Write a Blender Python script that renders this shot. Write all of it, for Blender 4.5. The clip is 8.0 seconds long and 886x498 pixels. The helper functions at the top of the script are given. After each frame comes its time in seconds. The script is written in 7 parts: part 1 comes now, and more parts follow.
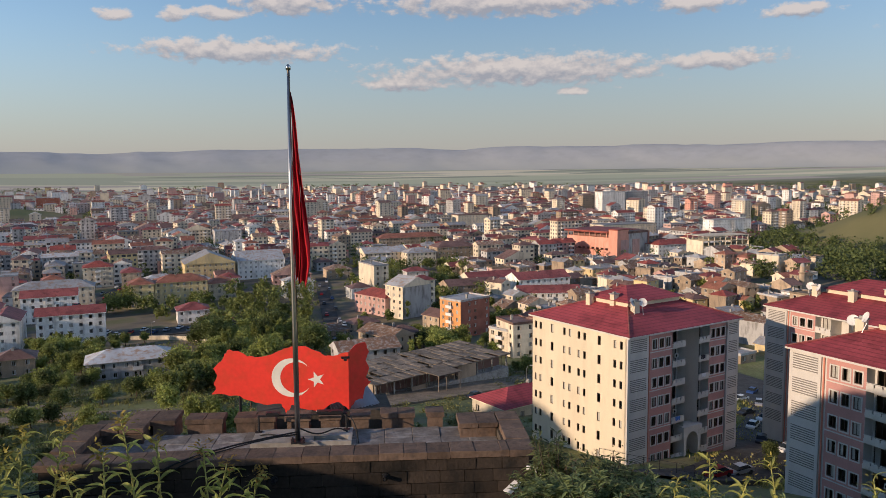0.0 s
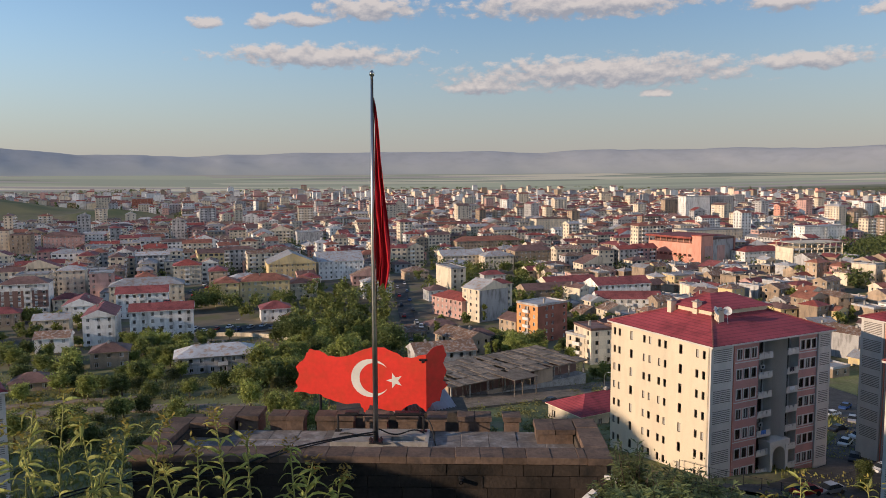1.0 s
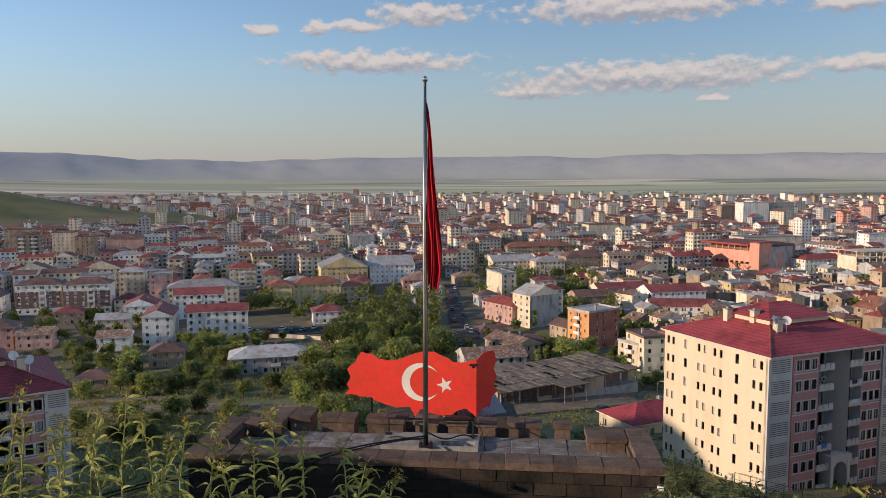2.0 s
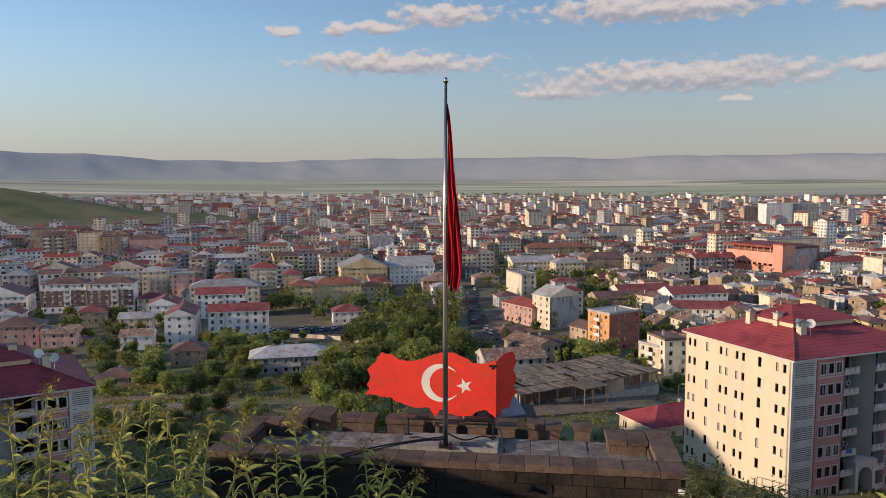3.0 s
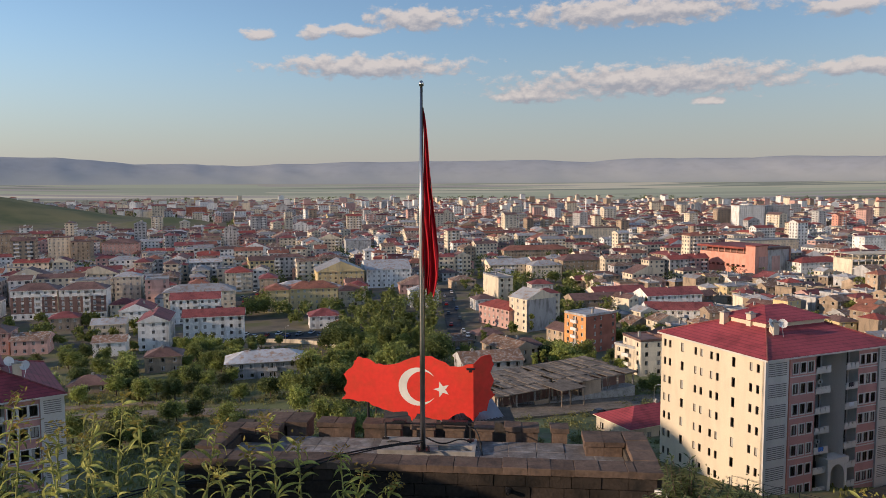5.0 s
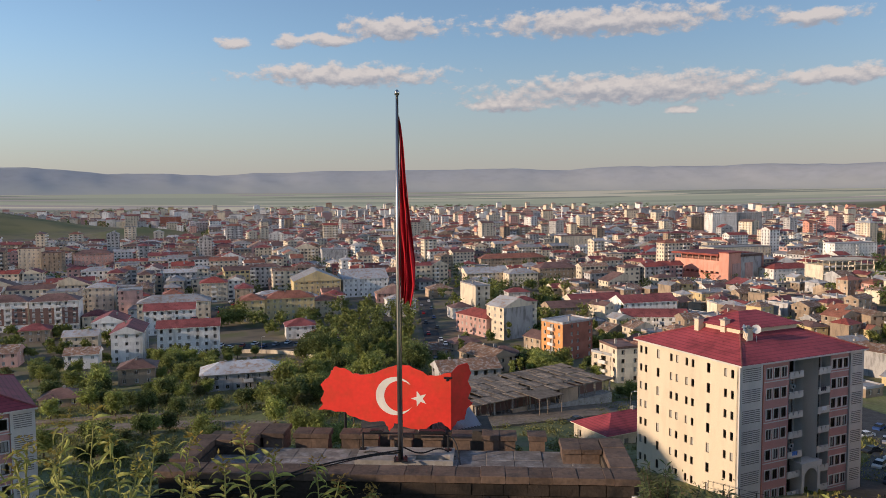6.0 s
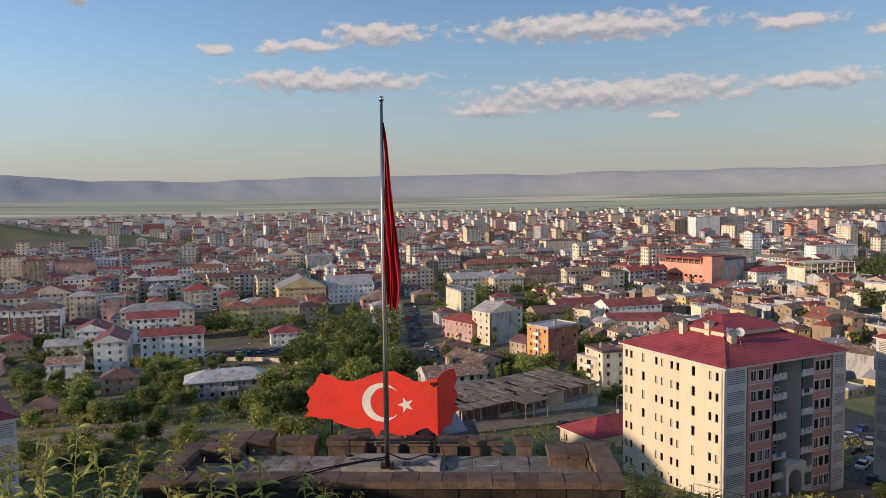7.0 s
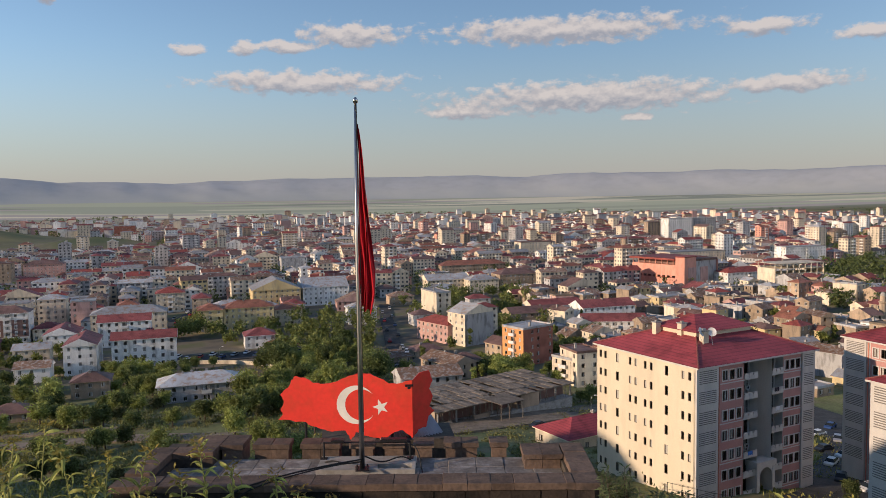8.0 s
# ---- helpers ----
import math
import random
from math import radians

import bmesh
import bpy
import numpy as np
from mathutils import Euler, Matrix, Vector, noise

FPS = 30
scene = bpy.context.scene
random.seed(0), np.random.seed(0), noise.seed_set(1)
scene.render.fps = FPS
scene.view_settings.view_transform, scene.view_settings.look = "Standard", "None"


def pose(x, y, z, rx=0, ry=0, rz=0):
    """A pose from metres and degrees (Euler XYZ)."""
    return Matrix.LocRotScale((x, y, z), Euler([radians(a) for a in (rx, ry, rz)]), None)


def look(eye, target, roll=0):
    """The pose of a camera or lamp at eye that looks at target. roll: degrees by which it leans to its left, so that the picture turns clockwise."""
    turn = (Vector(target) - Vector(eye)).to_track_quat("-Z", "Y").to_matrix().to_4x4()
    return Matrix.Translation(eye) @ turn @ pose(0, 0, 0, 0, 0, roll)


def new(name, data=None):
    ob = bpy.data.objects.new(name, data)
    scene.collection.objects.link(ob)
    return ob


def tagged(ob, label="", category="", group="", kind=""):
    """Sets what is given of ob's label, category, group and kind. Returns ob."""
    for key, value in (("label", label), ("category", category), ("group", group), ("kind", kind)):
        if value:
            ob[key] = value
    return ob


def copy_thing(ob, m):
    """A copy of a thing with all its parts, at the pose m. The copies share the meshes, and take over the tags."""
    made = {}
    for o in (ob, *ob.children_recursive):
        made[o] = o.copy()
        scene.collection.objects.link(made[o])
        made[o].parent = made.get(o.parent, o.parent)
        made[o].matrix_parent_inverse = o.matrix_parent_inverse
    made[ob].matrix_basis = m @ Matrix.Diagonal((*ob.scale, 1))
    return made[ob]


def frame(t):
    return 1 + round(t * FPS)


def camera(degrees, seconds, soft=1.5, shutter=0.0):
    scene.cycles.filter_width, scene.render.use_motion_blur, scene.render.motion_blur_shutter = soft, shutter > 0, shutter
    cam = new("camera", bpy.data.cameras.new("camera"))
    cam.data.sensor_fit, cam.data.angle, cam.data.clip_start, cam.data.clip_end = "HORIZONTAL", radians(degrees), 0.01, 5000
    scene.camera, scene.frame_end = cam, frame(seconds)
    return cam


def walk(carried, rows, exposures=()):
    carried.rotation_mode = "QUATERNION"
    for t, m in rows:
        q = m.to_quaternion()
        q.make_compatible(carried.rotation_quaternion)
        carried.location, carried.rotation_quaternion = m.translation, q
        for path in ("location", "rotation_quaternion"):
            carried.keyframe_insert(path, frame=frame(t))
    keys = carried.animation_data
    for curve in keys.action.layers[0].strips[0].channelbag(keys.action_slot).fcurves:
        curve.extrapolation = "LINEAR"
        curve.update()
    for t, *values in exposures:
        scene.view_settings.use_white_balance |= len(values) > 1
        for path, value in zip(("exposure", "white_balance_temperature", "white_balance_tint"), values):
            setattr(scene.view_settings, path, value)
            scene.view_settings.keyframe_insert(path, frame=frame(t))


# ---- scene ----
cam = camera(60.83, 8.0, soft=0.75)
EYE = 65.0
walk(cam, [
    (0.0, pose(0.075, 0.064, EYE + -0.042, 84.160, 0.505, -11.393)),
    (0.5, pose(0.054, 0.051, EYE + -0.024, 84.268, 0.376, -8.308)),
    (1.0, pose(0.031, 0.036, EYE + -0.012, 84.440, 0.286, -5.473)),
    (1.5, pose(0.020, 0.031, EYE + -0.010, 84.707, 0.217, -3.217)),
    (3.0, pose(-0.000, 0.006, EYE + -0.002, 84.886, 0.076, -0.089)),
    (3.5, pose(0.000, 0.000, EYE + 0.000, 84.950, 0.100, -0.000)),
    (4.0, pose(0.000, 0.023, EYE + -0.006, 84.966, 0.148, -0.307)),
    (4.5, pose(0.005, 0.024, EYE + -0.005, 84.972, 0.218, -0.974)),
    (6.0, pose(0.019, 0.032, EYE + -0.002, 85.772, 0.482, -3.645)),
    (6.5, pose(0.022, 0.024, EYE + -0.002, 86.002, 0.663, -4.208)),
    (7.0, pose(0.016, 0.016, EYE + 0.001, 86.183, 0.808, -4.790)),
    (7.5, pose(0.030, 0.029, EYE + -0.006, 86.265, 0.862, -5.682)),
    (8.0, pose(0.031, 0.016, EYE + 0.005, 86.269, 0.816, -6.673)),
], exposures=((0.0, 0.40, 6450, 17), (8.0, 0.40, 6450, 17)))

# ---------- light of the place ----------
SUN_AZ, SUN_EL = radians(252), radians(14)          # clockwise from +y, and above the horizon
sun_dir = Vector((math.sin(SUN_AZ) * math.cos(SUN_EL), math.cos(SUN_AZ) * math.cos(SUN_EL), math.sin(SUN_EL)))
sun = new("sun", bpy.data.lights.new("sun", "SUN"))
sun.data.energy, sun.data.angle, sun.data.color = 3.5, radians(0.6), (1.0, 0.79, 0.55)
sun.matrix_world = look(sun_dir * 100, (0, 0, 0))

world = bpy.data.worlds.new("evening_sky")
scene.world = world
world.use_nodes = True


def sky_nodes():
    nt = world.node_tree
    nt.nodes.clear()
    N, link = nt.nodes.new, nt.links.new

    def mth(op, a, b=None, c=None, clamp=False):
        n = N("ShaderNodeMath")
        n.operation, n.use_clamp = op, clamp
        for i, q in enumerate((a, b, c)):
            if q is None:
                continue
            if isinstance(q, (int, float)):
                n.inputs[i].default_value = q
            else:
                link(q, n.inputs[i])
        return n.outputs[0]

    def mix(fac, a, b):
        n = N("ShaderNodeMix")
        n.data_type = "RGBA"
        for i, q in ((0, fac), (6, a), (7, b)):
            if isinstance(q, (int, float, tuple)):
                n.inputs[i].default_value = q
            else:
                link(q, n.inputs[i])
        return n.outputs[2]

    sky = N("ShaderNodeTexSky")
    sky.sky_type, sky.sun_disc = "NISHITA", False
    sky.sun_elevation, sky.sun_rotation = SUN_EL, -SUN_AZ
    sky.altitude, sky.air_density, sky.dust_density, sky.ozone_density = 1300, 1.3, 1.2, 3.0
    tc = N("ShaderNodeTexCoord")
    sep = N("ShaderNodeSeparateXYZ")
    link(tc.outputs["Generated"], sep.inputs[0])
    az = mth("MULTIPLY", mth("ARCTAN2", sep.outputs[0], sep.outputs[1]), 180 / math.pi)
    el = mth("MULTIPLY", mth("ARCSINE", sep.outputs[2]), 180 / math.pi)

    banks = [(15.5, 12.2, 11.0, 1.15), (0.1, 12.1, 4.6, 1.0), (-4.6, 11.2, 2.2, .6), (-7.7, 11.1, 1.2, .55), (-11.6, 10.8, 1.4, .5),
             (-3.5, 8.7, 8.6, .95), (17.5, 7.4, 12.5, 1.35), (8.5, 6.5, 4.0, .6), (31, 7.6, 5, .7), (21, 5.8, 1.2, .4),
             (29.5, 11.5, 3.2, .7), (-20.5, 13.7, 1.0, .6), (36, 10.5, 2.5, .6), (52, 9, 9, 1.1), (-48, 12, 9, 1.2)]

    def cloud(shift):
        e2 = mth("ADD", el, shift)
        field = None
        for a0, e0, sa, se in banks:
            dx = mth("DIVIDE", mth("SUBTRACT", az, a0), sa)
            dy = mth("DIVIDE", mth("SUBTRACT", e2, e0), se)
            q = mth("SUBTRACT", 1.0, mth("SQRT", mth("ADD", mth("MULTIPLY", dx, dx), mth("MULTIPLY", dy, dy))))
            field = q if field is None else mth("MAXIMUM", field, q)
        xy = N("ShaderNodeCombineXYZ")
        link(mth("MULTIPLY", az, 0.62), xy.inputs[0])
        link(mth("MULTIPLY", e2, 1.05), xy.inputs[1])
        nz = N("ShaderNodeTexNoise")
        nz.inputs["Scale"].default_value, nz.inputs["Detail"].default_value, nz.inputs["Roughness"].default_value = 1.3, 7, .58
        link(xy.outputs[0], nz.inputs["Vector"])
        return mth("ADD", mth("MULTIPLY", field, 1.0), mth("MULTIPLY", mth("SUBTRACT", nz.outputs[0], 0.5), 2.1))

    d0, d1 = cloud(0.0), cloud(0.45)
    ramp = N("ShaderNodeMapRange")
    ramp.interpolation_type = "SMOOTHSTEP"
    ramp.inputs[1].default_value, ramp.inputs[2].default_value, ramp.inputs[4].default_value = -0.05, 0.5, 0.92
    link(d0, ramp.inputs[0])
    lit = mth("MULTIPLY_ADD", mth("SUBTRACT", d0, d1), 1.1, 0.42, clamp=True)
    shade = mix(lit, CLOUD_DARK, CLOUD_LIT)
    low = N("ShaderNodeMapRange")             # pale haze that lies over the plain all round
    low.interpolation_type = "SMOOTHSTEP"
    low.inputs[1].default_value, low.inputs[2].default_value = -2.0, 12.0
    low.inputs[3].default_value, low.inputs[4].default_value = 0.85, 0.0
    link(el, low.inputs[0])
    ahead = N("ShaderNodeVectorMath")         # the haze scatters most light forward, round the low sun
    ahead.operation = "DOT_PRODUCT"
    link(tc.outputs["Generated"], ahead.inputs[0])
    ahead.inputs[1].default_value = sun_dir
    glow = mth("MULTIPLY", mth("POWER", mth("MAXIMUM", ahead.outputs["Value"], 0.0), 3.0), AUREOLE)
    bright = N("ShaderNodeVectorMath")
    bright.operation = "MULTIPLY_ADD"
    bright.inputs[0].default_value, bright.inputs[2].default_value = (2.75, 2.2, 1.65), HAZE[:3]
    link(glow, bright.inputs[1])
    air = mix(low.outputs[0], sky.outputs[0], bright.outputs[0])
    out = mix(ramp.outputs[0], air, shade)
    bg = N("ShaderNodeBackground")
    bg.inputs[1].default_value = SKY_STRENGTH
    link(out, bg.inputs[0])
    link(bg.outputs[0], N("ShaderNodeOutputWorld").inputs[0])


SKY_STRENGTH = 0.115
AUREOLE = 6.5
HAZE = (2.40, 2.36, 2.40, 1)
CLOUD_DARK, CLOUD_LIT = (2.25, 2.35, 2.55, 1), (4.3, 4.0, 3.65, 1)
sky_nodes()


# ---------- materials ----------
def mat(name, col, rough=0.85, var=0.22, big=0.25, fine=6.0, bump=0.15, metal=0.0, rand=0.0, stain=None, island=0.0, streak=False):
    """Noise at two scales over a base colour; rand varies it from object to object, island from piece to piece."""
    m = bpy.data.materials.new(name)
    m.use_nodes = True
    nt = m.node_tree
    N, link = nt.nodes.new, nt.links.new
    p = nt.nodes["Principled BSDF"]
    p.inputs["Roughness"].default_value, p.inputs["Metallic"].default_value = rough, metal
    p.inputs["Specular IOR Level"].default_value = 0.3
    geo = N("ShaderNodeNewGeometry")
    val = None

    def noise_at(scale, detail, squash=1.0):
        n = N("ShaderNodeTexNoise")
        n.inputs["Scale"].default_value, n.inputs["Detail"].default_value = scale, detail
        src = geo.outputs["Position"]
        if squash != 1.0:
            mp = N("ShaderNodeMapping")
            mp.inputs["Scale"].default_value = (1, 1, squash)
            link(src, mp.inputs[0])
            src = mp.outputs[0]
        link(src, n.inputs["Vector"])
        return n.outputs[0]

    def ranged(src, lo, hi):
        r = N("ShaderNodeMapRange")
        r.inputs[1].default_value, r.inputs[2].default_value = 0.3, 0.7
        r.inputs[3].default_value, r.inputs[4].default_value = lo, hi
        link(src, r.inputs[0])
        return r.outputs[0]

    def times(a, b):
        n = N("ShaderNodeMath")
        n.operation = "MULTIPLY"
        link(a, n.inputs[0]), link(b, n.inputs[1])
        return n.outputs[0]

    coarse, grain = noise_at(big, 4, 0.25 if streak else 1.0), noise_at(fine, 5)
    val = times(ranged(coarse, 1 - var, 1 + var), ranged(grain, 1 - var * .6, 1 + var * .6))
    if rand:
        oi = N("ShaderNodeObjectInfo")
        r = N("ShaderNodeMapRange")
        r.inputs[3].default_value, r.inputs[4].default_value = 1 - rand, 1 + rand
        link(oi.outputs["Random"], r.inputs[0])
        val = times(val, r.outputs[0])
    if island:
        r = N("ShaderNodeMapRange")
        r.inputs[3].default_value, r.inputs[4].default_value = 1 - island, 1 + island
        link(geo.outputs["Random Per Island"], r.inputs[0])
        val = times(val, r.outputs[0])
    base = N("ShaderNodeRGB")
    base.outputs[0].default_value = (*col, 1)
    src = base.outputs[0]
    if stain:
        mx = N("ShaderNodeMix")
        mx.data_type = "RGBA"
        mx.inputs[7].default_value = (*stain, 1)
        link(src, mx.inputs[6])
        r = N("ShaderNodeMapRange")
        r.inputs[1].default_value, r.inputs[2].default_value = 0.48, 0.68
        link(noise_at(big * 3.1, 6, 0.3 if streak else 1.0), r.inputs[0])
        link(r.outputs[0], mx.inputs[0])
        src = mx.outputs[2]
    sc = N("ShaderNodeVectorMath")
    sc.operation = "SCALE"
    link(src, sc.inputs[0]), link(val, sc.inputs[3])
    link(sc.outputs[0], p.inputs["Base Color"])
    if bump:
        b = N("ShaderNodeBump")
        b.inputs["Strength"].default_value, b.inputs["Distance"].default_value = bump, 0.03
        link(grain, b.inputs["Height"])
        link(b.outputs[0], p.inputs["Normal"])
    return m


def glass_mat(name, tint=(0.28, 0.31, 0.33)):
    m = bpy.data.materials.new(name)
    m.use_nodes = True
    p = m.node_tree.nodes["Principled BSDF"]
    p.inputs["Base Color"].default_value = (*tint, 1)
    p.inputs["Roughness"].default_value, p.inputs["Transmission Weight"].default_value, p.inputs["IOR"].default_value = 0.03, 1.0, 1.35
    return m


def tile_mat(name, col, var=0.25, courses=2.2):
    """Clay-red profiled roofing: courses run along the slope's contour."""
    m = mat(name, col, 0.6, var, 0.12, 3.0, 0.0, rand=0.12, stain=tuple(c * .62 for c in col), island=0.06)
    nt = m.node_tree
    N, link = nt.nodes.new, nt.links.new
    geo = N("ShaderNodeNewGeometry")
    sep = N("ShaderNodeSeparateXYZ")
    link(geo.outputs["Position"], sep.inputs[0])
    cmb = N("ShaderNodeCombineXYZ")
    link(sep.outputs[2], cmb.inputs[0])
    wv = N("ShaderNodeTexWave")
    wv.wave_profile, wv.bands_direction = "SAW", "X"
    wv.inputs["Scale"].default_value, wv.inputs["Distortion"].default_value = courses, 0.5
    link(cmb.outputs[0], wv.inputs["Vector"])
    b = N("ShaderNodeBump")
    b.inputs["Strength"].default_value, b.inputs["Distance"].default_value = 0.7, 0.05
    link(wv.outputs["Fac"], b.inputs["Height"])
    p = nt.nodes["Principled BSDF"]
    link(b.outputs[0], p.inputs["Normal"])
    src = p.inputs["Base Color"].links[0].from_socket      # colour is darker along the laps of the courses
    mr = N("ShaderNodeMapRange")
    mr.inputs[1].default_value, mr.inputs[2].default_value, mr.inputs[3].default_value, mr.inputs[4].default_value = 0.0, 0.3, 0.55, 1.0
    link(wv.outputs["Fac"], mr.inputs[0])
    sc = N("ShaderNodeVectorMath")
    sc.operation = "SCALE"
    link(src, sc.inputs[0]), link(mr.outputs[0], sc.inputs[3])
    link(sc.outputs[0], p.inputs["Base Color"])
    return m


PLASTER_WHITE = mat("white_plaster", (0.80, 0.78, 0.74), 0.9, 0.10, 0.15, 5, 0.1, rand=0.1, stain=(0.55, 0.52, 0.47), streak=True, island=0.05)
PLASTER_CREAM = mat("cream_plaster", (0.72, 0.62, 0.47), 0.9, 0.12, 0.15, 5, 0.1, rand=0.12, stain=(0.5, 0.43, 0.33), streak=True, island=0.06)
PLASTER_YELLOW = mat("yellow_plaster", (0.66, 0.52, 0.27), 0.9, 0.12, 0.15, 5, 0.1, rand=0.1, stain=(0.5, 0.4, 0.25), streak=True, island=0.06)
PLASTER_PINK = mat("pink_plaster", (0.58, 0.36, 0.31), 0.9, 0.12, 0.15, 5, 0.1, rand=0.12, stain=(0.4, 0.25, 0.22), streak=True, island=0.06)
PLASTER_SALMON = mat("salmon_plaster", (0.72, 0.35, 0.26), 0.9, 0.12, 0.15, 5, 0.1, rand=0.06, stain=(0.62, 0.28, 0.2), streak=True, island=0.06)
PLASTER_ORANGE = mat("orange_plaster", (0.68, 0.32, 0.12), 0.9, 0.14, 0.2, 5, 0.1, stain=(0.55, 0.3, 0.17), streak=True, island=0.06)
PLASTER_TAN = mat("tan_render", (0.41, 0.31, 0.22), 0.92, 0.2, 0.2, 5, 0.2, rand=0.2, stain=(0.25, 0.2, 0.15), streak=True, island=0.12)
PLASTER_GREY = mat("grey_render", (0.46, 0.45, 0.44), 0.92, 0.15, 0.2, 5, 0.2, rand=0.15, stain=(0.24, 0.23, 0.22), streak=True, island=0.1)
PLASTER_BROWN = mat("brown_plaster", (0.20, 0.12, 0.10), 0.9, 0.12, 0.2, 5, 0.1, rand=0.1, island=0.06)
BRICK_RED = mat("red_brick", (0.33, 0.13, 0.09), 0.92, 0.2, 0.3, 8, 0.3, rand=0.1, island=0.06)
TILE_MAROON = tile_mat("maroon_roofing", (0.28, 0.085, 0.078))
TILE_RED = tile_mat("red_roofing", (0.34, 0.085, 0.065))
TILE_RUST = tile_mat("rust_red_roofing", (0.34, 0.14, 0.09))
TILE_BROWN = tile_mat("brown_roofing", (0.21, 0.125, 0.105))
METAL_GREY = mat("grey_sheet_roofing", (0.33, 0.34, 0.35), 0.55, 0.2, 0.2, 4, 0.1, rand=0.25, stain=(0.3, 0.22, 0.17), island=0.25)
METAL_WHITE = mat("pale_sheet_roofing", (0.44, 0.46, 0.48), 0.5, 0.16, 0.2, 4, 0.1, rand=0.1, stain=(0.36, 0.25, 0.18), island=0.15)
METAL_RUST = mat("rusty_sheet_roofing", (0.22, 0.13, 0.085), 0.75, 0.3, 0.3, 4, 0.2, rand=0.25, stain=(0.36, 0.33, 0.3), island=0.25)
TOWER_RED = tile_mat("crimson_roof_tiles", (0.30, 0.055, 0.064), 0.2, 1.1)
FRAME_WHITE = mat("white_window_frame", (0.72, 0.70, 0.67), 0.5, 0.05, 1, 8, 0.0)
FRAME_BROWN = mat("dark_window_frame", (0.10, 0.07, 0.055), 0.5, 0.1, 1, 8, 0.0)
GLASS = glass_mat("window_glass")
DARK_PANE = mat("far_window_glass", (0.10, 0.10, 0.105), 0.2, 0.3, 0.5, 3, 0.0, island=0.5)
CONCRETE = mat("concrete", (0.36, 0.34, 0.31), 0.92, 0.2, 0.6, 9, 0.3, stain=(0.25, 0.23, 0.2))
ASPHALT = mat("asphalt", (0.062, 0.06, 0.058), 0.92, 0.25, 0.3, 8, 0.3, stain=(0.09, 0.085, 0.08))
DIRT = mat("packed_earth", (0.24, 0.19, 0.145), 0.95, 0.25, 0.4, 5, 0.4, stain=(0.16, 0.14, 0.09))
DIRT_ROOF = mat("flat_earthen_roof", (0.27, 0.21, 0.15), 0.95, 0.25, 0.4, 5, 0.3, rand=0.25, stain=(0.24, 0.21, 0.17))
# dark basalt, with the front wall's shade put into base and stain
SHADED_STONE = mat("shade_darkened_basalt", (0.042, 0.031, 0.024), 0.9, 0.35, 0.4, 14, 0.6, rand=0.35, stain=(0.011, 0.01, 0.009))
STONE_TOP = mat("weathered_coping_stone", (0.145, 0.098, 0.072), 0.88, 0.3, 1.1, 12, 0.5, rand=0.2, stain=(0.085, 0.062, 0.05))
DECK_STONE = mat("worn_grey_paving", (0.20, 0.18, 0.165), 0.8, 0.3, 1.4, 12, 0.4, rand=0.15, stain=(0.30, 0.285, 0.27))
MORTAR = mat("dark_mortar", (0.09, 0.075, 0.06), 0.95, 0.25, 2, 12, 0.4)
STEEL = mat("steel", (0.52, 0.50, 0.47), 0.28, 0.08, 1, 20, 0.05, metal=1.0)
BLACK_STEEL = mat("black_painted_steel", (0.02, 0.02, 0.022), 0.45, 0.1, 2, 20, 0.05)
RUBBER = mat("black_rubber", (0.015, 0.015, 0.015), 0.6, 0.1, 2, 20, 0.05)
SIGN_RED = mat("red_painted_sheet", (0.80, 0.05, 0.032), 0.55, 0.1, 0.7, 9, 0.05, stain=(0.68, 0.06, 0.03))
SIGN_WHITE = mat("white_painted_sheet", (0.80, 0.76, 0.68), 0.55, 0.08, 1, 9, 0.05)
FLAG_RED = mat("red_flag_cloth", (0.48, 0.010, 0.018), 0.8, 0.12, 2, 30, 0.1)
FLAG_WHITE = mat("white_flag_cloth", (0.7, 0.66, 0.66), 0.8, 0.1, 2, 30, 0.1)
BARK = mat("bark", (0.10, 0.075, 0.055), 0.95, 0.25, 2, 10, 0.5)
TIMBER = mat("weathered_timber", (0.2, 0.165, 0.13), 0.9, 0.3, 0.6, 6, 0.3, rand=0.35, stain=(0.13, 0.11, 0.09), island=0.4)


def leaf_mat(name, col, col2, through_light=0.35):
    m = mat(name, col, 0.6, 0.2, 0.3, 3, 0.0, rand=0.3, island=0.35, stain=col2)
    nt = m.node_tree
    p = nt.nodes["Principled BSDF"]
    tr = nt.nodes.new("ShaderNodeBsdfTranslucent")
    ms = nt.nodes.new("ShaderNodeMixShader")
    ms.inputs[0].default_value = through_light
    src = p.inputs["Base Color"].links[0].from_socket
    nt.links.new(src, tr.inputs[0])
    nt.links.new(p.outputs[0], ms.inputs[1])
    nt.links.new(tr.outputs[0], ms.inputs[2])
    nt.links.new(ms.outputs[0], nt.nodes["Material Output"].inputs[0])
    return m


LEAF_GREEN = leaf_mat("green_leaves", (0.27, 0.30, 0.085), (0.18, 0.22, 0.06))
LEAF_DARK = leaf_mat("dark_leaves", (0.13, 0.16, 0.052), (0.085, 0.115, 0.04))
LEAF_OLIVE = leaf_mat("olive_leaves", (0.17, 0.165, 0.06), (0.11, 0.13, 0.045))
GRASS = leaf_mat("rough_grass", (0.22, 0.23, 0.07), (0.32, 0.28, 0.12), 0.35)
WEED_LEAF = leaf_mat("weed_leaves", (0.40, 0.40, 0.115), (0.27, 0.30, 0.08), 0.45)
WEED_TOP = leaf_mat("yellowish_flower_heads", (0.40, 0.33, 0.07), (0.30, 0.19, 0.05), 0.4)
WEED_STEM = mat("weed_stem", (0.30, 0.29, 0.09), 0.7, 0.2, 3, 20, 0.1, rand=0.2)
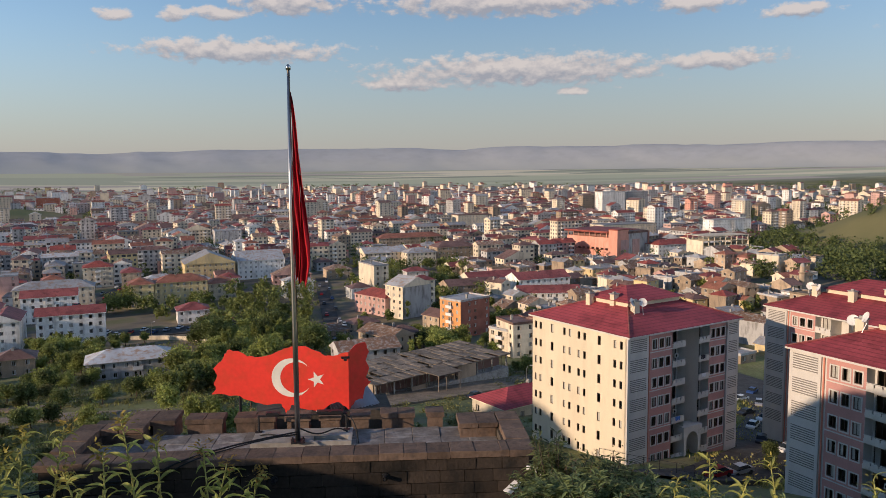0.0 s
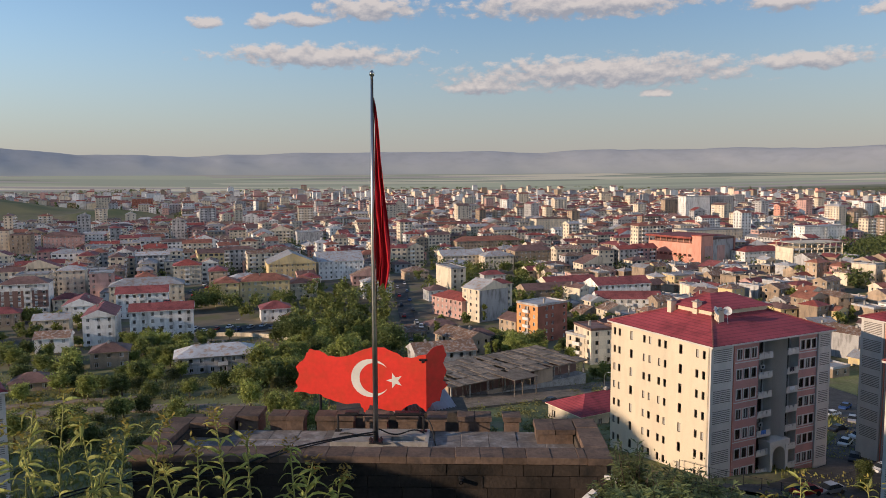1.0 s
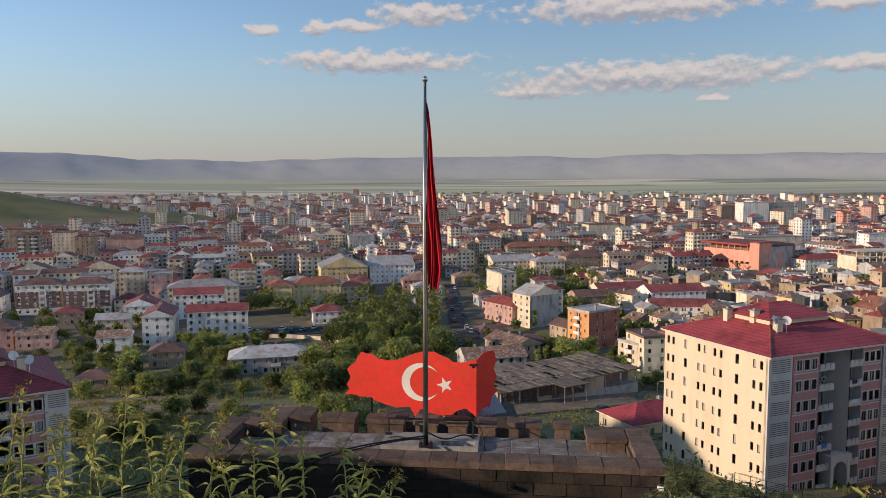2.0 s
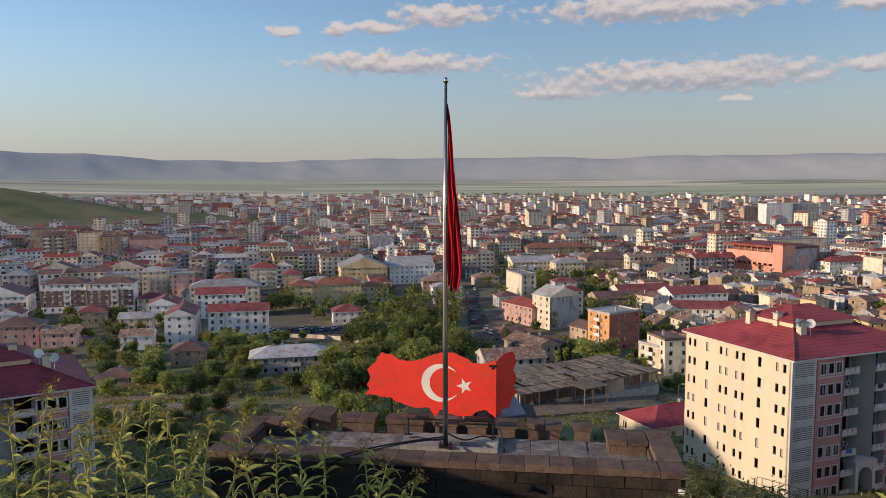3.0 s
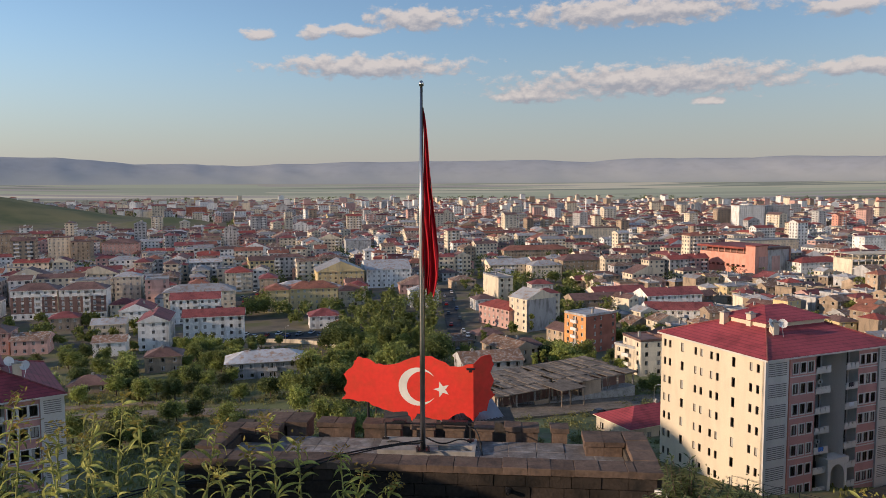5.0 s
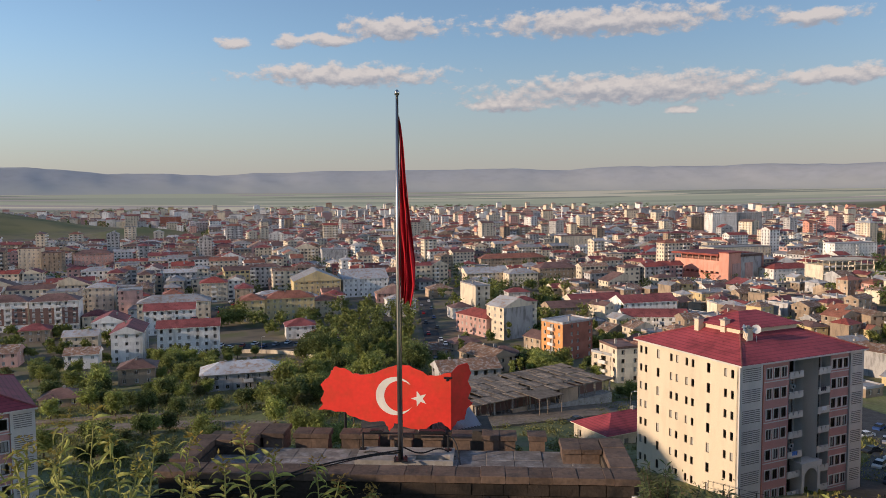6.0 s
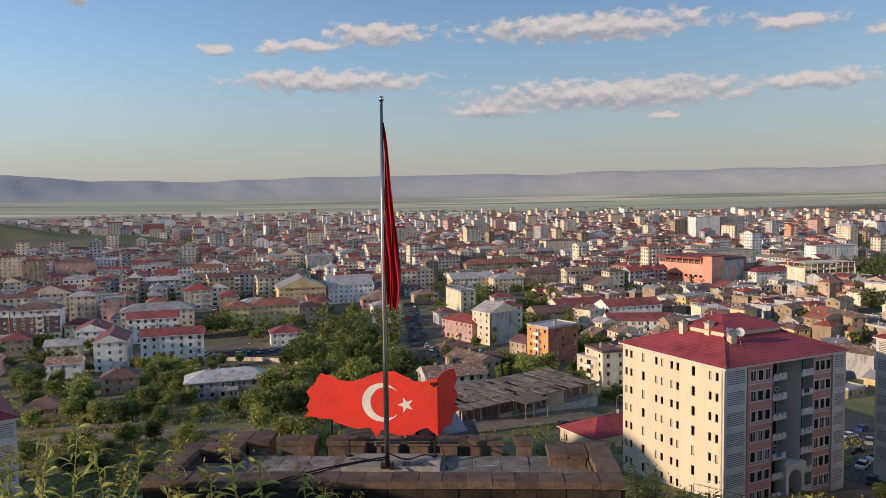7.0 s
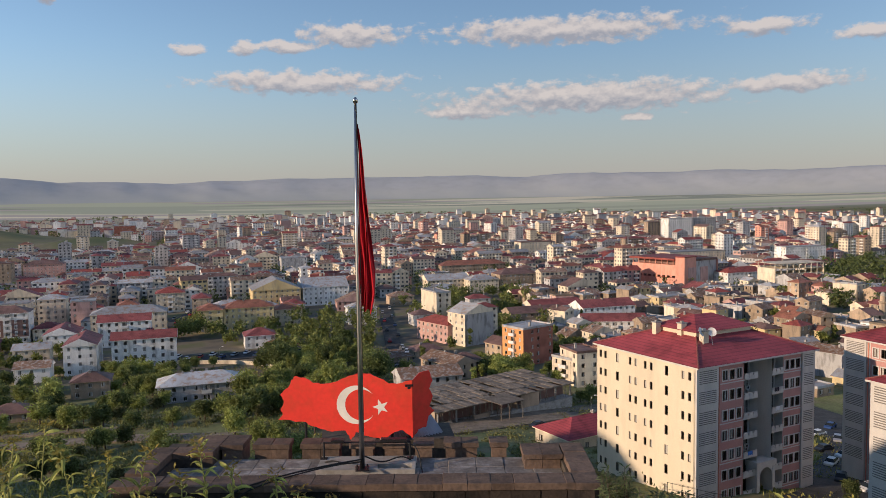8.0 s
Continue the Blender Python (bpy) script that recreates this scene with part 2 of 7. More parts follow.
BUSH_LEAF = leaf_mat("grey_green_leaves", (0.18, 0.215, 0.085), (0.12, 0.16, 0.065), 0.35)
CAR_PAINTS = [mat("white_car_paint", (0.7, 0.7, 0.7), 0.3, 0.03, 1, 5, 0), mat("silver_car_paint", (0.4, 0.4, 0.42), 0.3, 0.03, 1, 5, 0, metal=.4),
              mat("dark_car_paint", (0.03, 0.035, 0.045), 0.3, 0.03, 1, 5, 0), mat("blue_car_paint", (0.03, 0.07, 0.2), 0.3, 0.03, 1, 5, 0),
              mat("red_car_paint", (0.35, 0.02, 0.02), 0.3, 0.03, 1, 5, 0)]
CAR_GLASS = mat("tinted_car_glass", (0.02, 0.025, 0.03), 0.08, 0.02, 1, 5, 0)


# ---------- mesh helpers ----------
class Build:
    """Collects corners and faces of one mesh, with a material slot for each face."""

    def __init__(self):
        self.v, self.f, self.m = [], [], []

    def face(self, pts, slot=0):
        n = len(self.v)
        self.v.extend(tuple(p) for p in pts)
        self.f.append(tuple(range(n, n + len(pts))))
        self.m.append(slot)

    def box(self, x0, y0, z0, x1, y1, z1, slot=0, turn=None):
        c = [(x, y, z) for z in (z0, z1) for y in (y0, y1) for x in (x0, x1)]
        if turn is not None:
            c = [tuple(turn @ Vector(q)) for q in c]
        n = len(self.v)
        self.v.extend(c)
        for q in ((0, 2, 3, 1), (4, 5, 7, 6), (0, 1, 5, 4), (2, 6, 7, 3), (0, 4, 6, 2), (1, 3, 7, 5)):
            self.f.append(tuple(n + i for i in q))
            self.m.append(slot)

    def tube(self, pts, radii, sides=8, slot=0, caps=True):
        pts = [Vector(p) for p in pts]
        n0 = len(self.v)
        for i, p in enumerate(pts):
            d = (pts[min(i + 1, len(pts) - 1)] - pts[max(i - 1, 0)]).normalized()
            a = d.cross(Vector((0.31, 0.95, 0.05)) if abs(d.z) > .9 else Vector((0, 0, 1))).normalized()
            b = d.cross(a)
            r = radii[i] if isinstance(radii, (list, tuple)) else radii
            for k in range(sides):
                t = 2 * math.pi * k / sides
                self.v.append(tuple(p + a * (r * math.cos(t)) + b * (r * math.sin(t))))
        for i in range(len(pts) - 1):
            for k in range(sides):
                k2 = (k + 1) % sides
                self.f.append((n0 + i * sides + k, n0 + i * sides + k2, n0 + (i + 1) * sides + k2, n0 + (i + 1) * sides + k))
                self.m.append(slot)
        if caps:
            self.f.append(tuple(n0 + k for k in range(sides))[::-1])
            self.f.append(tuple(n0 + (len(pts) - 1) * sides + k for k in range(sides)))
            self.m += [slot, slot]

    def mesh(self, name, mats, smooth=False):
        me = bpy.data.meshes.new(name)
        me.from_pydata(self.v, [], self.f)
        for q in (mats if isinstance(mats, (list, tuple)) else [mats]):
            me.materials.append(q)
        me.polygons.foreach_set("material_index", self.m)
        if smooth:
            me.polygons.foreach_set("use_smooth", [True] * len(self.f))
        me.update()
        return me


def part(name, data, parent, label="", at=None, mats=None, smooth=False):
    """One mesh object under a thing or a part; data is a Build or a mesh that is shared."""
    ob = new(name, data.mesh(name, mats, smooth) if isinstance(data, Build) else data)
    ob.parent = parent
    if at is not None:
        ob.matrix_basis = at
    if label:
        ob["label"] = label
    return ob


def thing(name, m, label, category, group="", kind=""):
    ob = new(name)
    ob.matrix_basis = m
    return tagged(ob, label, category, group, kind)


# ---------- the lie of the land ----------
RINGS = (0, 4, 8, 14, 24, 60, 115, 175, 240, 320, 2300, 3400, 4990)
LEVELS = (63.4, 63, 61.4, 56.5, 52, 38, 20.5, 11, 3.5, 0, 0, 34, 92)
# first four: unseen mounds added left of view to shade towers and castle wall
HILLS = ((-50, 34, 32, 13, 31), (-150, 62, 61, 38, 42), (-150, 107, 22, 31, 27), (-14.5, 12.0, 7.8, 5, 5.8), (-790, 1260, 60, 235, 190), (-365, 1120, 20, 75, 60),
         (452, 475, 41, 70, 85), (270, 345, 14, 95, 95))



def lie(x, y):
    """Height of the land: a steep castle hill above a flat town, and a plain that rises towards the mountains."""
    r = math.hypot(x, y)
    i = 0
    while i < len(RINGS) - 2 and r > RINGS[i + 1]:
        i += 1
    k = min(1, (r - RINGS[i]) / (RINGS[i + 1] - RINGS[i]))
    if r < 2300:
        k = k * k * (3 - 2 * k) * .35 + k * .65
    z = LEVELS[i] + (LEVELS[i + 1] - LEVELS[i]) * k
    for bx, by, h, sx, sy in HILLS:
        z += h * math.exp(-((x - bx) / sx) ** 2 - ((y - by) / sy) ** 2)
    return z


def ground_mat():
    """Dry grass and earth on the hill and in town, large haze-pale fields on the plain."""
    m = mat("town_ground", (0.16, 0.175, 0.07), 0.97, 0.35, 0.045, 1.2, 0.5, stain=(0.21, 0.185, 0.105))
    nt = m.node_tree
    N, link = nt.nodes.new, nt.links.new
    p = nt.nodes["Principled BSDF"]
    near = p.inputs["Base Color"].links[0].from_socket
    geo = N("ShaderNodeNewGeometry")
    # trodden earth, gravel and paving between the houses of the town
    lot = N("ShaderNodeTexNoise")
    lot.inputs["Scale"].default_value, lot.inputs["Detail"].default_value = 0.05, 5
    link(geo.outputs["Position"], lot.inputs["Vector"])
    lots = N("ShaderNodeValToRGB")
    el = lots.color_ramp.elements
    el[0].position, el[0].color = 0.36, (0.10, 0.095, 0.085, 1)
    el[1].position, el[1].color = 0.62, (0.14, 0.145, 0.07, 1)
    mid = el.new(0.5)
    mid.color = (0.19, 0.155, 0.115, 1)
    link(lot.outputs[0], lots.inputs[0])
    gap = N("ShaderNodeSeparateXYZ")
    link(geo.outputs["Position"], gap.inputs[0])
    edge = N("ShaderNodeMapRange")
    edge.inputs[1].default_value, edge.inputs[2].default_value, edge.inputs[4].default_value = 225, 300, 0.9
    link(gap.outputs[1], edge.inputs[0])
    paved = N("ShaderNodeMix")
    paved.data_type = "RGBA"
    link(edge.outputs[0], paved.inputs[0]), link(near, paved.inputs[6]), link(lots.outputs[0], paved.inputs[7])
    near = paved.outputs[2]
    mp = N("ShaderNodeMapping")
    mp.inputs["Scale"].default_value, mp.inputs["Rotation"].default_value = (0.0011, 0.0062, 0), (0, 0, radians(3))
    link(geo.outputs["Position"], mp.inputs[0])
    vor = N("ShaderNodeTexVoronoi")
    vor.inputs["Scale"].default_value = 1.0
    link(mp.outputs[0], vor.inputs["Vector"])
    ramp = N("ShaderNodeValToRGB")
    # crop colours, lightened and greyed to carry the haze over the plain
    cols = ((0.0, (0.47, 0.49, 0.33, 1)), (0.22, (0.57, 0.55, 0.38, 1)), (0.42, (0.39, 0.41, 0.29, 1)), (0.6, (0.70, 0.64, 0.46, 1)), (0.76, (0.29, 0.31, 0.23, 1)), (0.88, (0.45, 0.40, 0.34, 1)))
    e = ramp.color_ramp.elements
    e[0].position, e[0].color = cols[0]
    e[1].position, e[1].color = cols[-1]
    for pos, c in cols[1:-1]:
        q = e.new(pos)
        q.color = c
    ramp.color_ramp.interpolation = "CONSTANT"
    sepc = N("ShaderNodeSeparateColor")
    link(vor.outputs["Color"], sepc.inputs[0])
    link(sepc.outputs[0], ramp.inputs[0])
    sep = N("ShaderNodeSeparateXYZ")
    link(geo.outputs["Position"], sep.inputs[0])
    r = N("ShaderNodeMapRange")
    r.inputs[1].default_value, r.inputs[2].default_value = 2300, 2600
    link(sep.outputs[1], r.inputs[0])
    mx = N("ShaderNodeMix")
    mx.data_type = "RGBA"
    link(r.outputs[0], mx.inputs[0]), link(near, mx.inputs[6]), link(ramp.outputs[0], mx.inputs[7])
    # green pasture on the hills
    r2 = N("ShaderNodeMapRange")
    r2.inputs[1].default_value, r2.inputs[2].default_value = 5, 14
    link(sep.outputs[2], r2.inputs[0])
    r3 = N("ShaderNodeMapRange")
    r3.inputs[1].default_value, r3.inputs[2].default_value = 330, 420
    link(sep.outputs[1], r3.inputs[0])
    mul = N("ShaderNodeMath")
    mul.operation = "MULTIPLY"
    link(r2.outputs[0], mul.inputs[0]), link(r3.outputs[0], mul.inputs[1])
    nz = N("ShaderNodeTexNoise")
    nz.inputs["Scale"].default_value, nz.inputs["Detail"].default_value = 0.012, 6
    link(geo.outputs["Position"], nz.inputs["Vector"])
    pr = N("ShaderNodeValToRGB")
    pr.color_ramp.elements[0].position, pr.color_ramp.elements[0].color = 0.35, (0.08, 0.105, 0.045, 1)
    pr.color_ramp.elements[1].position, pr.color_ramp.elements[1].color = 0.65, (0.22, 0.195, 0.085, 1)
    link(nz.outputs[0], pr.inputs[0])
    inv = N("ShaderNodeMath")
    inv.operation = "SUBTRACT"
    inv.inputs[0].default_value = 1.0
    link(r.outputs[0], inv.inputs[1])
    mul2 = N("ShaderNodeMath")
    mul2.operation = "MULTIPLY"
    link(mul.outputs[0], mul2.inputs[0]), link(inv.outputs[0], mul2.inputs[1])
    mx2 = N("ShaderNodeMix")
    mx2.data_type = "RGBA"
    link(mul2.outputs[0], mx2.inputs[0]), link(mx.outputs[2], mx2.inputs[6]), link(pr.outputs[0], mx2.inputs[7])
    link(mx2.outputs[2], p.inputs["Base Color"])
    return m


GROUND = ground_mat()


def build_ground():
    """One sheet out to the foot of the mountains, finer near the eye."""
    b = Build()
    radii = [0.0]
    r = 1.0
    while r < 4990:
        radii.append(r)
        r *= 1.055
    radii.append(4990)
    steps = 180
    for r in radii:
        for k in range(steps):
            a = 2 * math.pi * k / steps
            x, y = r * math.sin(a), r * math.cos(a)
            z = lie(x, y)
            if 20 < r < 2300:
                z += 0.35 * noise.noise((x * .05, y * .05, 0))
                if z > 12 and r > 380:
                    z += 5 * noise.noise((x * .012, y * .012, 5)) * min(1, (z - 12) / 15)
            b.v.append((x, y, z))
    for i in range(len(radii) - 1):
        for k in range(steps):
            k2 = (k + 1) % steps
            b.f.append((i * steps + k, (i + 1) * steps + k, (i + 1) * steps + k2, i * steps + k2))
            b.m.append(0)
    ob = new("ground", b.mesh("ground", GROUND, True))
    tagged(ob, "dry grassy hill and town ground running out to farmed plain", "ground", kind="structure")


build_ground()

# bare hills whose pale blue-grey base has the air's haze mixed in
HAZY_HILLS = mat("haze_toned_far_hills", (0.385, 0.405, 0.42), 1.0, 0.04, 0.004, 0.02, 0.0, stain=(0.355, 0.375, 0.39))



def foot_cover(m):
    """Pasture on the lowest slopes, in a pale tone that carries the haze too."""
    nt = m.node_tree
    N, link = nt.nodes.new, nt.links.new
    p = nt.nodes["Principled BSDF"]
    src = p.inputs["Base Color"].links[0].from_socket
    geo, sep, nz = N("ShaderNodeNewGeometry"), N("ShaderNodeSeparateXYZ"), N("ShaderNodeTexNoise")
    nz.inputs["Scale"].default_value, nz.inputs["Detail"].default_value = 0.006, 6
    link(geo.outputs["Position"], sep.inputs[0]), link(geo.outputs["Position"], nz.inputs["Vector"])
    add = N("ShaderNodeMath")
    add.operation = "MULTIPLY_ADD"
    add.inputs[1].default_value = 60
    link(nz.outputs[0], add.inputs[0]), link(sep.outputs[2], add.inputs[2])
    r = N("ShaderNodeMapRange")
    r.inputs[1].default_value, r.inputs[2].default_value = 90, 190
    link(add.outputs[0], r.inputs[0])
    mx = N("ShaderNodeMix")
    mx.data_type = "RGBA"
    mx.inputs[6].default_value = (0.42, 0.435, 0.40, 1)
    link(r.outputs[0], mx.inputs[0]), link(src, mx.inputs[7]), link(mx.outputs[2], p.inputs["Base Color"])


foot_cover(HAZY_HILLS)


def mountains(name, r0, r1, foot, height, seed, material, label):
    b = Build()
    na, nr = 260, 14
    for i in range(nr + 1):
        t = i / nr
        r = r0 + (r1 - r0) * t
        for k in range(na + 1):
            a = radians(-75 + 160 * k / na)
            x, y = r * math.sin(a), r * math.cos(a)
            ridge = 0.58 + 0.22 * noise.noise((k * .035 + seed, 3.1, 0)) + 0.07 * noise.noise((k * .13 + seed, 8.1, 0)) + 0.02 * noise.noise((k * .5, seed, 0))
            gully = 0.06 * abs(noise.noise((k * .19 + t * 1.5, t * 1.2, seed))) + 0.03 * abs(noise.noise((k * .5 - t, t * 2.5, seed + 4)))
            k2 = t * t * (3 - 2 * t)
            b.v.append((x, y, foot + height * (ridge * k2 - gully * math.sin(math.pi * min(1, t * 1.02)))))
    for i in range(nr):
        for k in range(na):
            q = i * (na + 1) + k
            b.f.append((q, q + 1, q + na + 2, q + na + 1))
            b.m.append(0)
    tagged(new(name, b.mesh(name, material, True)), label, "mountains", kind="structure")


mountains("mountain_range", 4380, 4960, 66, 255, 2.0, HAZY_HILLS, "long hazy blue-grey bare mountain range across the plain")


def ribbon(name, pts, width, material, label, lift=0.45):
    """A road or yard laid on the land, with a kerb-like edge."""
    b = Build()
    dense = []
    for (x0, y0), (x1, y1) in zip(pts, pts[1:]):
        n = max(2, int(math.hypot(x1 - x0, y1 - y0) / 4))
        dense += [(x0 + (x1 - x0) * i / n, y0 + (y1 - y0) * i / n) for i in range(n)]
    dense.append(pts[-1])
    rows = []
    for i, (x, y) in enumerate(dense):
        xa, ya = dense[max(i - 1, 0)]
        xb, yb = dense[min(i + 1, len(dense) - 1)]
        d = math.hypot(xb - xa, yb - ya)
        nx, ny = -(yb - ya) / d, (xb - xa) / d
        rows.append([(x + nx * width * s, y + ny * width * s) for s in (-.5, -.25, 0, .25, .5)])
    for ra, rb in zip(rows, rows[1:]):
        hgt = lambda q: (*q, lie(*q) + lift)
        for s in range(4):
            b.face([hgt(ra[s]), hgt(ra[s + 1]), hgt(rb[s + 1]), hgt(rb[s])])
        for s in (0, -1):
            a, c = hgt(ra[s]), hgt(rb[s])
            b.face([a, c, (c[0], c[1], c[2] - 2), (a[0], a[1], a[2] - 2)])
    tagged(new(name, b.mesh(name, material)), label, "road", kind="structure")


ribbon("road", [(19, 268), (16, 330), (16, 400), (17, 470)], 7, ASPHALT, "asphalt town street with parked cars")
ribbon("road_2", [(-92, 318), (-60, 322), (-30, 330), (8, 318), (16, 300)], 15, ASPHALT, "asphalt car park beside the white blocks")
ribbon("road_3", [(72, 92), (86, 118), (112, 150), (122, 190), (120, 240)], 17, ASPHALT, "asphalt yard between the apartment towers")
ribbon("courtyard", [(44, 87), (57, 92.5), (70, 102), (82, 112)], 11, ASPHALT, "asphalt courtyard in front of the apartment tower")
ribbon("road_4", [(-100, 398), (-96, 460), (-88, 540)], 8, ASPHALT, "asphalt street between apartment blocks")
ribbon("dirt_track", [(-120, 178), (-86, 186), (-58, 184), (-30, 176)], 8, DIRT, "bare earth terrace below the castle hill")
ribbon("dirt_track_2", [(-118, 200), (-84, 203), (-62, 200)], 5, DIRT, "pale earth path below the castle hill")
ribbon("dirt_yard", [(8, 168), (40, 182), (74, 200)], 14, DIRT, "earth yard in front of the building site")

# ---------- buildings ----------
LANDMARKS = []


def facade(b, o, u, width, height, holes, slot=0, depth=0.18, inward=None):
    """A wall face with real openings. o: lower left corner, u: direction along it, holes: (u0, u1, z0, z1)."""
    o, u = Vector(o), Vector(u)
    us = sorted({0.0, width, *[h[0] for h in holes], *[h[1] for h in holes]})
    zs = sorted({0.0, height, *[h[2] for h in holes], *[h[3] for h in holes]})
    inw = inward if inward is not None else Vector((-u.y, u.x, 0))
    at = lambda a, z: o + u * a + Vector((0, 0, z))
    for z0, z1 in zip(zs, zs[1:]):
        zc = (z0 + z1) / 2
        row = [h for h in holes if h[2] < zc < h[3]]
        if not row:
            b.face([at(0, z0), at(width, z0), at(width, z1), at(0, z1)], slot)
            continue
        edge = 0.0
        for h in sorted(row):
            if h[0] > edge + 1e-4:
                b.face([at(edge, z0), at(h[0], z0), at(h[0], z1), at(edge, z1)], slot)
            edge = h[1]
        if edge < width - 1e-4:
            b.face([at(edge, z0), at(width, z0), at(width, z1), at(edge, z1)], slot)
    d = inw * depth
    for u0, u1, z0, z1 in holes:
        p = [at(u0, z0), at(u1, z0), at(u1, z1), at(u0, z1)]
        for i in range(4):
            j = (i + 1) % 4
            b.face([p[i], p[i] + d, p[j] + d, p[j]], slot)


WINDOWS = {}


CURTAIN = mat("curtained_glass", (0.42, 0.40, 0.36), 0.25, 0.15, 1.5, 8, 0.0)


def window_mesh(w, h, frame_mat, split=1, curtain=0):
    """A window of frame bars and panes, upright in the local xz plane, facing -y."""
    key = (round(w, 2), round(h, 2), frame_mat.name, split, curtain)
    if key not in WINDOWS:
        b = Build()
        t = 0.07
        xs = [-w / 2, -w / 2 + t]
        for k in range(1, split + 1):
            c = -w / 2 + w * k / (split + 1)
            xs += [c - .03, c + .03]
        xs += [w / 2 - t, w / 2]
        zs = [0, t, h - t, h]
        nx = len(xs)
        b.v = [(x, y, z) for y in (-.05, .03) for z in zs for x in xs]
        at = lambda i, k, s: s * nx * 4 + k * nx + i
        for i in range(nx - 1):
            for k in range(3):
                hole = k == 1 and i % 2 == 1
                if hole:                                    # pane at the back, reveals round it
                    b.f.append((at(i, 1, 1), at(i + 1, 1, 1), at(i + 1, 2, 1), at(i, 2, 1))), b.m.append(2 if curtain == 3 or (curtain and (i // 2) % 2 == curtain - 1) else 1)
                    for p, q in (((i, 1), (i + 1, 1)), ((i + 1, 1), (i + 1, 2)), ((i + 1, 2), (i, 2)), ((i, 2), (i, 1))):
                        b.f.append((at(*p, 0), at(*q, 0), at(*q, 1), at(*p, 1))), b.m.append(0)
                else:
                    b.f.append((at(i, k, 0), at(i + 1, k, 0), at(i + 1, k + 1, 0), at(i, k + 1, 0))), b.m.append(0)
        for p, q in (((0, 0), (nx - 1, 0)), ((nx - 1, 0), (nx - 1, 3)), ((nx - 1, 3), (0, 3)), ((0, 3), (0, 0))):
            b.f.append((at(*p, 0), at(*q, 0), at(*q, 1), at(*p, 1))), b.m.append(0)
        WINDOWS[key] = b.mesh("window", [frame_mat, GLASS, CURTAIN])
    return WINDOWS[key]


def roof_shape(b, kind, w, d, z, over=0.55, rise=None, slot=0):
    """A roof on a w by d plan, centred, with eaves that stand out."""
    X, Y = w / 2 + over, d / 2 + over
    t = 0.16
    if kind == "flat":
        b.box(-X + over - .05, -Y + over - .05, z, X - over + .05, Y - over + .05, z + .2, slot)
        for q in ((-w / 2 - .15, -d / 2 - .15, w / 2 + .15, -d / 2 + .1), (-w / 2 - .15, d / 2 - .1, w / 2 + .15, d / 2 + .15),
                  (-w / 2 - .15, -d / 2 + .1, -w / 2 + .1, d / 2 - .1), (w / 2 - .1, -d / 2 + .1, w / 2 + .15, d / 2 - .1)):
            b.box(q[0], q[1], z - .1, q[2], q[3], z + .7, slot)
        return
    if kind == "gableside":                       # ridge runs front to back
        rise = rise or X * .42
        ridge = [(0, -Y, z + rise), (0, Y, z + rise)]
        eav = [(-X, -Y, z - .05), (X, -Y, z - .05), (X, Y, z - .05), (-X, Y, z - .05)]
        b.face([eav[1], eav[2], ridge[1], ridge[0]], slot), b.face([eav[3], eav[0], ridge[0], ridge[1]], slot)
        b.face([eav[0], eav[1], ridge[0]], 1), b.face([eav[2], eav[3], ridge[1]], 1)
    elif kind == "gable":
        rise = rise or Y * .42
        ridge = [(-X, 0, z + rise), (X, 0, z + rise)]
        eav = [(-X, -Y, z - .05), (X, -Y, z - .05), (X, Y, z - .05), (-X, Y, z - .05)]
        b.face([eav[0], eav[1], ridge[1], ridge[0]], slot), b.face([eav[2], eav[3], ridge[0], ridge[1]], slot)
        b.face([eav[1], eav[2], ridge[1]], 1), b.face([eav[3], eav[0], ridge[0]], 1)
    else:
        m = min(X, Y)
        rise = rise or m * .42
        a = max(X - m, .01), max(Y - m, .01)
        eav = [(-X, -Y, z - .05), (X, -Y, z - .05), (X, Y, z - .05), (-X, Y, z - .05)]
        if X >= Y:
            r0, r1 = (-a[0], 0, z + rise), (a[0], 0, z + rise)
            b.face([eav[0], eav[1], r1, r0], slot), b.face([eav[2], eav[3], r0, r1], slot)
            b.face([eav[1], eav[2], r1], slot), b.face([eav[3], eav[0], r0], slot)
        else:
            r0, r1 = (0, -a[1], z + rise), (0, a[1], z + rise)
            b.face([eav[1], eav[2], r1, r0], slot), b.face([eav[3], eav[0], r0, r1], slot)
            b.face([eav[0], eav[1], r0], slot), b.face([eav[2], eav[3], r1], slot)
    b.box(-X, -Y, z - .05 - t, X, Y, z - .052, 1)


CHIMNEY = Build()
CHIMNEY.box(-.35, -.35, -1.2, .35, .35, 1.3), CHIMNEY.box(-.45, -.45, 1.3, .45, .45, 1.45)
CHIMNEY.box(-.2, -.2, 1.45, .2, .2, 1.7)
CHIMNEY = CHIMNEY.mesh("chimney", CONCRETE)
BALCONIES = {}


def balcony_mesh(w):
    key = round(w, 1)
    if key not in BALCONIES:
        b = Build()
        b.box(-w / 2, -1.1, -.15, w / 2, 0, 0)
        b.box(-w / 2, -1.1, 0, w / 2, -1.02, .95), b.box(-w / 2, -1.02, 0, -w / 2 + .08, 0, .95), b.box(w / 2 - .08, -1.02, 0, w / 2, 0, .95)
        b.box(-w / 2, -1.14, .95, w / 2, -.98, 1.0)
        BALCONIES[key] = b.mesh("balcony", [FRAME_WHITE])
    return BALCONIES[key]


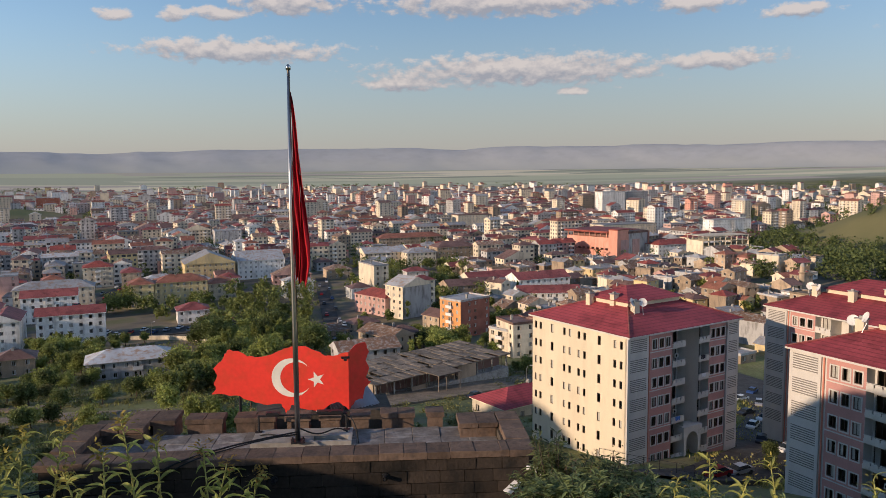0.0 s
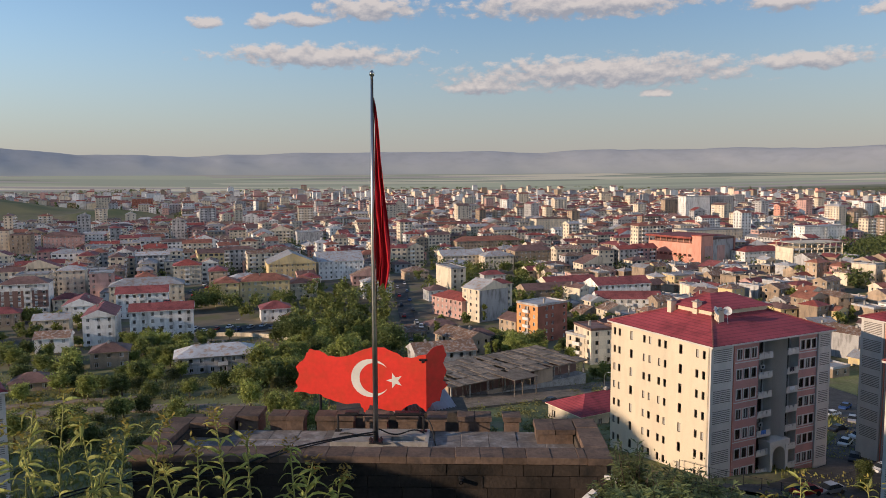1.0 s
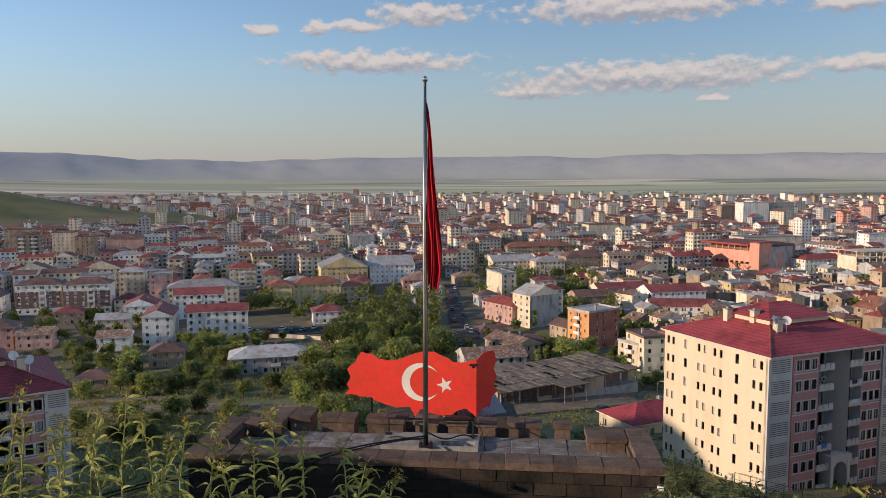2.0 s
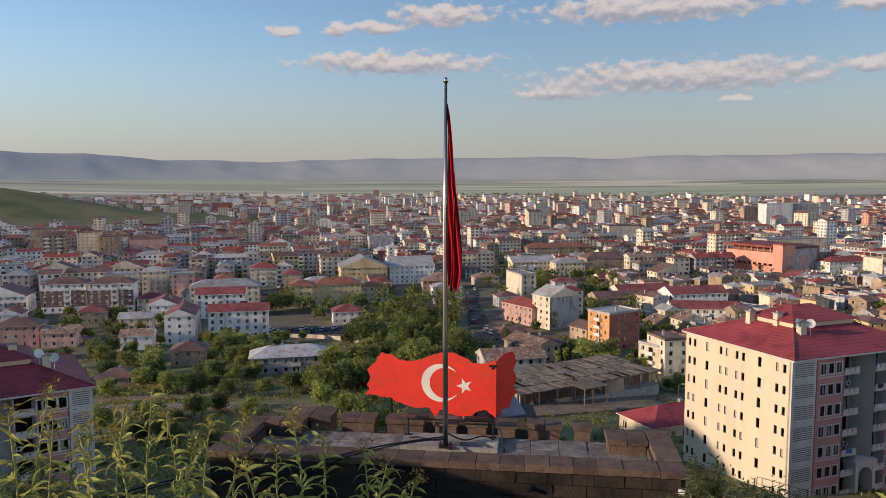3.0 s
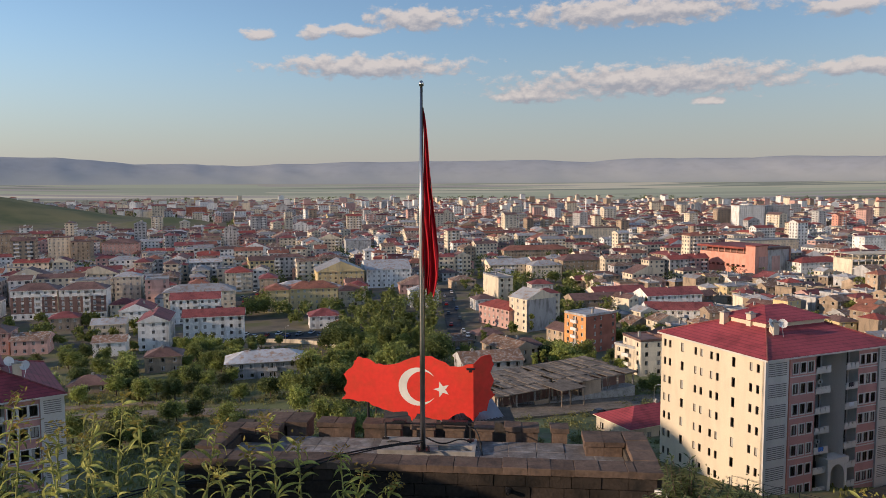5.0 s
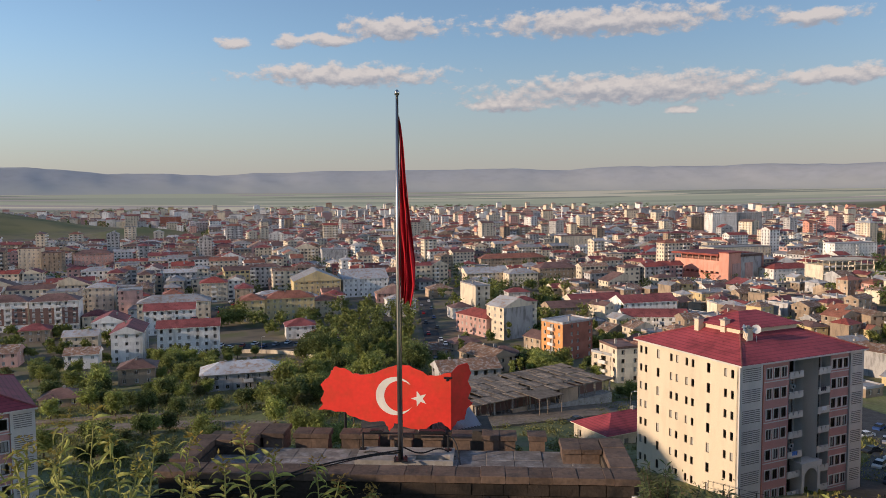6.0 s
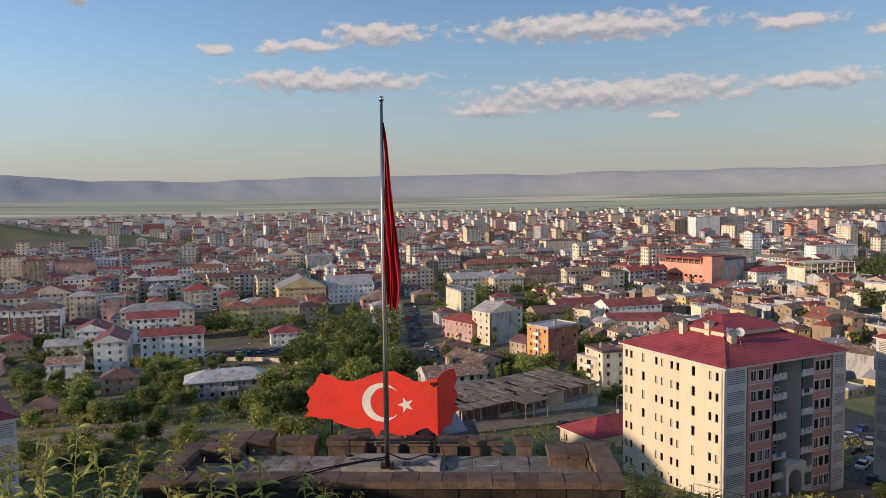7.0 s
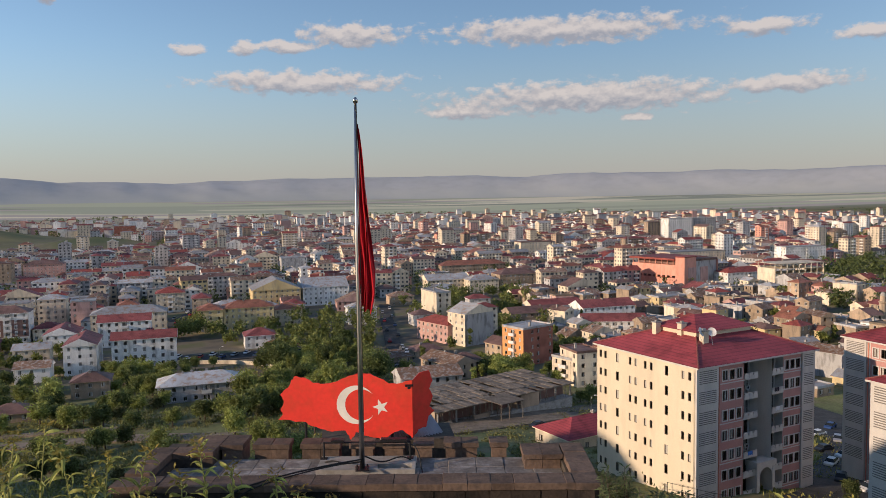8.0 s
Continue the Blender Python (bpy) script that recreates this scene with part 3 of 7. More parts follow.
def house(x, y, yaw, w, d, n, wall, roof, kind, label, balc=0, band=None, side=None, sides=1, chim=1, sh=2.9, group="houses of the town", z=None, name="house", fr=None, joined=False):
    """A house with walls that have real openings, a roof with eaves, windows, balconies and chimneys."""
    LANDMARKS.append((x, y, max(w, d) * .5 + 3))
    rnd = random.Random(int(x * 31 + y * 17))
    base = lie(x, y) if z is None else z
    top = n * sh
    e = thing(name, pose(x, y, base, 0, 0, yaw), label, "building", group)
    mats = [wall, side or wall, band or wall]
    b = Build()
    fronts = [((-w / 2, -d / 2), (1, 0), w, 0, 0), ((w / 2, -d / 2), (0, 1), d, 1, 90), ((w / 2, d / 2), (-1, 0), w, 0, 180), ((-w / 2, d / 2), (0, -1), d, 1, 270)]
    ww, wh = (1.15, 1.35)
    glazing = Build()
    fr = fr or (FRAME_WHITE if rnd.random() < .7 else FRAME_BROWN)
    for k, (o, u, width, s, turn) in enumerate(fronts):
        holes = []
        cols = max(1, int(width / 3.1))
        out = Vector((u[1], -u[0], 0))
        out.rotate(Euler((0, 0, radians(yaw))))
        away = out.x * x + out.y * y > 0          # the side turned from the hill
        blank = (k == 2) or (s == 1 and not sides) or (away and math.hypot(x, y) > 300)
        gap = width / cols
        bcol = cols // 2 if balc and cols > 2 else -1
        if not blank:
            for fl in range(n):
                for c in range(cols):
                    if s == 1 and cols > 2 and (c + k) % 3 == 1:
                        continue
                    a = gap * (c + .5)
                    wide = 2.0 if (c == bcol and k == 0) else ww
                    holes.append((a - wide / 2, a + wide / 2, 3 + fl * sh + (.15 if wide > 1.5 else .9), 3 + fl * sh + 2.3))
        facade(b, (*o, -3), (*u, 0), width, top + 3, holes, s if side else 0)
        for h in holes:
            c = (h[0] + h[1]) / 2
            wide = h[1] - h[0]
            px, py = o[0] + u[0] * c, o[1] + u[1] * c
            inx, iny = -u[1] * .12, u[0] * .12
            wm, place = window_mesh(wide, h[3] - h[2], fr, 1 if wide < 1.5 else 2, rnd.choice((0, 0, 0, 1, 2, 3))), pose(px + inx, py + iny, h[2] - 3, 0, 0, turn)
            if joined:
                k0 = len(glazing.v)
                glazing.v += [tuple(place @ v.co) for v in wm.vertices]
                glazing.f += [tuple(k0 + i for i in p.vertices) for p in wm.polygons]
                glazing.m += [p.material_index for p in wm.polygons]
            else:
                part("window", wm, e, at=place)
            if wide > 1.5:
                part("balcony", balcony_mesh(wide + 1.0), e, at=pose(px, py, h[2] - 3 - .1, 0, 0, turn))
    b.face([(-w / 2, -d / 2, top), (w / 2, -d / 2, top), (w / 2, d / 2, top), (-w / 2, d / 2, top)], 0)
    part("wall", b, e, mats=mats)
    if joined and glazing.f:
        tagged(part("glazing", glazing, e, mats=[fr, GLASS, CURTAIN]), kind="stuff")
    if band:
        bb = Build()
        cols = max(1, int(w / 3.1))
        gap = w / cols
        low, high = max(1, n - 4) * sh + .2, (n - 1) * sh - .35
        for c in range(cols):
            if c % 4 == 3:
                continue
            a = -w / 2 + gap * c
            half = 1.05 if c == cols // 2 and balc and cols > 2 else .62
            mid = a + gap / 2
            bb.box(a, -d / 2 - .04, low, mid - half, -d / 2 - .003, high), bb.box(mid + half, -d / 2 - .04, low, a + gap, -d / 2 - .003, high)
            for fl in range(max(1, n - 4), n - 1):
                if half < 1:
                    bb.box(mid - half, -d / 2 - .038, fl * sh + .2, mid + half, -d / 2 - .003, fl * sh + .86)
        part("brown_panel", bb, e, mats=band, label="brown painted wall panels")
    rb = Build()
    roof_shape(rb, kind, w, d, top)
    part("roof", rb, e, mats=[roof, wall])
    for i in range(chim):
        part("chimney", CHIMNEY, e, at=pose((rnd.random() - .5) * w * .6, (rnd.random() - .3) * d * .3, top + (.3 if kind == "flat" else min(w, d) * .12)))
    return e


# the near apartment towers: one design, four times
TW, TD, TS = 26.0, 21.6, 3.01
TOWER_PINK = mat("dusty_pink_plaster", (0.52, 0.265, 0.235), 0.9, 0.08, 0.2, 6, 0.1, stain=(0.47, 0.25, 0.22), streak=True)
TOWER_CREAM = mat("cream_tower_plaster", (0.68, 0.58, 0.43), 0.9, 0.06, 0.2, 6, 0.08, stain=(0.62, 0.53, 0.39), streak=True)
TOWER_GREY = mat("pale_grey_plaster", (0.60, 0.56, 0.51), 0.9, 0.08, 0.2, 6, 0.1, stain=(0.53, 0.5, 0.46), streak=True)
LOUVRE = mat("grey_wall_grooves", (0.2, 0.18, 0.16), 0.9, 0.1, 0.4, 6, 0.1)
PIPE_RED = mat("salmon_downpipe", (0.62, 0.24, 0.17), 0.6, 0.08, 0.4, 6, 0.05)


def surround_mesh(w, h, t):
    """A flat painted band round a window, one closed ring."""
    b = Build()
    ring = lambda k, y: [(-w / 2 - k, y, -k), (w / 2 + k, y, -k), (w / 2 + k, y, h + k), (-w / 2 - k, y, h + k)]
    b.v = ring(.003, -.04) + ring(t, -.04) + ring(t, -.002) + ring(.003, -.002)
    for q in range(3):
        for k in range(4):
            k2 = (k + 1) % 4
            b.f.append((q * 4 + k, q * 4 + k2, q * 4 + 4 + k2, q * 4 + 4 + k)), b.m.append(0)
    return b.mesh("window_surround", TOWER_GREY)


SURROUND = surround_mesh(.96, 1.45, .17)


def tower(x, y, yaw, eave, storeys=7, chimneys=((7, 5), (7, 9.5), (6, 14)), label=""):
    """Origin at the left end of the pink front at eave height; the front runs along local x, the block lies behind it."""
    e = thing("apartment_tower", pose(x, y, eave, 0, 0, yaw), label, "apartment building", "apartment towers below the castle")
    LANDMARKS.append((x + 13 * math.cos(radians(yaw)) - 10 * math.sin(radians(yaw)), y + 13 * math.sin(radians(yaw)) + 10 * math.cos(radians(yaw)), 19))
    H = storeys * TS + 4
    zb = -H
    wb = Build()                      # slots: cream, pink, grey
    fr = {"l": (0, 4.4), "p1": (5.0, 10.0), "b1": (10.0, 13.0), "r": (13.0, 16.2), "b2": (16.2, 18.8), "p2": (18.8, 23.0), "l2": (23.0, TW)}
    rows = [H - (i + 1) * TS for i in range(storeys)]

    def opening(cs, w2, z0, z1):
        return [(c - w2 / 2, c + w2 / 2, r + z0, r + z1) for r in rows for c in cs]

    def put(hs, o, u, turn, frm, split=0):
        for h in hs:
            c = (h[0] + h[1]) / 2
            ob = part("window", tower_window(h[1] - h[0], h[3] - h[2], frm), e, at=pose(o[0] + u[0] * c - u[1] * .13, o[1] + u[1] * c + u[0] * .13, h[2] + zb, 0, 0, turn))
    # cream gable ends
    cols = [.9, 2.1, 5.0, 8.0, 9.3, 11.4, 12.7, 15.9, 19.2, 20.5]
    wide = [5.0, 15.9]
    for o, u, turn in (((0, TD), (0, -1), 270), ((TW, 0), (0, 1), 90)):
        hs = opening([c for c in cols if c not in wide], .56, .9, 2.12) + opening(wide, .66, .75, 2.2)
        gw = Build()
        facade(gw, (*o, zb), (*u, 0), TD, H, hs, 0)
        part("gable_wall", gw, e, mats=TOWER_CREAM)
        put(hs, o, u, turn, FRAME_BROWN)
    rw = Build()
    facade(rw, (TW, TD, zb), (-1, 0, 0), TW, H, [], 0)
    part("rear_wall", rw, e, mats=TOWER_CREAM)
    # pink front, piece by piece
    for key, slot in (("l", 2), ("l2", 2)):
        a, c = fr[key]
        wb = Build()
        facade(wb, (a, -.25, zb), (1, 0, 0), c - a, H + .1, [], slot)
        wb.box(a, -.249, zb, a + .01, .3, H + zb + .1, slot), wb.box(c - .01, -.249, zb, c, .3, H + zb + .1, slot)
        wb.face([(a, -.25, .1), (c, -.25, .1), (c, .3, .1), (a, .3, .1)], slot)
        part("pier", wb, e, mats=[TOWER_CREAM, TOWER_PINK, TOWER_GREY])
    wb = Build()
    wb.face([(4.4, 0, zb), (5.0, 0, zb), (5.0, 0, 0), (4.4, 0, 0)], 2)
    for key, cs in (("p1", (6.0, 7.5, 9.0)), ("p2", (19.6, 20.9, 22.2))):
        a, c = fr[key]
        hs = [(q - .48 - a, q + .48 - a, r + .42, r + 1.87) for r in rows for q in cs]
        pw = Build()
        facade(pw, (a, 0, zb), (1, 0, 0), c - a, H, hs, 0)
        part("front_wall", pw, e, mats=TOWER_PINK)
        put(hs, (a, 0), (1, 0), 0, FRAME_BROWN)
        for u0, u1, z0, z1 in hs:
            part("window_surround", SURROUND, e, at=pose(a + (u0 + u1) / 2, 0, z0 + zb))
        for r in rows[::2]:
            tb = Build()
            tb.box(a, -.05, r + zb - .12, c, -.004, r + zb + .03)
            part("string_course", tb, e, mats=TOWER_GREY)
    # recessed balconies
    for key in ("b1", "b2"):
        a, c = fr[key]
        hs = [(.25, c - a - .3, r + .1, r + 2.3) for r in rows]
        rb = Build()
        facade(rb, (a, 1.5, zb), (1, 0, 0), c - a, H, hs, 2)
        put(hs, (a, 1.5), (1, 0), 0, FRAME_BROWN)
        rb.face([(a, 0, zb), (a, 1.5, zb), (a, 1.5, 0), (a, 0, 0)], 2), rb.face([(c, 0, zb), (c, 1.5, zb), (c, 1.5, 0), (c, 0, 0)], 2)
        part("balcony_recess", rb, e, mats=[TOWER_CREAM, TOWER_PINK, TOWER_GREY])
        for r in rows:
            bb = Build()
            z = r + zb
            bb.box(a, -.05, z - .1, c, 1.5, z + .05)
            bb.box(a, -.1, z + .05, c, -.02, z + .5)
            for i in range(3):
                q = a + (c - a) * i / 3
                bb.box(q + .08, -.12, z + .12, q + (c - a) / 3 - .08, -.1, z + .85)
            bb.box(a, -.11, z + .88, c, -.03, z + .95)
            part("balcony", bb, e, mats=TOWER_GREY)
    a, c = fr["r"]
    part("wall_strip", wb, e, mats=[TOWER_CREAM, TOWER_PINK, TOWER_GREY])
    sr = Build()
    facade(sr, (a, 2.6, zb), (1, 0, 0), c - a, H, [], 2)
    sr.face([(a, 1.5, zb), (a, 2.6, zb), (a, 2.6, 0), (a, 1.5, 0)], 2), sr.face([(c, 1.5, zb), (c, 2.6, zb), (c, 2.6, 0), (c, 1.5, 0)], 2)
    part("stair_recess", sr, e, mats=[TOWER_CREAM, TOWER_PINK, TOWER_GREY])
    tp = Build()
    tp.face([(0, 0, 0), (TW, 0, 0), (TW, TD, 0), (0, TD, 0)], 0)
    part("top_slab", tp, e, mats=TOWER_CREAM)
    # grooved panels at both ends of the front
    for a, c in ((.5, 4.0), (23.4, TW - .4)):
        for r in rows:
            gb = Build()
            z = r + zb + .35
            prof = [(-.255, z)]
            for i in range(7):
                prof += [(-.30, z + .02 + i * .29), (-.30, z + .15 + i * .29), (-.256, z + .16 + i * .29), (-.256, z + .28 + i * .29)]
            for y, zz in prof:
                gb.v += [(a, y, zz), (c, y, zz)]
            for i in range(len(prof) - 1):
                gb.f.append((2 * i, 2 * i + 1, 2 * i + 3, 2 * i + 2)), gb.m.append(1 if i % 4 == 3 else 0)
            part("grooved_panel", gb, e, mats=[TOWER_GREY, LOUVRE])
    pb = Build()
    pb.tube([(4.7, -.12, zb), (4.7, -.12, .2)], .11, 8)
    part("downpipe", pb, e, mats=PIPE_RED, label="salmon painted downpipe")
    # entrance porch
    eb = Build()
    g0 = zb + 4
    eb.box(12.6, -.5, g0 - 2, 13.2, 1.6, g0 + 4.2), eb.box(16.0, -.5, g0 - 2, 16.6, 1.6, g0 + 4.2), eb.box(12.4, -.6, g0 + 4.2, 16.8, 1.6, g0 + 5.0)
    for i in range(8):
        t0, t1 = math.pi * i / 8, math.pi * (i + 1) / 8
        c0, c1 = (14.6 - 1.4 * math.cos(t0), g0 + 2.6 + 1.4 * math.sin(t0)), (14.6 - 1.4 * math.cos(t1), g0 + 2.6 + 1.4 * math.sin(t1))
        eb.face([(c0[0], -.45, c0[1]), (c1[0], -.45, c1[1]), (c1[0], -.45, g0 + 4.2), (c0[0], -.45, g0 + 4.2)])
        eb.face([(c0[0], -.45, c0[1]), (c1[0], -.45, c1[1]), (c1[0], -.1, c1[1]), (c0[0], -.1, c0[1])])
    part("entrance_porch", eb, e, mats=TOWER_GREY)
    for ax, ar in ((12.4, 1), (16.8, 2), (12.3, 4), (16.9, 5)):
        part("air_conditioner", AC_BOX, e, at=pose(ax, 1.45, -(ar + 1) * TS + 1.0))
    # hipped roof with a small raised lantern roof
    rb = Build()
    ov = .8
    rise = 3.9
    X0, X1, Y0, Y1 = -ov * .4, TW + ov * .4, -ov, TD + ov
    inset = (Y1 - Y0) / 2 - 4.2
    t0, t1, s0, s1 = X0 + inset, X1 - inset, Y0 + inset, Y1 - inset
    E, T = [(X0, Y0, 0), (X1, Y0, 0), (X1, Y1, 0), (X0, Y1, 0)], [(t0, s0, rise * .72), (t1, s0, rise * .72), (t1, s1, rise * .72), (t0, s1, rise * .72)]
    lift = Vector((0, 0, .05))
    for i in range(4):
        j = (i + 1) % 4
        rb.face([Vector(E[i]) + lift, Vector(E[j]) + lift, Vector(T[j]) + lift, Vector(T[i]) + lift], 0)
    rb.box(X0, Y0, -.2, X1, Y1, .045, 1)
    part("roof", rb, e, mats=[TOWER_RED, TOWER_GREY])
    lb = Build()
    zl = rise * .72
    lb.box(t0 - .2, s0 - .2, zl - .4, t1 + .2, s1 + .2, zl + .7, 1)
    c0 = (t0 + 4, (s0 + s1) / 2, zl + 2.6)
    c1 = (t1 - 4, (s0 + s1) / 2, zl + 2.6)
    q = [(t0 - .8, s0 - .8, zl + .7), (t1 + .8, s0 - .8, zl + .7), (t1 + .8, s1 + .8, zl + .7), (t0 - .8, s1 + .8, zl + .7)]
    lb.face([q[0], q[1], c1, c0], 0), lb.face([q[2], q[3], c0, c1], 0), lb.face([q[1], q[2], c1], 0), lb.face([q[3], q[0], c0], 0)
    part("raised_roof", lb, e, mats=[TOWER_RED, TOWER_CREAM])
    for i in range(4):
        rg = Build()
        rg.tube([Vector(E[i]) + lift * 2, Vector(T[i]) + lift * 2], .12, 6)
        part("hip_ridge", rg, e, mats=TILE_MAROON)
    for i, (cx, cy) in enumerate(chimneys):
        # height of the slope at that point
        zc = min((cx - X0), (X1 - cx), (cy - Y0), (Y1 - cy)) / inset * rise * .72
        cb = Build()
        cb.box(cx - .55, cy - .45, zc - .8, cx + .55, cy + .45, zc + 1.7)
        stack = part("chimney", cb, e, mats=TOWER_CREAM)
        cp = Build()
        cp.box(cx - .68, cy - .58, zc + 1.7, cx + .68, cy + .58, zc + 1.85)
        part("cap", cp, stack, mats=CONCRETE)
        pt = Build()
        pt.box(cx - .25, cy - .2, zc + 1.85, cx + .25, cy + .2, zc + 2.1)
        part("chimney_pot", pt, stack, mats=CONCRETE)
    for cx, cy, tx in ((chimneys[0][0] - 1.0, chimneys[0][1] - .2, 20), (chimneys[0][0] + 1.0, chimneys[0][1] - .6, -30)):
        zc = min((cx - X0), (X1 - cx), (cy - Y0), (Y1 - cy)) / inset * rise * .72
        db = Build()
        ring = []
        for rr, dz in ((0.02, .0), (.3, .03), (.55, .1), (.7, .17)):
            ring.append([(rr * math.cos(2 * math.pi * k / 16), -dz, rr * math.sin(2 * math.pi * k / 16)) for k in range(16)])
        for ra, rc in zip(ring, ring[1:]):
            for k in range(16):
                db.face([ra[k], ra[(k + 1) % 16], rc[(k + 1) % 16], rc[k]])
        dish = part("satellite_dish", db, e, mats=FRAME_WHITE, at=pose(cx, cy, zc + 1.75, -25, 0, tx), smooth=True)
        ms, am = Build(), Build()
        ms.tube([(0, .02, 0), (0, .3, -.3), (0, .35, -1.9)], .04, 6), am.tube([(0, -.1, -.6), (0, -.6, 0)], .02, 5)
        part("mast", ms, dish, mats=STEEL), part("receiver_arm", am, dish, mats=STEEL)
    return e


TOWER_RND = random.Random(3)
AC_BOX = Build()
AC_BOX.box(-.4, -.32, 0, .4, 0, .55), AC_BOX.tube([(-.1, -.325, .28), (-.1, -.34, .28)], .2, 12, 1), AC_BOX.box(-.3, -.3, -.05, -.2, 0, 0), AC_BOX.box(.2, -.3, -.05, .3, 0, 0)
AC_BOX = AC_BOX.mesh("air_conditioner", [FRAME_WHITE, BLACK_STEEL])
CLOTHS = [mat("white_laundry", (0.7, 0.7, 0.72), 0.9, 0.1, 2, 12, 0.1), mat("blue_laundry", (0.08, 0.2, 0.55), 0.9, 0.1, 2, 12, 0.1), mat("dark_laundry", (0.05, 0.04, 0.05), 0.9, 0.1, 2, 12, 0.1)]


def hang_out(x, y, yaw, eave, u, row, k):
    """Washing hung over a balcony rail."""
    m = pose(x, y, eave, 0, 0, yaw) @ pose(u, -.14, -(row + 1) * TS + .92)
    e = thing("laundry", m, ("white", "blue", "dark")[k] + " washing hung over a balcony rail", "laundry", "washing on the balconies")
    b = Build()
    for i in range(8):
        x0, x1 = -.5 + i * .125, -.375 + i * .125
        f = lambda q: -.02 - .03 * math.sin(q * 17)
        z = -.55 - .08 * math.sin(i * 2.1)
        b.face([(x0, f(x0), z), (x1, f(x1), z), (x1, f(x1) * .5, .06), (x0, f(x0) * .5, .06)])
        b.face([(x0, f(x0) * .5, .06), (x1, f(x1) * .5, .06), (x1, .13, -.2), (x0, .13, -.2)])
    part("cloth", b, e, mats=CLOTHS[k])


def tower_window(w, h, frm):
    return window_mesh(w, h, frm, 0 if w < .8 else (2 if w > 1.5 else 1), TOWER_RND.choice((0, 0, 0, 0, 1, 2, 3) if w > .8 else (0, 0, 0, 1)))


tower(48.0, 101.8, 21.5, 40.5, label="cream and dusty pink seven-storey tower with crimson tiled roof")
tower(60.6, 81.9, -75, 43.0, label="pink and cream apartment tower with sunlit crimson roof", chimneys=((5, 6), (14, 4), (6, 15)))
tower(84.0, 120.6, -76.0, 40.5, label="pink and grey apartment tower shaded by the next tower", chimneys=((6, 5), (13, 5), (18, 7)))
tower(-49.3 - 26 * math.cos(radians(33)), 104.2 - 26 * math.sin(radians(33)), 33, 36.5, label="shaded pink and grey apartment tower with dark red roof", chimneys=((21, 6), (17, 9), (15, 12)))
hang_out(48.0, 101.8, 21.5, 40.5, 17.5, 2, 0)
hang_out(48.0, 101.8, 21.5, 40.5, 17.2, 1, 2)
hang_out(48.0, 101.8, 21.5, 40.5, 11.4, 4, 1)


# ---------- building site, unfinished block, minaret, low red roof ----------
def building_site():
    """A one-storey concrete frame under a deck of shuttering boards."""
    ox, oy, yaw = 18.5, 176, 30
    z0 = 10.2
    e = thing("building_site", pose(ox, oy, z0, 0, 0, yaw), "unfinished concrete frame under grey shuttering boards and timber props", "building site")
    LANDMARKS.append((30, 196, 30))
    L, D = 46, 20
    b = Build()
    b.box(0, 0, -5, L, D, .35)
    part("foundation", b, e, mats=CONCRETE)
    for i in range(9):
        for j in range(4):
            c = Build()
            x, y = .3 + i * (L - .9) / 8, .3 + j * (D - .9) / 3
            c.box(x, y, .7, x + .35, y + .35, 4.2)
            part("column", c, e, mats=CONCRETE)
    rnd = random.Random(4)
    for i in range(64):
        p = Build()
        x = rnd.uniform(0, L)
        y = rnd.choice([0.1, D * .33, .15])
        p.tube([(x, y, .7), (x + rnd.uniform(-.8, .8), y + rnd.uniform(0, .6), 4.2)], .07, 5)
        part("prop", p, e, mats=TIMBER)
    for i in range(38):
        for j in range(4):
            if rnd.random() < .05:
                continue
            q = Build()
            x0, x1 = -.6 + i * (L + 1.2) / 38, -.6 + (i + 1) * (L + 1.2) / 38 - rnd.uniform(.06, .2)
            y0, y1 = -.8 + j * (D + 1.6) / 4, -.8 + (j + 1) * (D + 1.6) / 4 - rnd.uniform(.1, .35)
            z = 4.2 + rnd.uniform(0, .2)
            q.box(x0, y0 + rnd.uniform(-.15, .15), z, x1, y1, z + .1)
            part("shuttering_board", q, e, mats=TIMBER)
    porch = Build()
    porch.box(15, -6, 4.6, 23, 1.5, 4.75)
    part("porch_deck", porch, e, mats=TIMBER)
    for x in (15.3, 18, 22.5):
        for y in (-5.6, -1):
            q = Build()
            q.tube([(x, y, -3), (x, y, 4.6)], .12, 6)
            part("prop", q, e, mats=TIMBER)
    for x0, y0, x1, y1 in ((.02, 1.0, .26, 9.0), (.02, 10.5, .26, D - .4), (.3, D - .25, L - .3, D - .02), (8.2, 9.0, 8.4, D - .3), (26, .5, 26.2, D - .3)):
        q = Build()
        q.box(x0, y0, .36, x1, y1, 4.0)
        part("block_wall", q, e, mats=PLASTER_TAN)
    # dark back plane, added to stand for the deep shade under the deck
    q = Build()
    q.box(.4, 3.4, .36, L - .3, 3.6, 4.0)
    part("inner_wall", q, e, mats=PLASTER_BROWN, label="dark brown plane standing for the unlit interior")
    for x0, x1 in ((1.0, 4.4), (11.5, 16.4), (27.0, 33.5)):
        q = Build()
        q.box(x0, .02, .36, x1, .24, rnd.choice((1.4, 3.9, 2.6)))
        part("block_wall", q, e, mats=PLASTER_TAN)
    for y in (-.4, D * .33, D * .66, D + .2):                # bearers under the deck
        q = Build()
        q.box(-.4, y - .1, 4.0, L + .4, y + .1, 4.19)
        part("bearer", q, e, mats=TIMBER)


building_site()


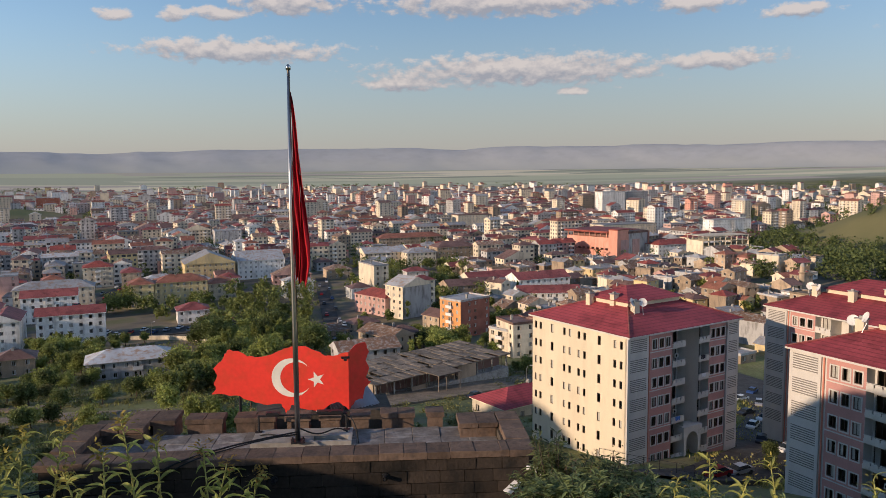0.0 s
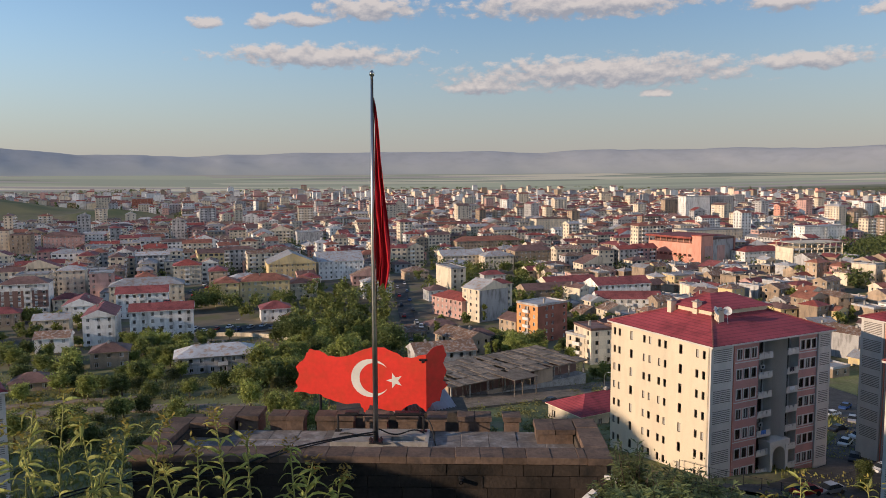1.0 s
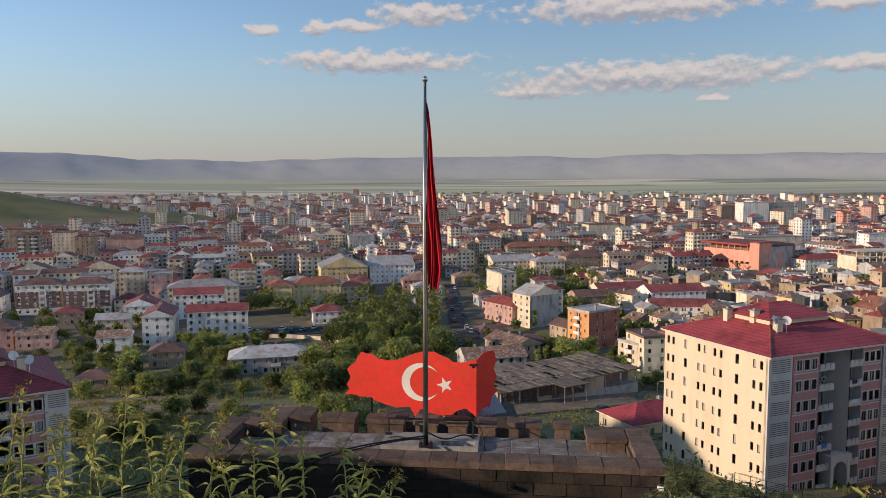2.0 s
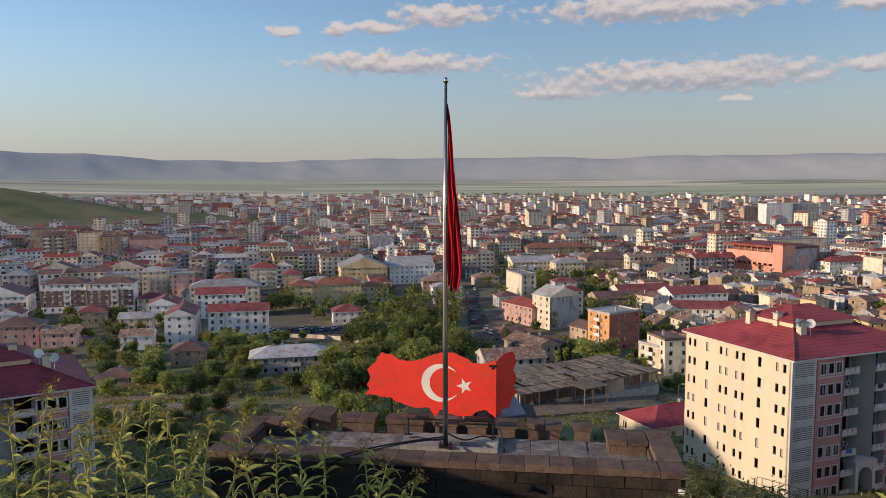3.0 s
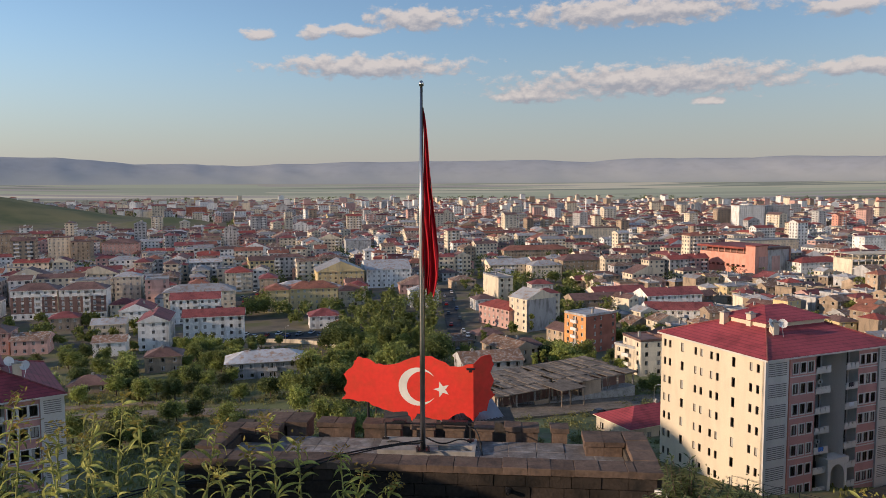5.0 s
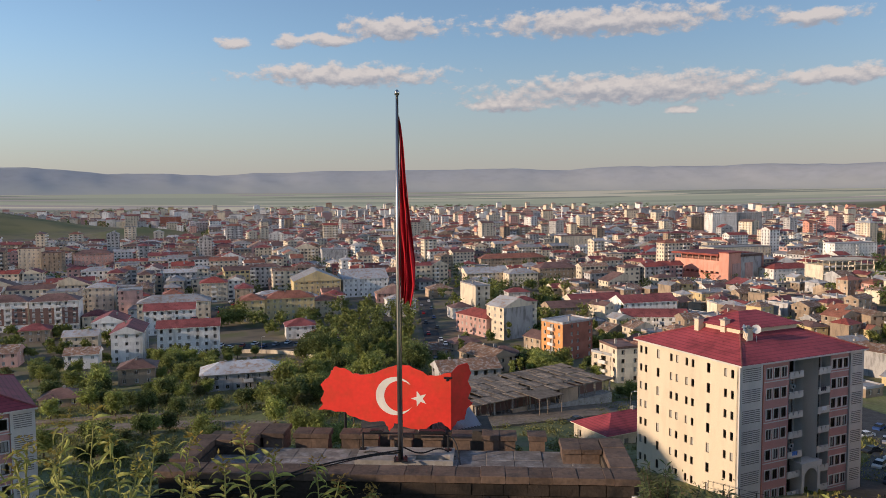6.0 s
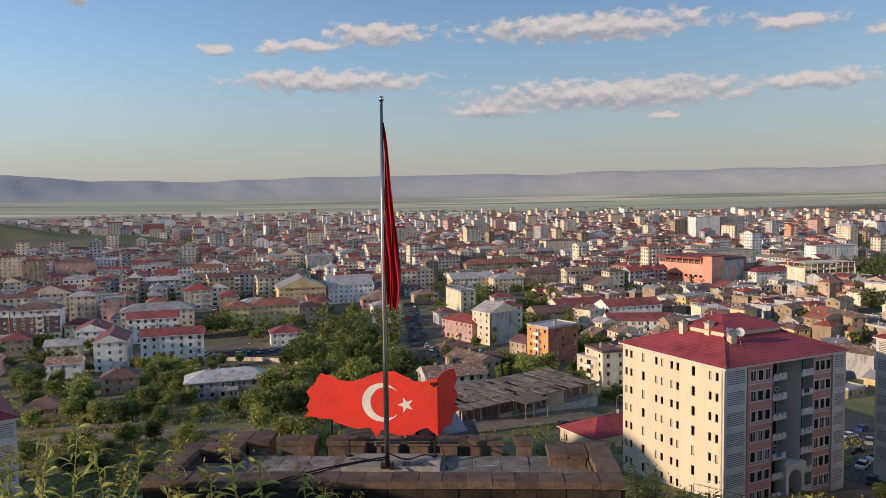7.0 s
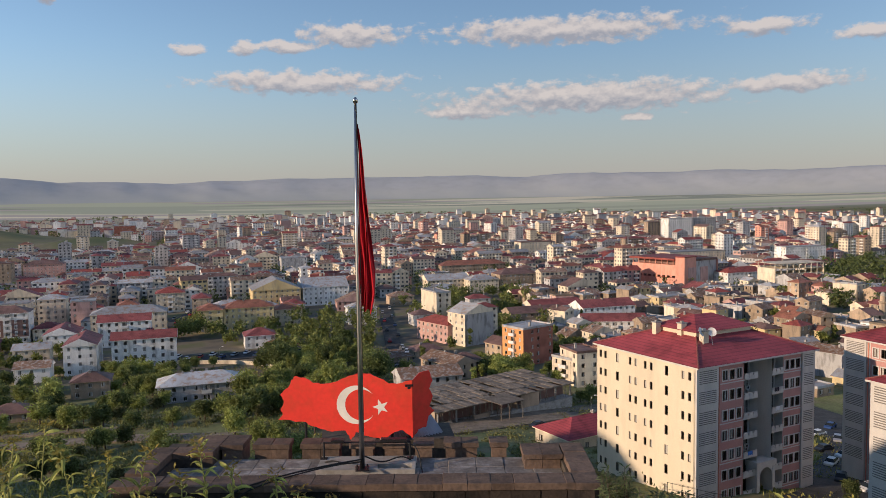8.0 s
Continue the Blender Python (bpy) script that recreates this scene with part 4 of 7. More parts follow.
def concrete_shell():
    x, y = 259, 424
    w, d, n, sh = 34, 16, 6, 3.0
    e = thing("unfinished_block", pose(x, y, lie(x, y), 0, 0, 8), "unfinished six-storey apartment block with open concrete floors", "building")
    LANDMARKS.append((x, y, 24))
    for k in range(n + 1):
        s = Build()
        s.box(-w / 2, -d / 2, k * sh - .25, w / 2, d / 2, k * sh)
        part("floor_slab", s, e, mats=PLASTER_CREAM)
    for i in range(9):
        for yy in (-d / 2 + .3, d / 2 - .7):
            c = Build()
            xx = -w / 2 + .1 + i * (w - .6) / 8
            c.box(xx, yy, -3, xx + .4, yy + .4, n * sh)
            part("column", c, e, mats=PLASTER_CREAM)
    b = Build()
    holes = [(2 + i * 4.0, 3.8 + i * 4.0, 3 + k * sh + .6, 3 + k * sh + 2.3) for i in range(8) for k in range(n - 2)]
    facade(b, (-w / 2, -d / 2 + .2, -3), (1, 0, 0), w, (n - 2) * sh + 3, holes, 0, .2)
    facade(b, (-w / 2 + .1, d / 2, -3), (0, -1, 0), d, (n - 1) * sh + 3, [], 0)
    facade(b, (w / 2 - .1, -d / 2, -3), (0, 1, 0), d, (n - 1) * sh + 3, [], 0)
    part("infill_wall", b, e, mats=PLASTER_CREAM)


concrete_shell()


def minaret():
    x, y = 226, 300
    z = lie(x, y)
    e = thing("minaret", pose(x, y, z), "old round stone minaret stump among low houses", "minaret")
    LANDMARKS.append((x, y, 6))
    b = Build()
    b.tube([(0, 0, -2), (0, 0, 2), (0, 0, 2.1), (0, 0, 8.6), (0, 0, 9.0), (0, 0, 9.4), (0, 0, 9.5), (0, 0, 12.0)], [1.9, 1.9, 1.5, 1.35, 1.7, 1.8, 1.25, 1.15], 16)
    part("shaft", b, e, mats=PLASTER_TAN, smooth=False)
    c = Build()
    c.tube([(0, 0, 12), (0, 0, 13.2), (0, 0, 13.6)], [1.15, .8, .1], 16)
    part("cap", c, e, mats=CONCRETE)


minaret()


def slim_minaret(x, y, height):
    e = thing("slim_minaret", pose(x, y, lie(x, y)), "slim white minaret with pointed cap above the roofs", "minaret", "minarets of the town")
    b = Build()
    b.tube([(0, 0, -1), (0, 0, height * .2), (0, 0, height * .22), (0, 0, height * .68)], [1.7, 1.7, 1.2, 1.1], 12)
    part("shaft", b, e, mats=PLASTER_WHITE)
    c = Build()
    c.tube([(0, 0, height * .66), (0, 0, height * .68), (0, 0, height * .70)], [1.2, 1.9, 1.9], 12), c.tube([(0, 0, height * .7), (0, 0, height * .86)], [.95, .9], 12)
    part("gallery", c, e, mats=PLASTER_WHITE)
    d = Build()
    d.tube([(0, 0, height * .86), (0, 0, height)], [1.0, .03], 12)
    part("cap", d, e, mats=METAL_GREY)


for mx, my in ((-105, 1500), (-60, 1490), (-82, 1180), (-20, 1520), (330, 1480)):
    slim_minaret(mx, my, 38)


def retaining_wall():
    b = Build()
    pts = [(-75, 312.5), (-62, 311), (-50, 308), (-41, 303), (-34, 295), (-30, 287)]
    for (x0, y0), (x1, y1) in zip(pts, pts[1:]):
        d = math.hypot(x1 - x0, y1 - y0)
        nx, ny = -(y1 - y0) / d * .2, (x1 - x0) / d * .2
        z = lambda x, y, k: lie(x, y) + (1.6 if k else -1)
        p = [(x0 - nx, y0 - ny), (x1 - nx, y1 - ny), (x1 + nx, y1 + ny), (x0 + nx, y0 + ny)]
        lo, hi = [(*q, z(*q, 0)) for q in p], [(*q, z(*q, 1)) for q in p]
        b.face([lo[0], lo[1], hi[1], hi[0]]), b.face([lo[2], lo[3], hi[3], hi[2]]), b.face(hi), b.face([lo[1], lo[2], hi[2], hi[1]]), b.face([lo[3], lo[0], hi[0], hi[3]])
    tagged(new("garden_wall", b.mesh("garden_wall", PLASTER_CREAM)), "long pale rendered wall below the car park", "wall", kind="structure")


retaining_wall()
house(57, 158, 24, 38, 11, 1, PLASTER_CREAM, TOWER_RED, "hip", "long low building with maroon roof beside the tower", chim=4, sh=3.6, z=12.8)

# ---------- the town: houses that can be told apart ----------
house(-85.5, 314.5, 12, 24.1, 11.0, 4, PLASTER_WHITE, TILE_MAROON, "gable", "white plastered four-storey apartment block with maroon gable roof", chim=0)
house(-107.4, 309.1, 12, 11.6, 22.0, 4, PLASTER_WHITE, TILE_MAROON, "gableside", "tall narrow white apartment house with dark red gable roof")
house(-107.0, 362.6, 12, 22.4, 12.0, 4, PLASTER_WHITE, TILE_MAROON, "gable", "white apartment block with balconies and maroon roof", balc=1)
house(-112.8, 390.2, 12, 34.6, 14.0, 4, PLASTER_CREAM, METAL_GREY, "hip", "long cream apartment block with weathered grey metal roof")
house(-130.3, 351.4, 12, 13.8, 18.0, 3, PLASTER_WHITE, TILE_MAROON, "gableside", "white house with dark red gable roof")
house(-189.4, 378.0, 12, 20.8, 13.0, 5, PLASTER_WHITE, TILE_BROWN, "hip", "brown and white five-storey apartment block with brown roof", balc=1, band=PLASTER_BROWN)
house(-166.9, 380.2, 12, 21.4, 13.0, 5, PLASTER_WHITE, TILE_BROWN, "hip", "brown and white five-storey apartment block with brown roof", balc=1, band=PLASTER_BROWN)
house(-219.3, 376.5, 12, 22.8, 16.0, 3, PLASTER_WHITE, TILE_BROWN, "gableside", "white house with brown lower storeys and brown roof", band=PLASTER_BROWN)
house(-168.6, 298.0, 12, 16.6, 12.0, 3, PLASTER_PINK, TILE_BROWN, "hip", "pink plastered house with brown hipped roof")
house(-152.1, 297.9, 12, 12.9, 10.0, 2, PLASTER_PINK, METAL_RUST, "gable", "pinkish low house with rusty sheet roof")
house(-134.8, 329.9, 12, 13.7, 9.0, 2, PLASTER_CREAM, METAL_GREY, "gable", "small cream house with grey sheet roof")
house(-118.7, 290.6, 12, 11.7, 9.0, 2, PLASTER_WHITE, METAL_RUST, "gable", "small white house with patched sheet roof")
house(-87.3, 257.6, 12, 11.6, 10.0, 2, PLASTER_TAN, TILE_BROWN, "hip", "tan two-storey house with dark brown hipped roof")
house(-99.6, 228.1, 12, 11.2, 9.0, 1, PLASTER_TAN, TILE_BROWN, "hip", "small tan house with brown hipped roof")
house(-49.9, 244.7, 12, 25.5, 12.0, 2, PLASTER_GREY, METAL_WHITE, "hip", "grey two-storey flats with rust-streaked white metal roof", chim=3, balc=1)
house(-44.1, 347.0, 12, 13.7, 12.0, 2, PLASTER_WHITE, TILE_MAROON, "hip", "white office house with dark red hipped roof")
house(-33.0, 336.1, 12, 12.6, 9.0, 1, PLASTER_WHITE, TILE_RED, "hip", "low white wing with red hipped roof")
house(-74.2, 392.4, 12, 12.0, 14.0, 4, PLASTER_YELLOW, TILE_RUST, "hip", "pale yellow corner building with rust red roof")
house(-56.2, 398.4, 12, 25.0, 14.0, 4, PLASTER_YELLOW, TILE_RUST, "hip", "pale yellow four-storey public building with rust red roof")
house(-37.2, 408.4, 12, 14.3, 14.0, 3, PLASTER_CREAM, TILE_RUST, "hip", "cream building with rust red roof")
house(-51.2, 481.7, 12, 29.0, 26.0, 4, PLASTER_YELLOW, METAL_GREY, "gableside", "yellow hall with grey gable roof")
house(-21.6, 489.6, 12, 28.5, 24.0, 4, PLASTER_WHITE, METAL_WHITE, "gable", "white hall with pale blue metal roof")
house(-112.5, 472.8, 12, 16.1, 14.0, 4, PLASTER_CREAM, TILE_RED, "hip", "cream apartment house with bright red roof", balc=1)
house(51.2, 336.0, -58, 12.1, 17.0, 5, PLASTER_CREAM, METAL_GREY, "gable", "cream five-storey block with blank grey gable side and grey roof", sides=0, side=PLASTER_GREY)
house(39.3, 345.8, -58, 22.8, 12.0, 3, PLASTER_PINK, TILE_RED, "hip", "pinkish long house with red roof")
house(65.8, 285.3, -58, 11.5, 16.0, 5, PLASTER_ORANGE, METAL_GREY, "flat", "orange five-storey block with brick side and flat roof", side=BRICK_RED, balc=1)
house(59.1, 302.8, -58, 10.0, 10.0, 2, PLASTER_TAN, TILE_BROWN, "gable", "tan old house with brown roof")
house(31.9, 263.8, -58, 17.7, 11.0, 2, PLASTER_TAN, METAL_RUST, "gable", "old tan house with patched rusty roof")
house(38.1, 266.4, 12, 10.5, 9.0, 2, PLASTER_TAN, TILE_BROWN, "hip", "old brown rendered house")
house(13.7, 297.3, 12, 13.8, 9.0, 1, PLASTER_TAN, METAL_RUST, "hip", "low old house with rusty brown roof")
house(22.2, 239.6, 12, 19.8, 11.0, 2, PLASTER_GREY, METAL_RUST, "gable", "dark grey old house with rusty sheet roof")
house(73.1, 245.0, -58, 10.6, 12.0, 3, PLASTER_CREAM, METAL_GREY, "flat", "cream corner house with balconies in front", balc=1)
house(73.6, 242.0, 12, 8.7, 12.0, 4, PLASTER_CREAM, TILE_BROWN, "flat", "cream four-storey house with flat roof", balc=1)
house(108.1, 407.1, 12, 30.2, 14.0, 2, PLASTER_CREAM, TILE_MAROON, "gable", "long cream building with maroon roof")
house(125.6, 373.9, 12, 30.1, 14.0, 3, PLASTER_WHITE, TILE_MAROON, "gable", "long school building with window bands and maroon roof")
house(308.4, 667.3, 12, 60.0, 22.0, 5, PLASTER_CREAM, METAL_GREY, "flat", "large cream public building with flat roof")
house(175.2, 406.4, 12, 21.2, 12.0, 2, PLASTER_YELLOW, METAL_GREY, "flat", "pale yellow house with flat grey roof")
house(265.2, 493.7, 12, 33.7, 14.0, 4, PLASTER_WHITE, TILE_RED, "hip", "white apartment house with red roof", balc=1)
house(404.6, 647.1, 12, 45.9, 14.0, 6, PLASTER_WHITE, METAL_GREY, "flat", "white apartment block with grey roof", balc=1)
house(440.4, 996.6, 12, 38.5, 18.0, 12, PLASTER_WHITE, METAL_GREY, "flat", "white high-rise apartment tower")
house(480.3, 1007.0, 12, 37.5, 18.0, 12, PLASTER_GREY, METAL_GREY, "flat", "grey and white high-rise apartment tower")
house(-354.4, 674.6, 12, 21.2, 16.0, 8, PLASTER_TAN, TILE_BROWN, "flat", "beige eight-storey apartment tower")
house(-296.3, 633.9, 12, 16.6, 16.0, 8, PLASTER_CREAM, TILE_BROWN, "flat", "cream eight-storey apartment tower")
house(-274.8, 624.7, 12, 13.9, 16.0, 7, PLASTER_TAN, TILE_BROWN, "flat", "beige apartment tower with flat roof")
house(-268.4, 689.2, 12, 31.0, 14.0, 5, PLASTER_PINK, TILE_BROWN, "hip", "pinkish apartment block with brown roof")
house(-56.9, 698.3, 12, 22.9, 18.0, 5, PLASTER_GREY, METAL_GREY, "flat", "grey building with dark glazed front")
house(-430.5, 1481.2, 12, 36.0, 26.0, 8, BRICK_RED, METAL_GREY, "flat", "unfinished red brick high-rise")
house(193.4, 816.3, 12, 34.0, 18.0, 6, PLASTER_CREAM, TILE_BROWN, "flat", "cream business block with brown roof edge")
house(114.1, 533.6, 12, 30.6, 16.0, 4, PLASTER_TAN, TILE_BROWN, "hip", "tan public building with columned front and brown roof")
house(100.3, 653.2, 12, 60.0, 16.0, 3, PLASTER_TAN, TILE_RUST, "hip", "long tan market building with rust roof")
house(63.2, 534.6, 12, 31.3, 16.0, 3, PLASTER_CREAM, METAL_GREY, "gable", "white and grey town house", balc=1)
house(87.7, 526.7, 12, 22.0, 14.0, 3, PLASTER_CREAM, METAL_GREY, "hip", "cream town house with grey roof")



def public_hall(x, y, yaw):
    """A salmon hall: long sunlit side with a red canopy roof over a terrace, a stair tower at the corner, a panelled front."""
    e = thing("public_hall", pose(x, y, lie(x, y), 0, 0, yaw), "large salmon public hall with red canopy roof and panelled front", "building")
    LANDMARKS.append((x + 10, y + 22, 30))
    W, D = 34.0, 47.0
    b = Build()
    holes = [(2 + i * 4.1, 4.6 + i * 4.1, 5 + k * 6, 6.6 + k * 6) for i in range(9) for k in range(2)]
    facade(b, (0, D, -3), (0, -1, 0), D - 9, 20, holes, 0, .3)
    b.face([(W, 0, -3), (W, D, -3), (W, D, 20), (W, 0, 20)]), b.face([(W, D, -3), (0, D, -3), (0, D, 17), (W, D, 17)])
    b.face([(0, 9, 17), (W, 9, 17), (W, D, 17), (0, D, 17)])
    part("side_wall", b, e, mats=PLASTER_SALMON)
    for u0, u1, z0, z1 in holes:
        part("window", window_mesh(u1 - u0, z1 - z0, FRAME_BROWN, 1, 0), e, at=pose(.22, D - (u0 + u1) / 2, z0 - 3, 0, 0, 270))
    g = Build()
    g.box(-.14, 9, 8.2, -.01, D, 8.5)
    part("string_course", g, e, mats=TILE_RED)
    t = Build()
    t.box(-.5, 1.5, -3, 12, 9, 22.4)
    part("stair_tower", t, e, mats=PLASTER_SALMON)
    c = Build()
    c.box(-1.8, 9.05, 20.2, W + .5, D + 1.5, 21.5), c.box(-.9, 1.1, 22.42, 12.4, 9.4, 23.1)
    part("canopy_roof", c, e, mats=TILE_RED)
    for i in range(8):
        q = Build()
        q.box(-.1, 11 + i * 5, 17.02, .3, 11.4 + i * 5, 20.18)
        part("column", q, e, mats=PLASTER_SALMON)
    back = Build()
    back.box(6, 10, 17.02, 6.3, D - 1, 20.18)
    part("terrace_wall", back, e, mats=PLASTER_BROWN)
    f = Build()
    f.box(12.02, 1.6, -3, W - .02, 1.9, 19.4), f.box(12.02, 1.62, 19.42, W - .02, 9, 19.6)
    part("front_wall", f, e, mats=PLASTER_GREY)
    for a in (3.2, 16.4):
        q = Build()
        q.box(a, 1.2 if a < 12 else 1.34, -2, a + 8, 1.46 if a < 12 else 1.58, 15.5)
        part("panel", q, e, mats=PLASTER_PINK)
    r = Build()
    r.box(11.6, 1.1, 19.62, W + .4, 9, 21.2)
    part("roof_edge", r, e, mats=TILE_BROWN)


public_hall(220, 481, 28)
house(92, 386, 12, 30, 12, 2, PLASTER_TAN, TILE_BROWN, "gable", "tan row building with weathered brown roof")
house(121, 346, -8, 30, 13, 2, PLASTER_WHITE, TILE_MAROON, "gable", "long white workshop with maroon roof and window bands", balc=1)
house(28, 312, 20, 12, 9, 1, PLASTER_TAN, TILE_BROWN, "hip", "low old house with brown hipped roof beside the street")
house(2, 404, 12, 15, 11, 3, PLASTER_WHITE, METAL_GREY, "hip", "white three-storey house with balconies above the trees", balc=1)
house(27, 470, 12, 15, 12, 2, PLASTER_TAN, METAL_RUST, "hip", "small tan hall with low hipped roof")


# ---------- the castle parapet ----------
CX, CY, CYAW, CZ = -5.25, 16.53, -7.4, 59.0
castle = thing("castle_parapet", pose(CX, CY, CZ, 0, 0, CYAW), "weathered dark basalt castle parapet with merlons and coping stones", "castle wall", kind="structure")


def stone_block(name, x0, y0, z0, x1, y1, z1, material, parent, rnd, wear=0.012):
    """A block with chipped, slightly uneven edges."""
    b = Build()
    c = .009
    j = lambda: rnd.uniform(-wear, wear)
    rings = [(z0, c), (z0 + c, 0), (z1 - c, 0), (z1, c)]
    idx = []
    for z, q in rings:
        idx.append(len(b.v))
        for (x, y) in ((x0 + q, y0 + q), (x1 - q, y0 + q), (x1 - q, y1 - q), (x0 + q, y1 - q)):
            b.v.append((x + j(), y + j(), z + j() * .6))
    for a, d in zip(idx, idx[1:]):
        for k in range(4):
            k2 = (k + 1) % 4
            b.f.append((a + k, a + k2, d + k2, d + k)), b.m.append(0)
    b.f.append(tuple(idx[-1] + k for k in range(4))), b.m.append(0)
    b.f.append(tuple(idx[0] + 3 - k for k in range(4))), b.m.append(0)
    return part(name, b, parent, mats=material)


def castle_parts():
    rnd = random.Random(11)
    core = Build()
    core.box(.06, .05, -5.5, 10.2, .5, -.17)
    core.box(.06, .5, -5.5, .5, 3.3, -.17), core.box(9.85, .5, -5.5, 10.34, 3.1, -.17)
    core.box(.5, 2.62, -5.5, 9.85, 3.1, -.55)
    core.box(.5, .5, -5.5, 9.85, 2.62, -.42)
    part("wall_core", core, castle, mats=MORTAR)
    # courses of the outer face
    z = -.17
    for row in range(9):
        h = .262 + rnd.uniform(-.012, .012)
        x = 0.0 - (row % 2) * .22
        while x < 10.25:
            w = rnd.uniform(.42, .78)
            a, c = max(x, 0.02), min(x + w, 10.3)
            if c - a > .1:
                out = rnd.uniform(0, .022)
                stone_block("stone", a + .006, -.01 - out, z - h + .006, c - .006, .1, z - .006, SHADED_STONE, castle, rnd, .004)
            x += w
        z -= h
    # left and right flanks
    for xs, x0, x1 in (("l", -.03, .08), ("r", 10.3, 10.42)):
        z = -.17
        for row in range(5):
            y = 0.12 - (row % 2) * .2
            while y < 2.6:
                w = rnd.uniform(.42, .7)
                stone_block("stone", x0, max(y, .11), z - .258, x1, min(y + w, 2.65) - .01, z - .004, SHADED_STONE, castle, rnd, .004)
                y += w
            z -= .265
    # coping of the front wall
    x = -.06
    while x < 9.85:
        w = min(rnd.uniform(.48, .62), 9.87 - x)
        if w > .1:
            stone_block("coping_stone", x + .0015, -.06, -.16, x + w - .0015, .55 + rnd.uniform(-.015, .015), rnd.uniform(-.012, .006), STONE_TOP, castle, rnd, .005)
        x += w
    for q in ((9.88, -.08, 10.42, .62), (9.9, .63, 10.44, 1.25), (9.9, 1.26, 10.44, 1.9), (9.9, 1.91, 10.44, 2.55)):
        stone_block("coping_stone", q[0], q[1], -.16, q[2], q[3], rnd.uniform(-.015, .005), STONE_TOP, castle, rnd, .005)
    for q in ((-.06, .75, .5, 1.35), (-.06, 1.36, .5, 1.95), (-.06, 1.96, .5, 2.55), (.51, 2.1, .9, 2.6)):
        stone_block("coping_stone", q[0], q[1], -.16, q[2], q[3], rnd.uniform(-.015, .005), STONE_TOP, castle, rnd, .005)
    # deck behind the wall
    for i in range(14):
        for j in range(3):
            a = .5 + i * 9.35 / 14
            stone_block("paving_slab", a, .58 + j * .68, -.46, a + .66, .58 + (j + 1) * .68 - .012, -.36 + rnd.uniform(-.008, .008), DECK_STONE, castle, rnd, .004)

    def merlon(u0, u1, v0, v1, low=-.56, top=0.0):
        m = new("merlon")
        m.parent = castle
        n = max(1, round((u1 - u0) / .5))
        for i in range(n):
            a, c = u0 + .04 + (u1 - u0 - .08) * i / n, u0 + .04 + (u1 - u0 - .08) * (i + 1) / n
            stone_block("stone", a + .004, v0 + .05, low, c - .004, v1 - .04, top - .125, STONE_TOP, m, rnd, .006)
            a, c = u0 + (u1 - u0) * i / n, u0 + (u1 - u0) * (i + 1) / n
            stone_block("coping_stone", a + .003, v0, top - .12, c - .003, v1, top + rnd.uniform(-.01, .01), STONE_TOP, m, rnd, .008)

    merlon(.92, 1.5, 2.1, 3.45), merlon(1.5, 2.08, 2.6, 3.45)
    for u0, u1 in ((2.32, 3.24), (3.5, 4.5), (4.72, 5.35), (5.55, 6.1), (6.3, 6.82), (7.06, 7.93), (8.2, 8.66)):
        merlon(u0, u1, 2.6, 3.12)
    merlon(8.94, 9.87, 1.72, 2.55)
    # dark inner pit at the corner
    pit = Build()
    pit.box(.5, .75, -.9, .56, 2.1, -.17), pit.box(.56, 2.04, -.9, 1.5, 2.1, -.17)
    part("inner_wall", pit, castle, mats=SHADED_STONE)


castle_parts()

C = pose(CX, CY, CZ, 0, 0, CYAW)


def on_castle(u, v, w=0.0):
    return C @ Vector((u, v, w))


